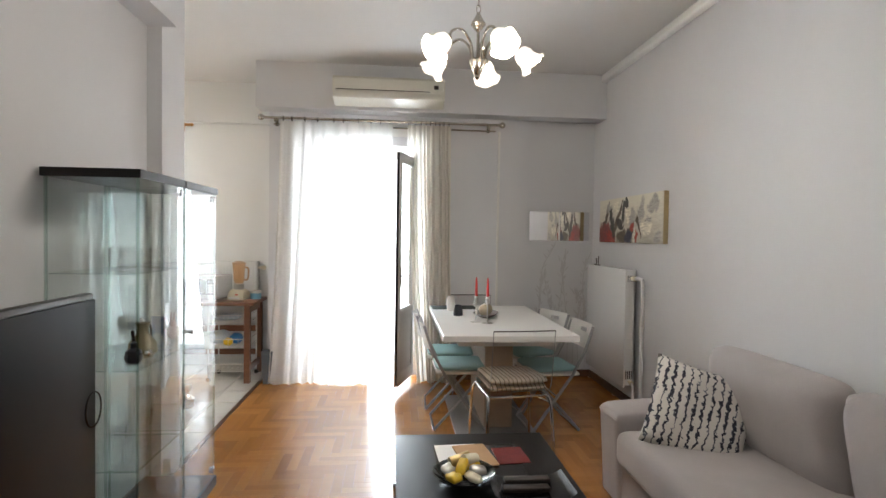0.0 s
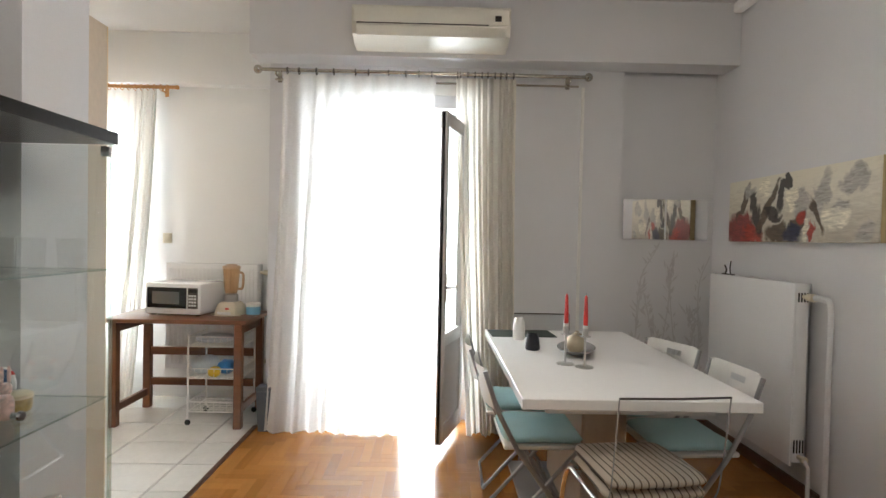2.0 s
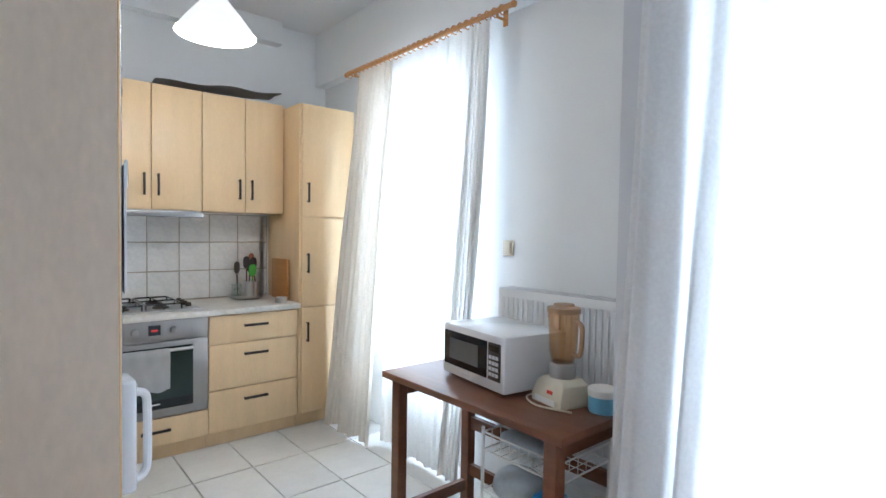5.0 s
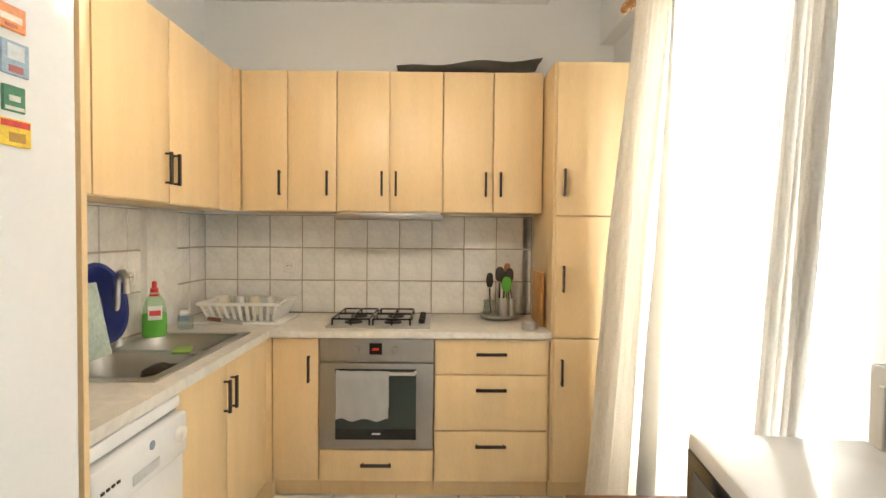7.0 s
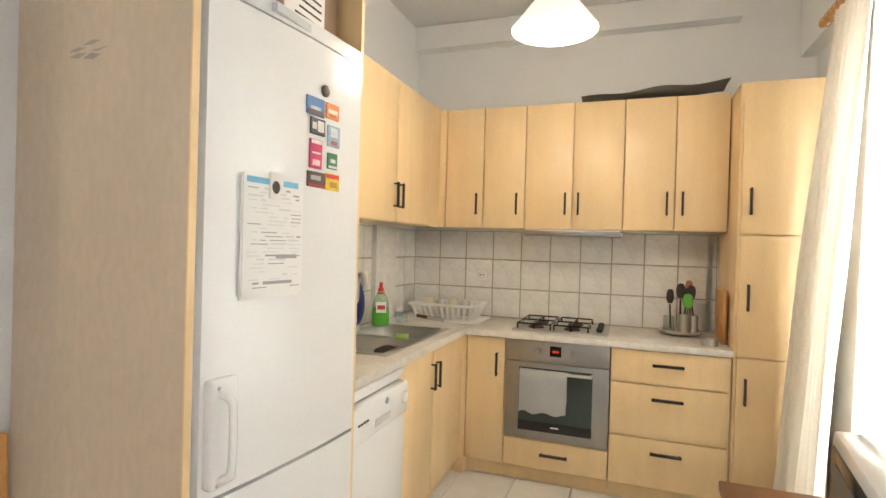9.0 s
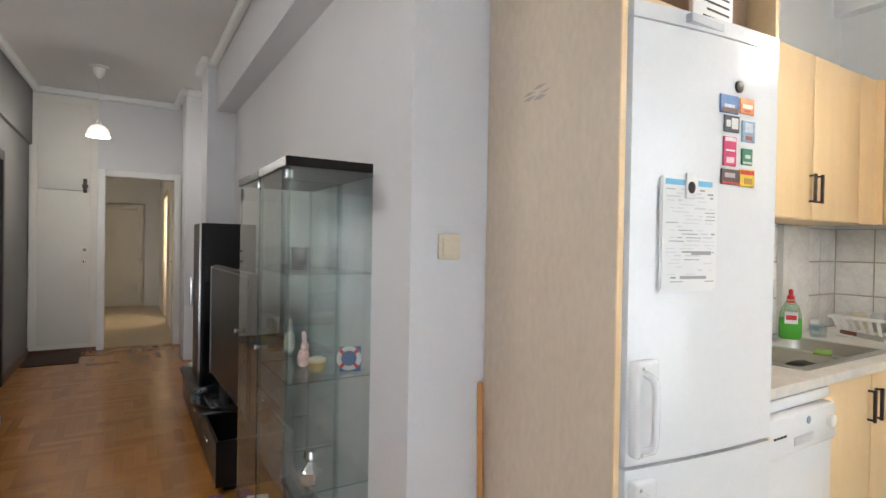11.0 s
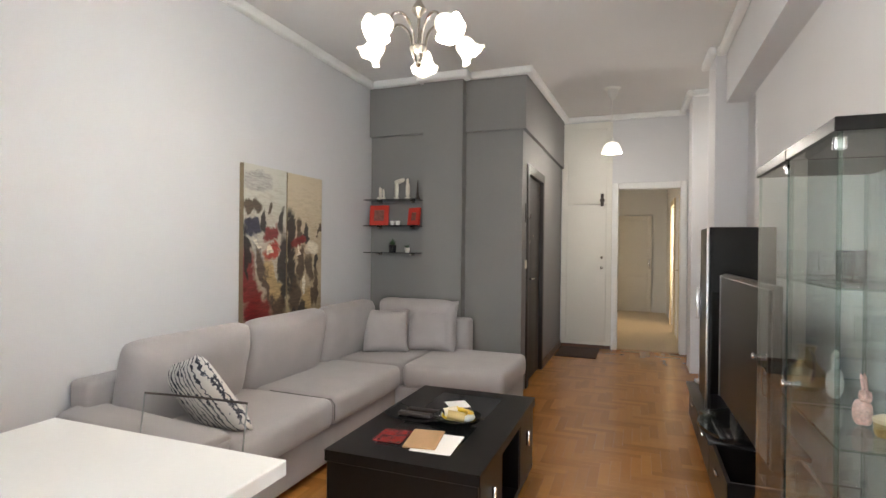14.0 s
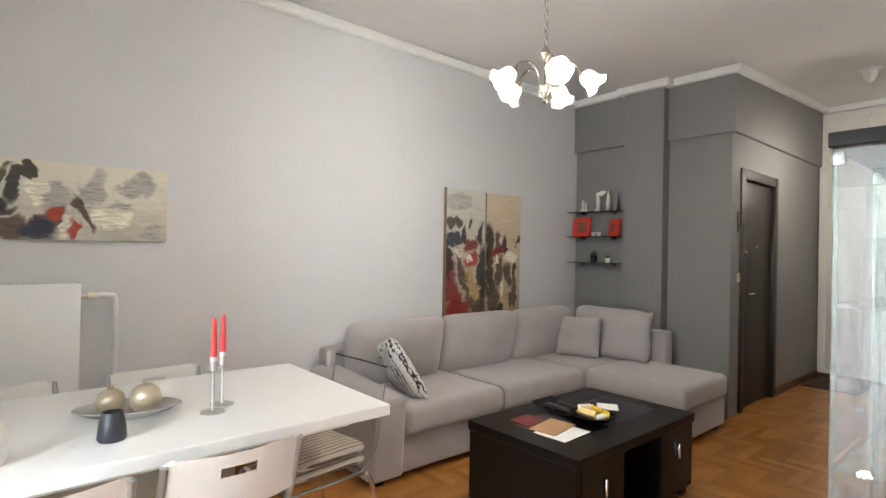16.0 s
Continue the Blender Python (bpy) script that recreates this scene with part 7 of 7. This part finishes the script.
for pr, z0, z1 in ((upper, 0.84, 1.09), (lower, 0.50, 0.78)):
    grip = part("handle", boxes((-1.84, -1.755, 3.945, 3.978, z0, z1), bevel=0.01, seg=3), ENAMEL, pr, "white plastic handle on a plate")
    bm = tube(bmesh.new(), arc([(-1.775, 3.97, z0 + 0.02), (-1.785, 3.995, z0 + 0.03), (-1.79, 4.003, z0 + 0.06), (-1.79, 4.003, z1 - 0.07), (-1.785, 3.995, z1 - 0.04), (-1.775, 3.97, z1 - 0.03)]), 0.0095, 10)
    part("grip_bar", bm, ENAMEL, grip)
    for z in (z0 + 0.012, z1 - 0.018):
        part("screw", lathe(bmesh.new(), [(0.005, 0), (0.004, 0.003)], m=pose(-1.772, 3.978, z, -90, 0, 0), seg=10), STEEL, grip)


def magnet(label, x0, z1, x1, z0, color, kind="fridge_magnet"):
    xc = (x0 + x1) / 2
    u = (xc - FX0) / (FX1 - FX0)
    y = 4.012 - 0.066 * u + 0.012 * (1 - (2 * u - 1) ** 2) - 0.001
    t = thing(kind, label, "magnet", (xc, y, 0), -6.6, "magnets on the fridge")
    part("plate", boxes((x1 - xc, x0 - xc, 0, 0.006, z0, z1), bevel=0.0015, seg=1), material(label, color, 0.4, vary=0.25, scale=60, grain=150), t)
    return t


for lab, x0, z1, x1, z0, col, marks in (
        ("blue landscape fridge magnet", -2.052, 1.812, -2.127, 1.761, (0.08, 0.20, 0.45), ((0.04, 0.96, 0.04, 0.30, (0.10, 0.07, 0.06)), (0.25, 0.8, 0.30, 0.48, (0.45, 0.5, 0.6)))),
        ("bright orange picture fridge magnet", -2.136, 1.812, -2.196, 1.767, (0.75, 0.25, 0.07), ((0.15, 0.85, 0.35, 0.60, (0.85, 0.75, 0.62)), (0.3, 0.7, 0.12, 0.25, (0.5, 0.12, 0.04)))),
        ("black and white fridge magnet", -2.070, 1.756, -2.132, 1.709, (0.06, 0.06, 0.07), ((0.12, 0.55, 0.2, 0.85, (0.75, 0.75, 0.72)), (0.62, 0.9, 0.3, 0.7, (0.6, 0.6, 0.58)), (0.2, 0.45, 0.4, 0.6, (0.08, 0.08, 0.08)))),
        ("pale blue cow-bell fridge magnet", -2.146, 1.749, -2.202, 1.688, (0.28, 0.40, 0.52), ((0.2, 0.8, 0.45, 0.9, (0.6, 0.66, 0.7)), (0.25, 0.75, 0.08, 0.28, (0.35, 0.10, 0.10)))),
        ("pink menu fridge magnet", -2.069, 1.696, -2.121, 1.614, (0.62, 0.04, 0.14), ((0.08, 0.92, 0.84, 0.97, (0.8, 0.72, 0.72)), (0.2, 0.8, 0.1, 0.3, (0.78, 0.6, 0.62)), (0.15, 0.85, 0.5, 0.56, (0.85, 0.8, 0.8)))),
        ("dark green printed fridge magnet", -2.148, 1.669, -2.193, 1.622, (0.03, 0.20, 0.10), ((0.08, 0.92, 0.06, 0.2, (0.6, 0.62, 0.55)), (0.25, 0.75, 0.4, 0.62, (0.6, 0.66, 0.6)))),
        ("dark red and grey fridge magnet", -2.062, 1.605, -2.139, 1.562, (0.10, 0.05, 0.05), ((0.04, 0.96, 0.03, 0.16, (0.55, 0.04, 0.03)), (0.3, 0.85, 0.45, 0.75, (0.45, 0.42, 0.40)))),
        ("yellow and red fridge magnet", -2.139, 1.609, -2.204, 1.560, (0.80, 0.55, 0.03), ((0.06, 0.94, 0.70, 0.94, (0.60, 0.03, 0.02)), (0.2, 0.7, 0.15, 0.5, (0.45, 0.25, 0.03))))):
    t, w = magnet(lab, x0, z1, x1, z0, col), (x0 - x1) / 2
    h = z1 - z0
    for u0, u1, v0, v1, c in marks:
        part("print", boxes((-w + 2 * w * u0, -w + 2 * w * u1, 0.006, 0.0068, z0 + h * v0, z0 + h * v1)), material(lab + " print", c, 0.5, vary=0.2, scale=80), t)
t = thing("fridge_magnet", "single small round dark fridge magnet", "magnet", group="magnets on the fridge")
part("disc", lathe(bmesh.new(), [(0.017, 0), (0.017, 0.006), (0.012, 0.009)], m=pose(-2.131, 4.000, 1.841, -90, 0, 0)), HANDLE, t)
pp = thing("utility_bill", "white printed bill held on the fridge door", "paper")
part("sheet", boxes((-2.036, -1.79, 3.9985, 4.001, 1.27, 1.567)), PAPER, pp)
part("sheet", boxes((-2.028, -1.784, 3.9955, 3.998, 1.262, 1.56)), PAPER, pp)
SKYB = material("pale blue print", (0.20, 0.50, 0.72), 0.7)
INK = material("grey print ink", (0.64, 0.65, 0.67), 0.8)
CODE = material("dark print ink", (0.36, 0.36, 0.38), 0.8)
part("header_band", boxes((-1.90, -1.80, 4.001, 4.0016, 1.545, 1.56)), SKYB, pp)
part("header_band", boxes((-2.01, -1.945, 4.001, 4.0016, 1.545, 1.56)), SKYB, pp)
rnd = random.Random(4)
for k in range(26):
    z, a = 1.532 - 0.0098 * k, -2.026 + rnd.choice((0, 0, 0.01, 0.07))
    while a < -1.83:
        w = rnd.uniform(0.015, 0.075)
        if rnd.random() < 0.72:
            part("text_line", boxes((a, min(-1.805, a + w), 4.001, 4.0014, z, z + rnd.choice((0.0022, 0.0022, 0.0045)))), INK if rnd.random() < 0.8 else CODE, pp)
        a += w + rnd.uniform(0.006, 0.03)
part("bar_code", boxes((-2.01, -1.92, 4.001, 4.0016, 1.36, 1.37)), CODE, pp)
part("bar_code", boxes((-1.99, -1.87, 4.001, 4.0016, 1.295, 1.303)), CODE, pp)
part("clip_magnet", boxes((-1.93, -1.885, 4.001, 4.007, 1.51, 1.578), bevel=0.003), PLASTIC, pp, "white printed clip magnet")
part("clip_mark", lathe(bmesh.new(), [(0.016, 0), (0.016, 0.001)], m=pose(-1.907, 4.007, 1.54, -90, 0, 0)), HANDLE, pp)
pp.matrix_world = Matrix.Translation((-1.941, 3.9795, 0)) @ pose(0, 0, 0, 0, 0, -6.6) @ Matrix.Diagonal((0.837, 1, 1, 1)) @ Matrix.Translation((1.91, -3.9955, 0.003))
bro = thing("broom", "broom with a wooden handle standing in the corner", "broom")
part("stick", tube(bmesh.new(), [(-1.694, 3.40, 0.0), (-1.69, 3.385, 0.90)], 0.011, 10), PINE, bro)
part("tip", lathe(bmesh.new(), [(0.011, 0), (0.008, 0.01), (0.001, 0.013)], at=(-1.69, 3.385, 0.90)), PINE, bro)

# kitchen window side
rod_with_rings("curtain_rod", "varnished pine curtain rod with wooden rings", 5.70, 2.55, -3.87, -2.27, 0.014, PINE, [-3.84 + 0.052 * k for k in range(30)], 5.77, PINE, 0.018)
drape("curtain", "cream curtain gathered at the tall cabinet", -3.72, -3.28, 5.70, 0.02, 2.53, 8, 0.038, -3.95, -3.33, 4, 0.02, KITCHEN_DENSE, 0.14)
drape("curtain", "cream sheer curtain hanging before the kitchen balcony door", -3.30, -2.55, 5.71, 0.02, 2.53, 9, 0.02, -3.34, -2.70, 5, 0.01, SHEER)
drape("curtain", "cream curtain gathered beside the kitchen door", -2.55, -2.42, 5.70, 0.02, 2.53, 4, 0.022, -2.74, -2.58, 6, 0.01, SHEER)
kd = thing("door_6", "white frame of the kitchen balcony door", "door frame")
kd["kind"] = "structure"
part("jamb", boxes((-3.53, -3.49, 5.90, 5.96, 0, 2.36)), PLASTIC, kd)
part("jamb", boxes((-2.72, -2.68, 5.90, 5.96, 0, 2.36)), PLASTIC, kd)
part("head", boxes((-3.49, -2.72, 5.90, 5.96, 2.30, 2.36)), PLASTIC, kd)
part("lower_panel", boxes((-3.49, -2.72, 5.915, 5.945, 0.0, 0.48), bevel=0.003, seg=1), PLASTIC, kd, "white lower door panel")

dk = thing("side_table", "brown-stained wooden side table against the kitchen wall", "table")
part("tabletop", boxes((-2.47, -1.46, 5.09, 5.62, 0.745, 0.775), bevel=0.004), WALNUT, dk)
for x in (-2.43, -1.555):
    for y in (5.12, 5.555):
        part("leg", boxes((x, x + 0.055, y, y + 0.05, 0, 0.745), bevel=0.003, seg=1), WALNUT, dk)
    part("side_rail", boxes((x + 0.014, x + 0.04, 5.17, 5.555, 0.67, 0.745)), WALNUT, dk)
    part("side_rail", boxes((x + 0.014, x + 0.04, 5.17, 5.555, 0.10, 0.155)), WALNUT, dk)
part("back_rail", boxes((-2.375, -1.555, 5.57, 5.595, 0.42, 0.48)), WALNUT, dk)
part("back_rail", boxes((-2.375, -1.555, 5.57, 5.595, 0.18, 0.235)), WALNUT, dk)

mw = thing("microwave", "white microwave oven with a dark window", "microwave", (-2.269, 5.289, 0.787), -7.6)
part("casing", boxes((0, 0.434, 0, 0.335, 0.0, 0.225), bevel=0.010), ENAMEL, mw)
part("window", boxes((0.018, 0.325, -0.005, 0.002, 0.045, 0.195), bevel=0.003), BLACK, mw, "dark glossy door window")
part("mesh_screen", boxes((0.06, 0.27, -0.0062, -0.0048, 0.075, 0.165)), material("grey mesh", (0.10, 0.105, 0.11), 0.4), mw)
part("control_panel", boxes((0.335, 0.412, -0.005, 0.002, 0.045, 0.195), bevel=0.003), DARKFRAME, mw)
part("display", boxes((0.343, 0.404, -0.0065, -0.004, 0.162, 0.185)), BLACK, mw)
for j in range(4):
    for k in range(3):
        part("button", boxes((0.344 + 0.021 * k, 0.360 + 0.021 * k, -0.0068, -0.005, 0.062 + 0.023 * j, 0.076 + 0.023 * j)), INK, mw)
part("brand_mark", boxes((0.15, 0.21, -0.002, 0.0, 0.016, 0.024)), INK, mw)
for x in (0.04, 0.39):
    for y in (0.04, 0.29):
        part("foot", boxes((x - 0.012, x + 0.012, y - 0.012, y + 0.012, -0.012, 0.0)), BLACK, mw)

bd = thing("blender", "old cream kitchen blender with a brown jug", "blender", (-1.68, 5.385, 0.775), -12)
bm = bmesh.new()
skin(bm, [ring(bm, Matrix(), [(-a, -b, z), (a, -b, z), (a, b, z), (-a, b, z)]) for a, b, z in ((0.085, 0.08, 0), (0.085, 0.08, 0.03), (0.075, 0.062, 0.08), (0.052, 0.05, 0.10))])
bmesh.ops.bevel(bm, geom=list(bm.edges), offset=0.006, segments=2, profile=0.5, affect="EDGES")
part("base", bm, CREAM, bd)
part("front_plate", boxes((-0.06, 0.05, -0.0825, -0.080, 0.008, 0.028)), PLASTIC, bd)
part("switch", boxes((0.0, 0.03, -0.075, -0.066, 0.045, 0.058)), REDP, bd, "red switch")
part("collar", lathe(bmesh.new(), [(0.05, 0.10), (0.05, 0.15), (0.045, 0.155)]), STEEL, bd)
SMOKEBR = glass("brown smoked plastic", (0.94, 0.83, 0.70))
part("jug", lathe(bmesh.new(), [(0.042, 0.155), (0.052, 0.20), (0.062, 0.345), (0.058, 0.345), (0.048, 0.20), (0.040, 0.165)], seg=18), SMOKEBR, bd, "brown translucent jug")
part("lid", lathe(bmesh.new(), [(0.064, 0.345), (0.064, 0.365), (0.04, 0.37), (0.038, 0.378), (0.001, 0.378)]), material("tan plastic", (0.42, 0.27, 0.16), 0.4), bd)
part("jug_handle", tube(bmesh.new(), arc([(0.06, 0, 0.32), (0.095, 0, 0.31), (0.10, 0, 0.26), (0.09, 0, 0.20), (0.052, 0, 0.195)]), 0.009), material("tan plastic grip", (0.42, 0.27, 0.16), 0.4), bd)
part("cord", tube(bmesh.new(), arc([(-0.08, 0.03, 0.01), (-0.12, -0.02, 0.006), (-0.10, -0.09, 0.006), (0.0, -0.12, 0.006), (0.12, -0.06, 0.006)]), 0.004), CREAM, bd)
tub = thing("storage_tub", "round white plastic tub with a pale blue band", "tub", (-1.525, 5.42, 0.775))
part("body", lathe(bmesh.new(), [(0.048, 0), (0.052, 0.005), (0.052, 0.06)], seg=28), material("pale blue plastic", (0.20, 0.46, 0.66), 0.4), tub)
part("lid", lathe(bmesh.new(), [(0.054, 0.06), (0.055, 0.083), (0.05, 0.087), (0.001, 0.087)], seg=28), PLASTIC, tub)

tro = thing("wire_trolley", "white wire trolley with bags under the side table", "trolley", (-1.905, 5.19, 0))
TW, TD = 0.37, 0.30
for x in (0, TW):
    for y in (0, TD):
        part("post", tube(bmesh.new(), [(x, y, 0.05), (x, y, 0.66)], 0.007), PLASTIC, tro)
        part("castor", lathe(bmesh.new(), [(0.018, -0.007), (0.022, 0), (0.018, 0.007)], m=pose(x, y, 0.022, 90, 0, 0), seg=12), BLACK, tro)
        part("castor_stem", tube(bmesh.new(), [(x, y, 0.022), (x, y, 0.06)], 0.005), CHROME, tro)
for z in (0.10, 0.34, 0.57):
    loop = [(0, 0), (TW, 0), (TW, TD), (0, TD), (0, 0)]
    basket = part("basket", tube(bmesh.new(), [(x, y, z) for x, y in loop], 0.004, 6, False), PLASTIC, tro, "white wire basket")
    part("rim", tube(bmesh.new(), [(x, y, z + 0.07) for x, y in loop], 0.004, 6, False), PLASTIC, basket)
    for k in range(9):
        x = TW * k / 8
        part("wire", tube(bmesh.new(), [(x, 0, z + 0.07), (x, 0, z), (x, TD, z), (x, TD, z + 0.07)], 0.002, 5), PLASTIC, basket)
    for k in range(1, 6):
        y = TD * k / 6
        part("wire", tube(bmesh.new(), [(0, y, z + 0.07), (0, y, z), (TW, y, z), (TW, y, z + 0.07)], 0.002, 5), PLASTIC, basket)
BAGB, BAGW = material("blue plastic bag", (0.05, 0.25, 0.60), 0.35, vary=0.2), material("milky plastic bag", (0.55, 0.60, 0.64), 0.35, vary=0.1)
solid("plastic_bag", pillow(bmesh.new(), 0.20, 0.18, 0.13, 2.6, 0.2, 24, 12, pose(0, 0, 0.065), 31), BAGW, "milky plastic bag in the trolley basket", "bag", (-1.84, 5.33, 0.345), 20, smooth=180)
solid("plastic_bag", pillow(bmesh.new(), 0.12, 0.16, 0.10, 2.6, 0.2, 24, 12, pose(0, 0, 0.05), 33), BAGB, "bright blue plastic bag in the trolley basket", "bag", (-1.685, 5.33, 0.345), 0, smooth=180)
solid("plastic_bag", pillow(bmesh.new(), 0.09, 0.10, 0.07, 2.6, 0.2, 20, 10, pose(0, 0, 0.035), 35), YEL, "yellow packet in the trolley basket", "packet", (-1.735, 5.235, 0.345), 10, smooth=180)
solid("plastic_bag", pillow(bmesh.new(), 0.26, 0.22, 0.06, 3, 0.3, 24, 10, pose(0, 0, 0.03), 37), BAGW, "flat grey bags in the upper basket", "bag", (-1.77, 5.34, 0.576), 0, smooth=180)
bn = thing("waste_bin", "small slate-grey plastic bin in the wall corner", "bin", (-1.325, 5.135, 0))
bm = bmesh.new()
skin(bm, [ring(bm, Matrix(), [(-a, -b, z), (a, -b, z), (a, b, z), (-a, b, z)]) for a, b, z in ((0.045, 0.04, 0), (0.058, 0.05, 0.28))])
part("bucket", bm, material("slate plastic", (0.10, 0.115, 0.14), 0.45), bn)
part("lid", boxes((-0.062, 0.062, -0.054, 0.054, 0.28, 0.315), bevel=0.01), material("slate plastic lid", (0.12, 0.135, 0.16), 0.45), bn)

# ---- floor pieces ----
kt = tile_mesh("tile", 0.458, 0.330, 0.009, TILE, 0.003)
for i in range(-2, 6):
    for j in range(-4, 5):
        x, y = -3.99 + 0.4655 * (i + 0.5), 4.555 + 0.3345 * (j + 0.5)
        x0, x1, y0, y1 = max(x - 0.229, -4.52), min(x + 0.229, -1.437), max(y - 0.165, 3.29), min(y + 0.165, 5.86)
        if x1 - x0 < 0.02 or y1 - y0 < 0.02:
            continue
        whole = x1 - x0 > 0.457 and y1 - y0 > 0.329
        ob = new("tile", kt if whole else tile_mesh("tile", x1 - x0, y1 - y0, 0.009, TILE, 0.003))
        ob.parent = floor_kitchen
        ob.matrix_world = pose((x0 + x1) / 2, (y0 + y1) / 2, -0.0085)

# herringbone blocks: one mesh laid lengthwise and crosswise
LB, WB = 0.30, 0.06
plank = tile_mesh("plank", LB - 0.0004, WB - 0.0004, 0.012, PARQUET, 0.0004)
cells = []
for i in range(-75, 76):
    for j in range(-20, 21):
        # lattice of the herringbone in its own turned frame
        for turn in (0, 1):
            u, v = i * WB + j * LB, i * WB - j * LB
            cu, cv = (u + LB / 2, v + WB / 2) if not turn else (u + WB / 2, v + WB + LB / 2)
            cells.append((cu + 0.25, cv + 1.2, 90 * turn))
seen_ = set()
near, rest = [], []
for x, y, a in cells:
    key = (round(x, 3), round(y, 3))
    if key in seen_ or not (-1.6 < x < 2.0 and -3.0 < y < 5.6) or (x > 0.5 and y < -0.45):
        continue
    seen_.add(key)
    inside = -1.28 < x < 1.75 and -2.74 < y < 5.04
    (near if inside and -1.1 < x < 0.15 and 0.2 < y < 5.0 else rest).append((x, y, a, inside))
near.sort(key=lambda q: abs(q[0] + 0.4) + 0.3 * abs(q[1] - 3.0))
rest += near[300:]
for x, y, a, _ in near[:300]:
    ob = new("plank", plank)
    ob.parent = floor
    ob.matrix_world = pose(x, y, -0.012, 0, 0, a)
verts, faces = [], []
for x, y, a, inside in rest:
    m = pose(x, y, -0.012, 0, 0, a)
    k = len(verts)
    hx, hy = LB / 2 - 0.0002, WB / 2 - 0.0002
    poly = [(hx * p, hy * q) for p, q in ((-1, -1), (1, -1), (1, 1), (-1, 1))]
    pts = [m @ Vector((p, q, 0.012)) for p, q in poly]
    pts = [Vector((min(max(p.x, -1.405), 1.90), min(max(p.y, -2.88), 5.34), p.z)) for p in pts]
    low_ = [Vector((p.x, p.y, -0.012)) for p in pts]
    verts += [tuple(p) for p in pts + low_]
    faces.append((k, k + 1, k + 2, k + 3))
    faces += [(k + q, k + 4 + q, k + 4 + (q + 1) % 4, k + (q + 1) % 4) for q in range(4)]
me = bpy.data.meshes.new("planks")
me.from_pydata(verts, [], faces)
me.materials.append(PARQUET)
ob = new("planks", me)
ob.parent = floor
tagged(ob, "herringbone oak blocks", kind="stuff")
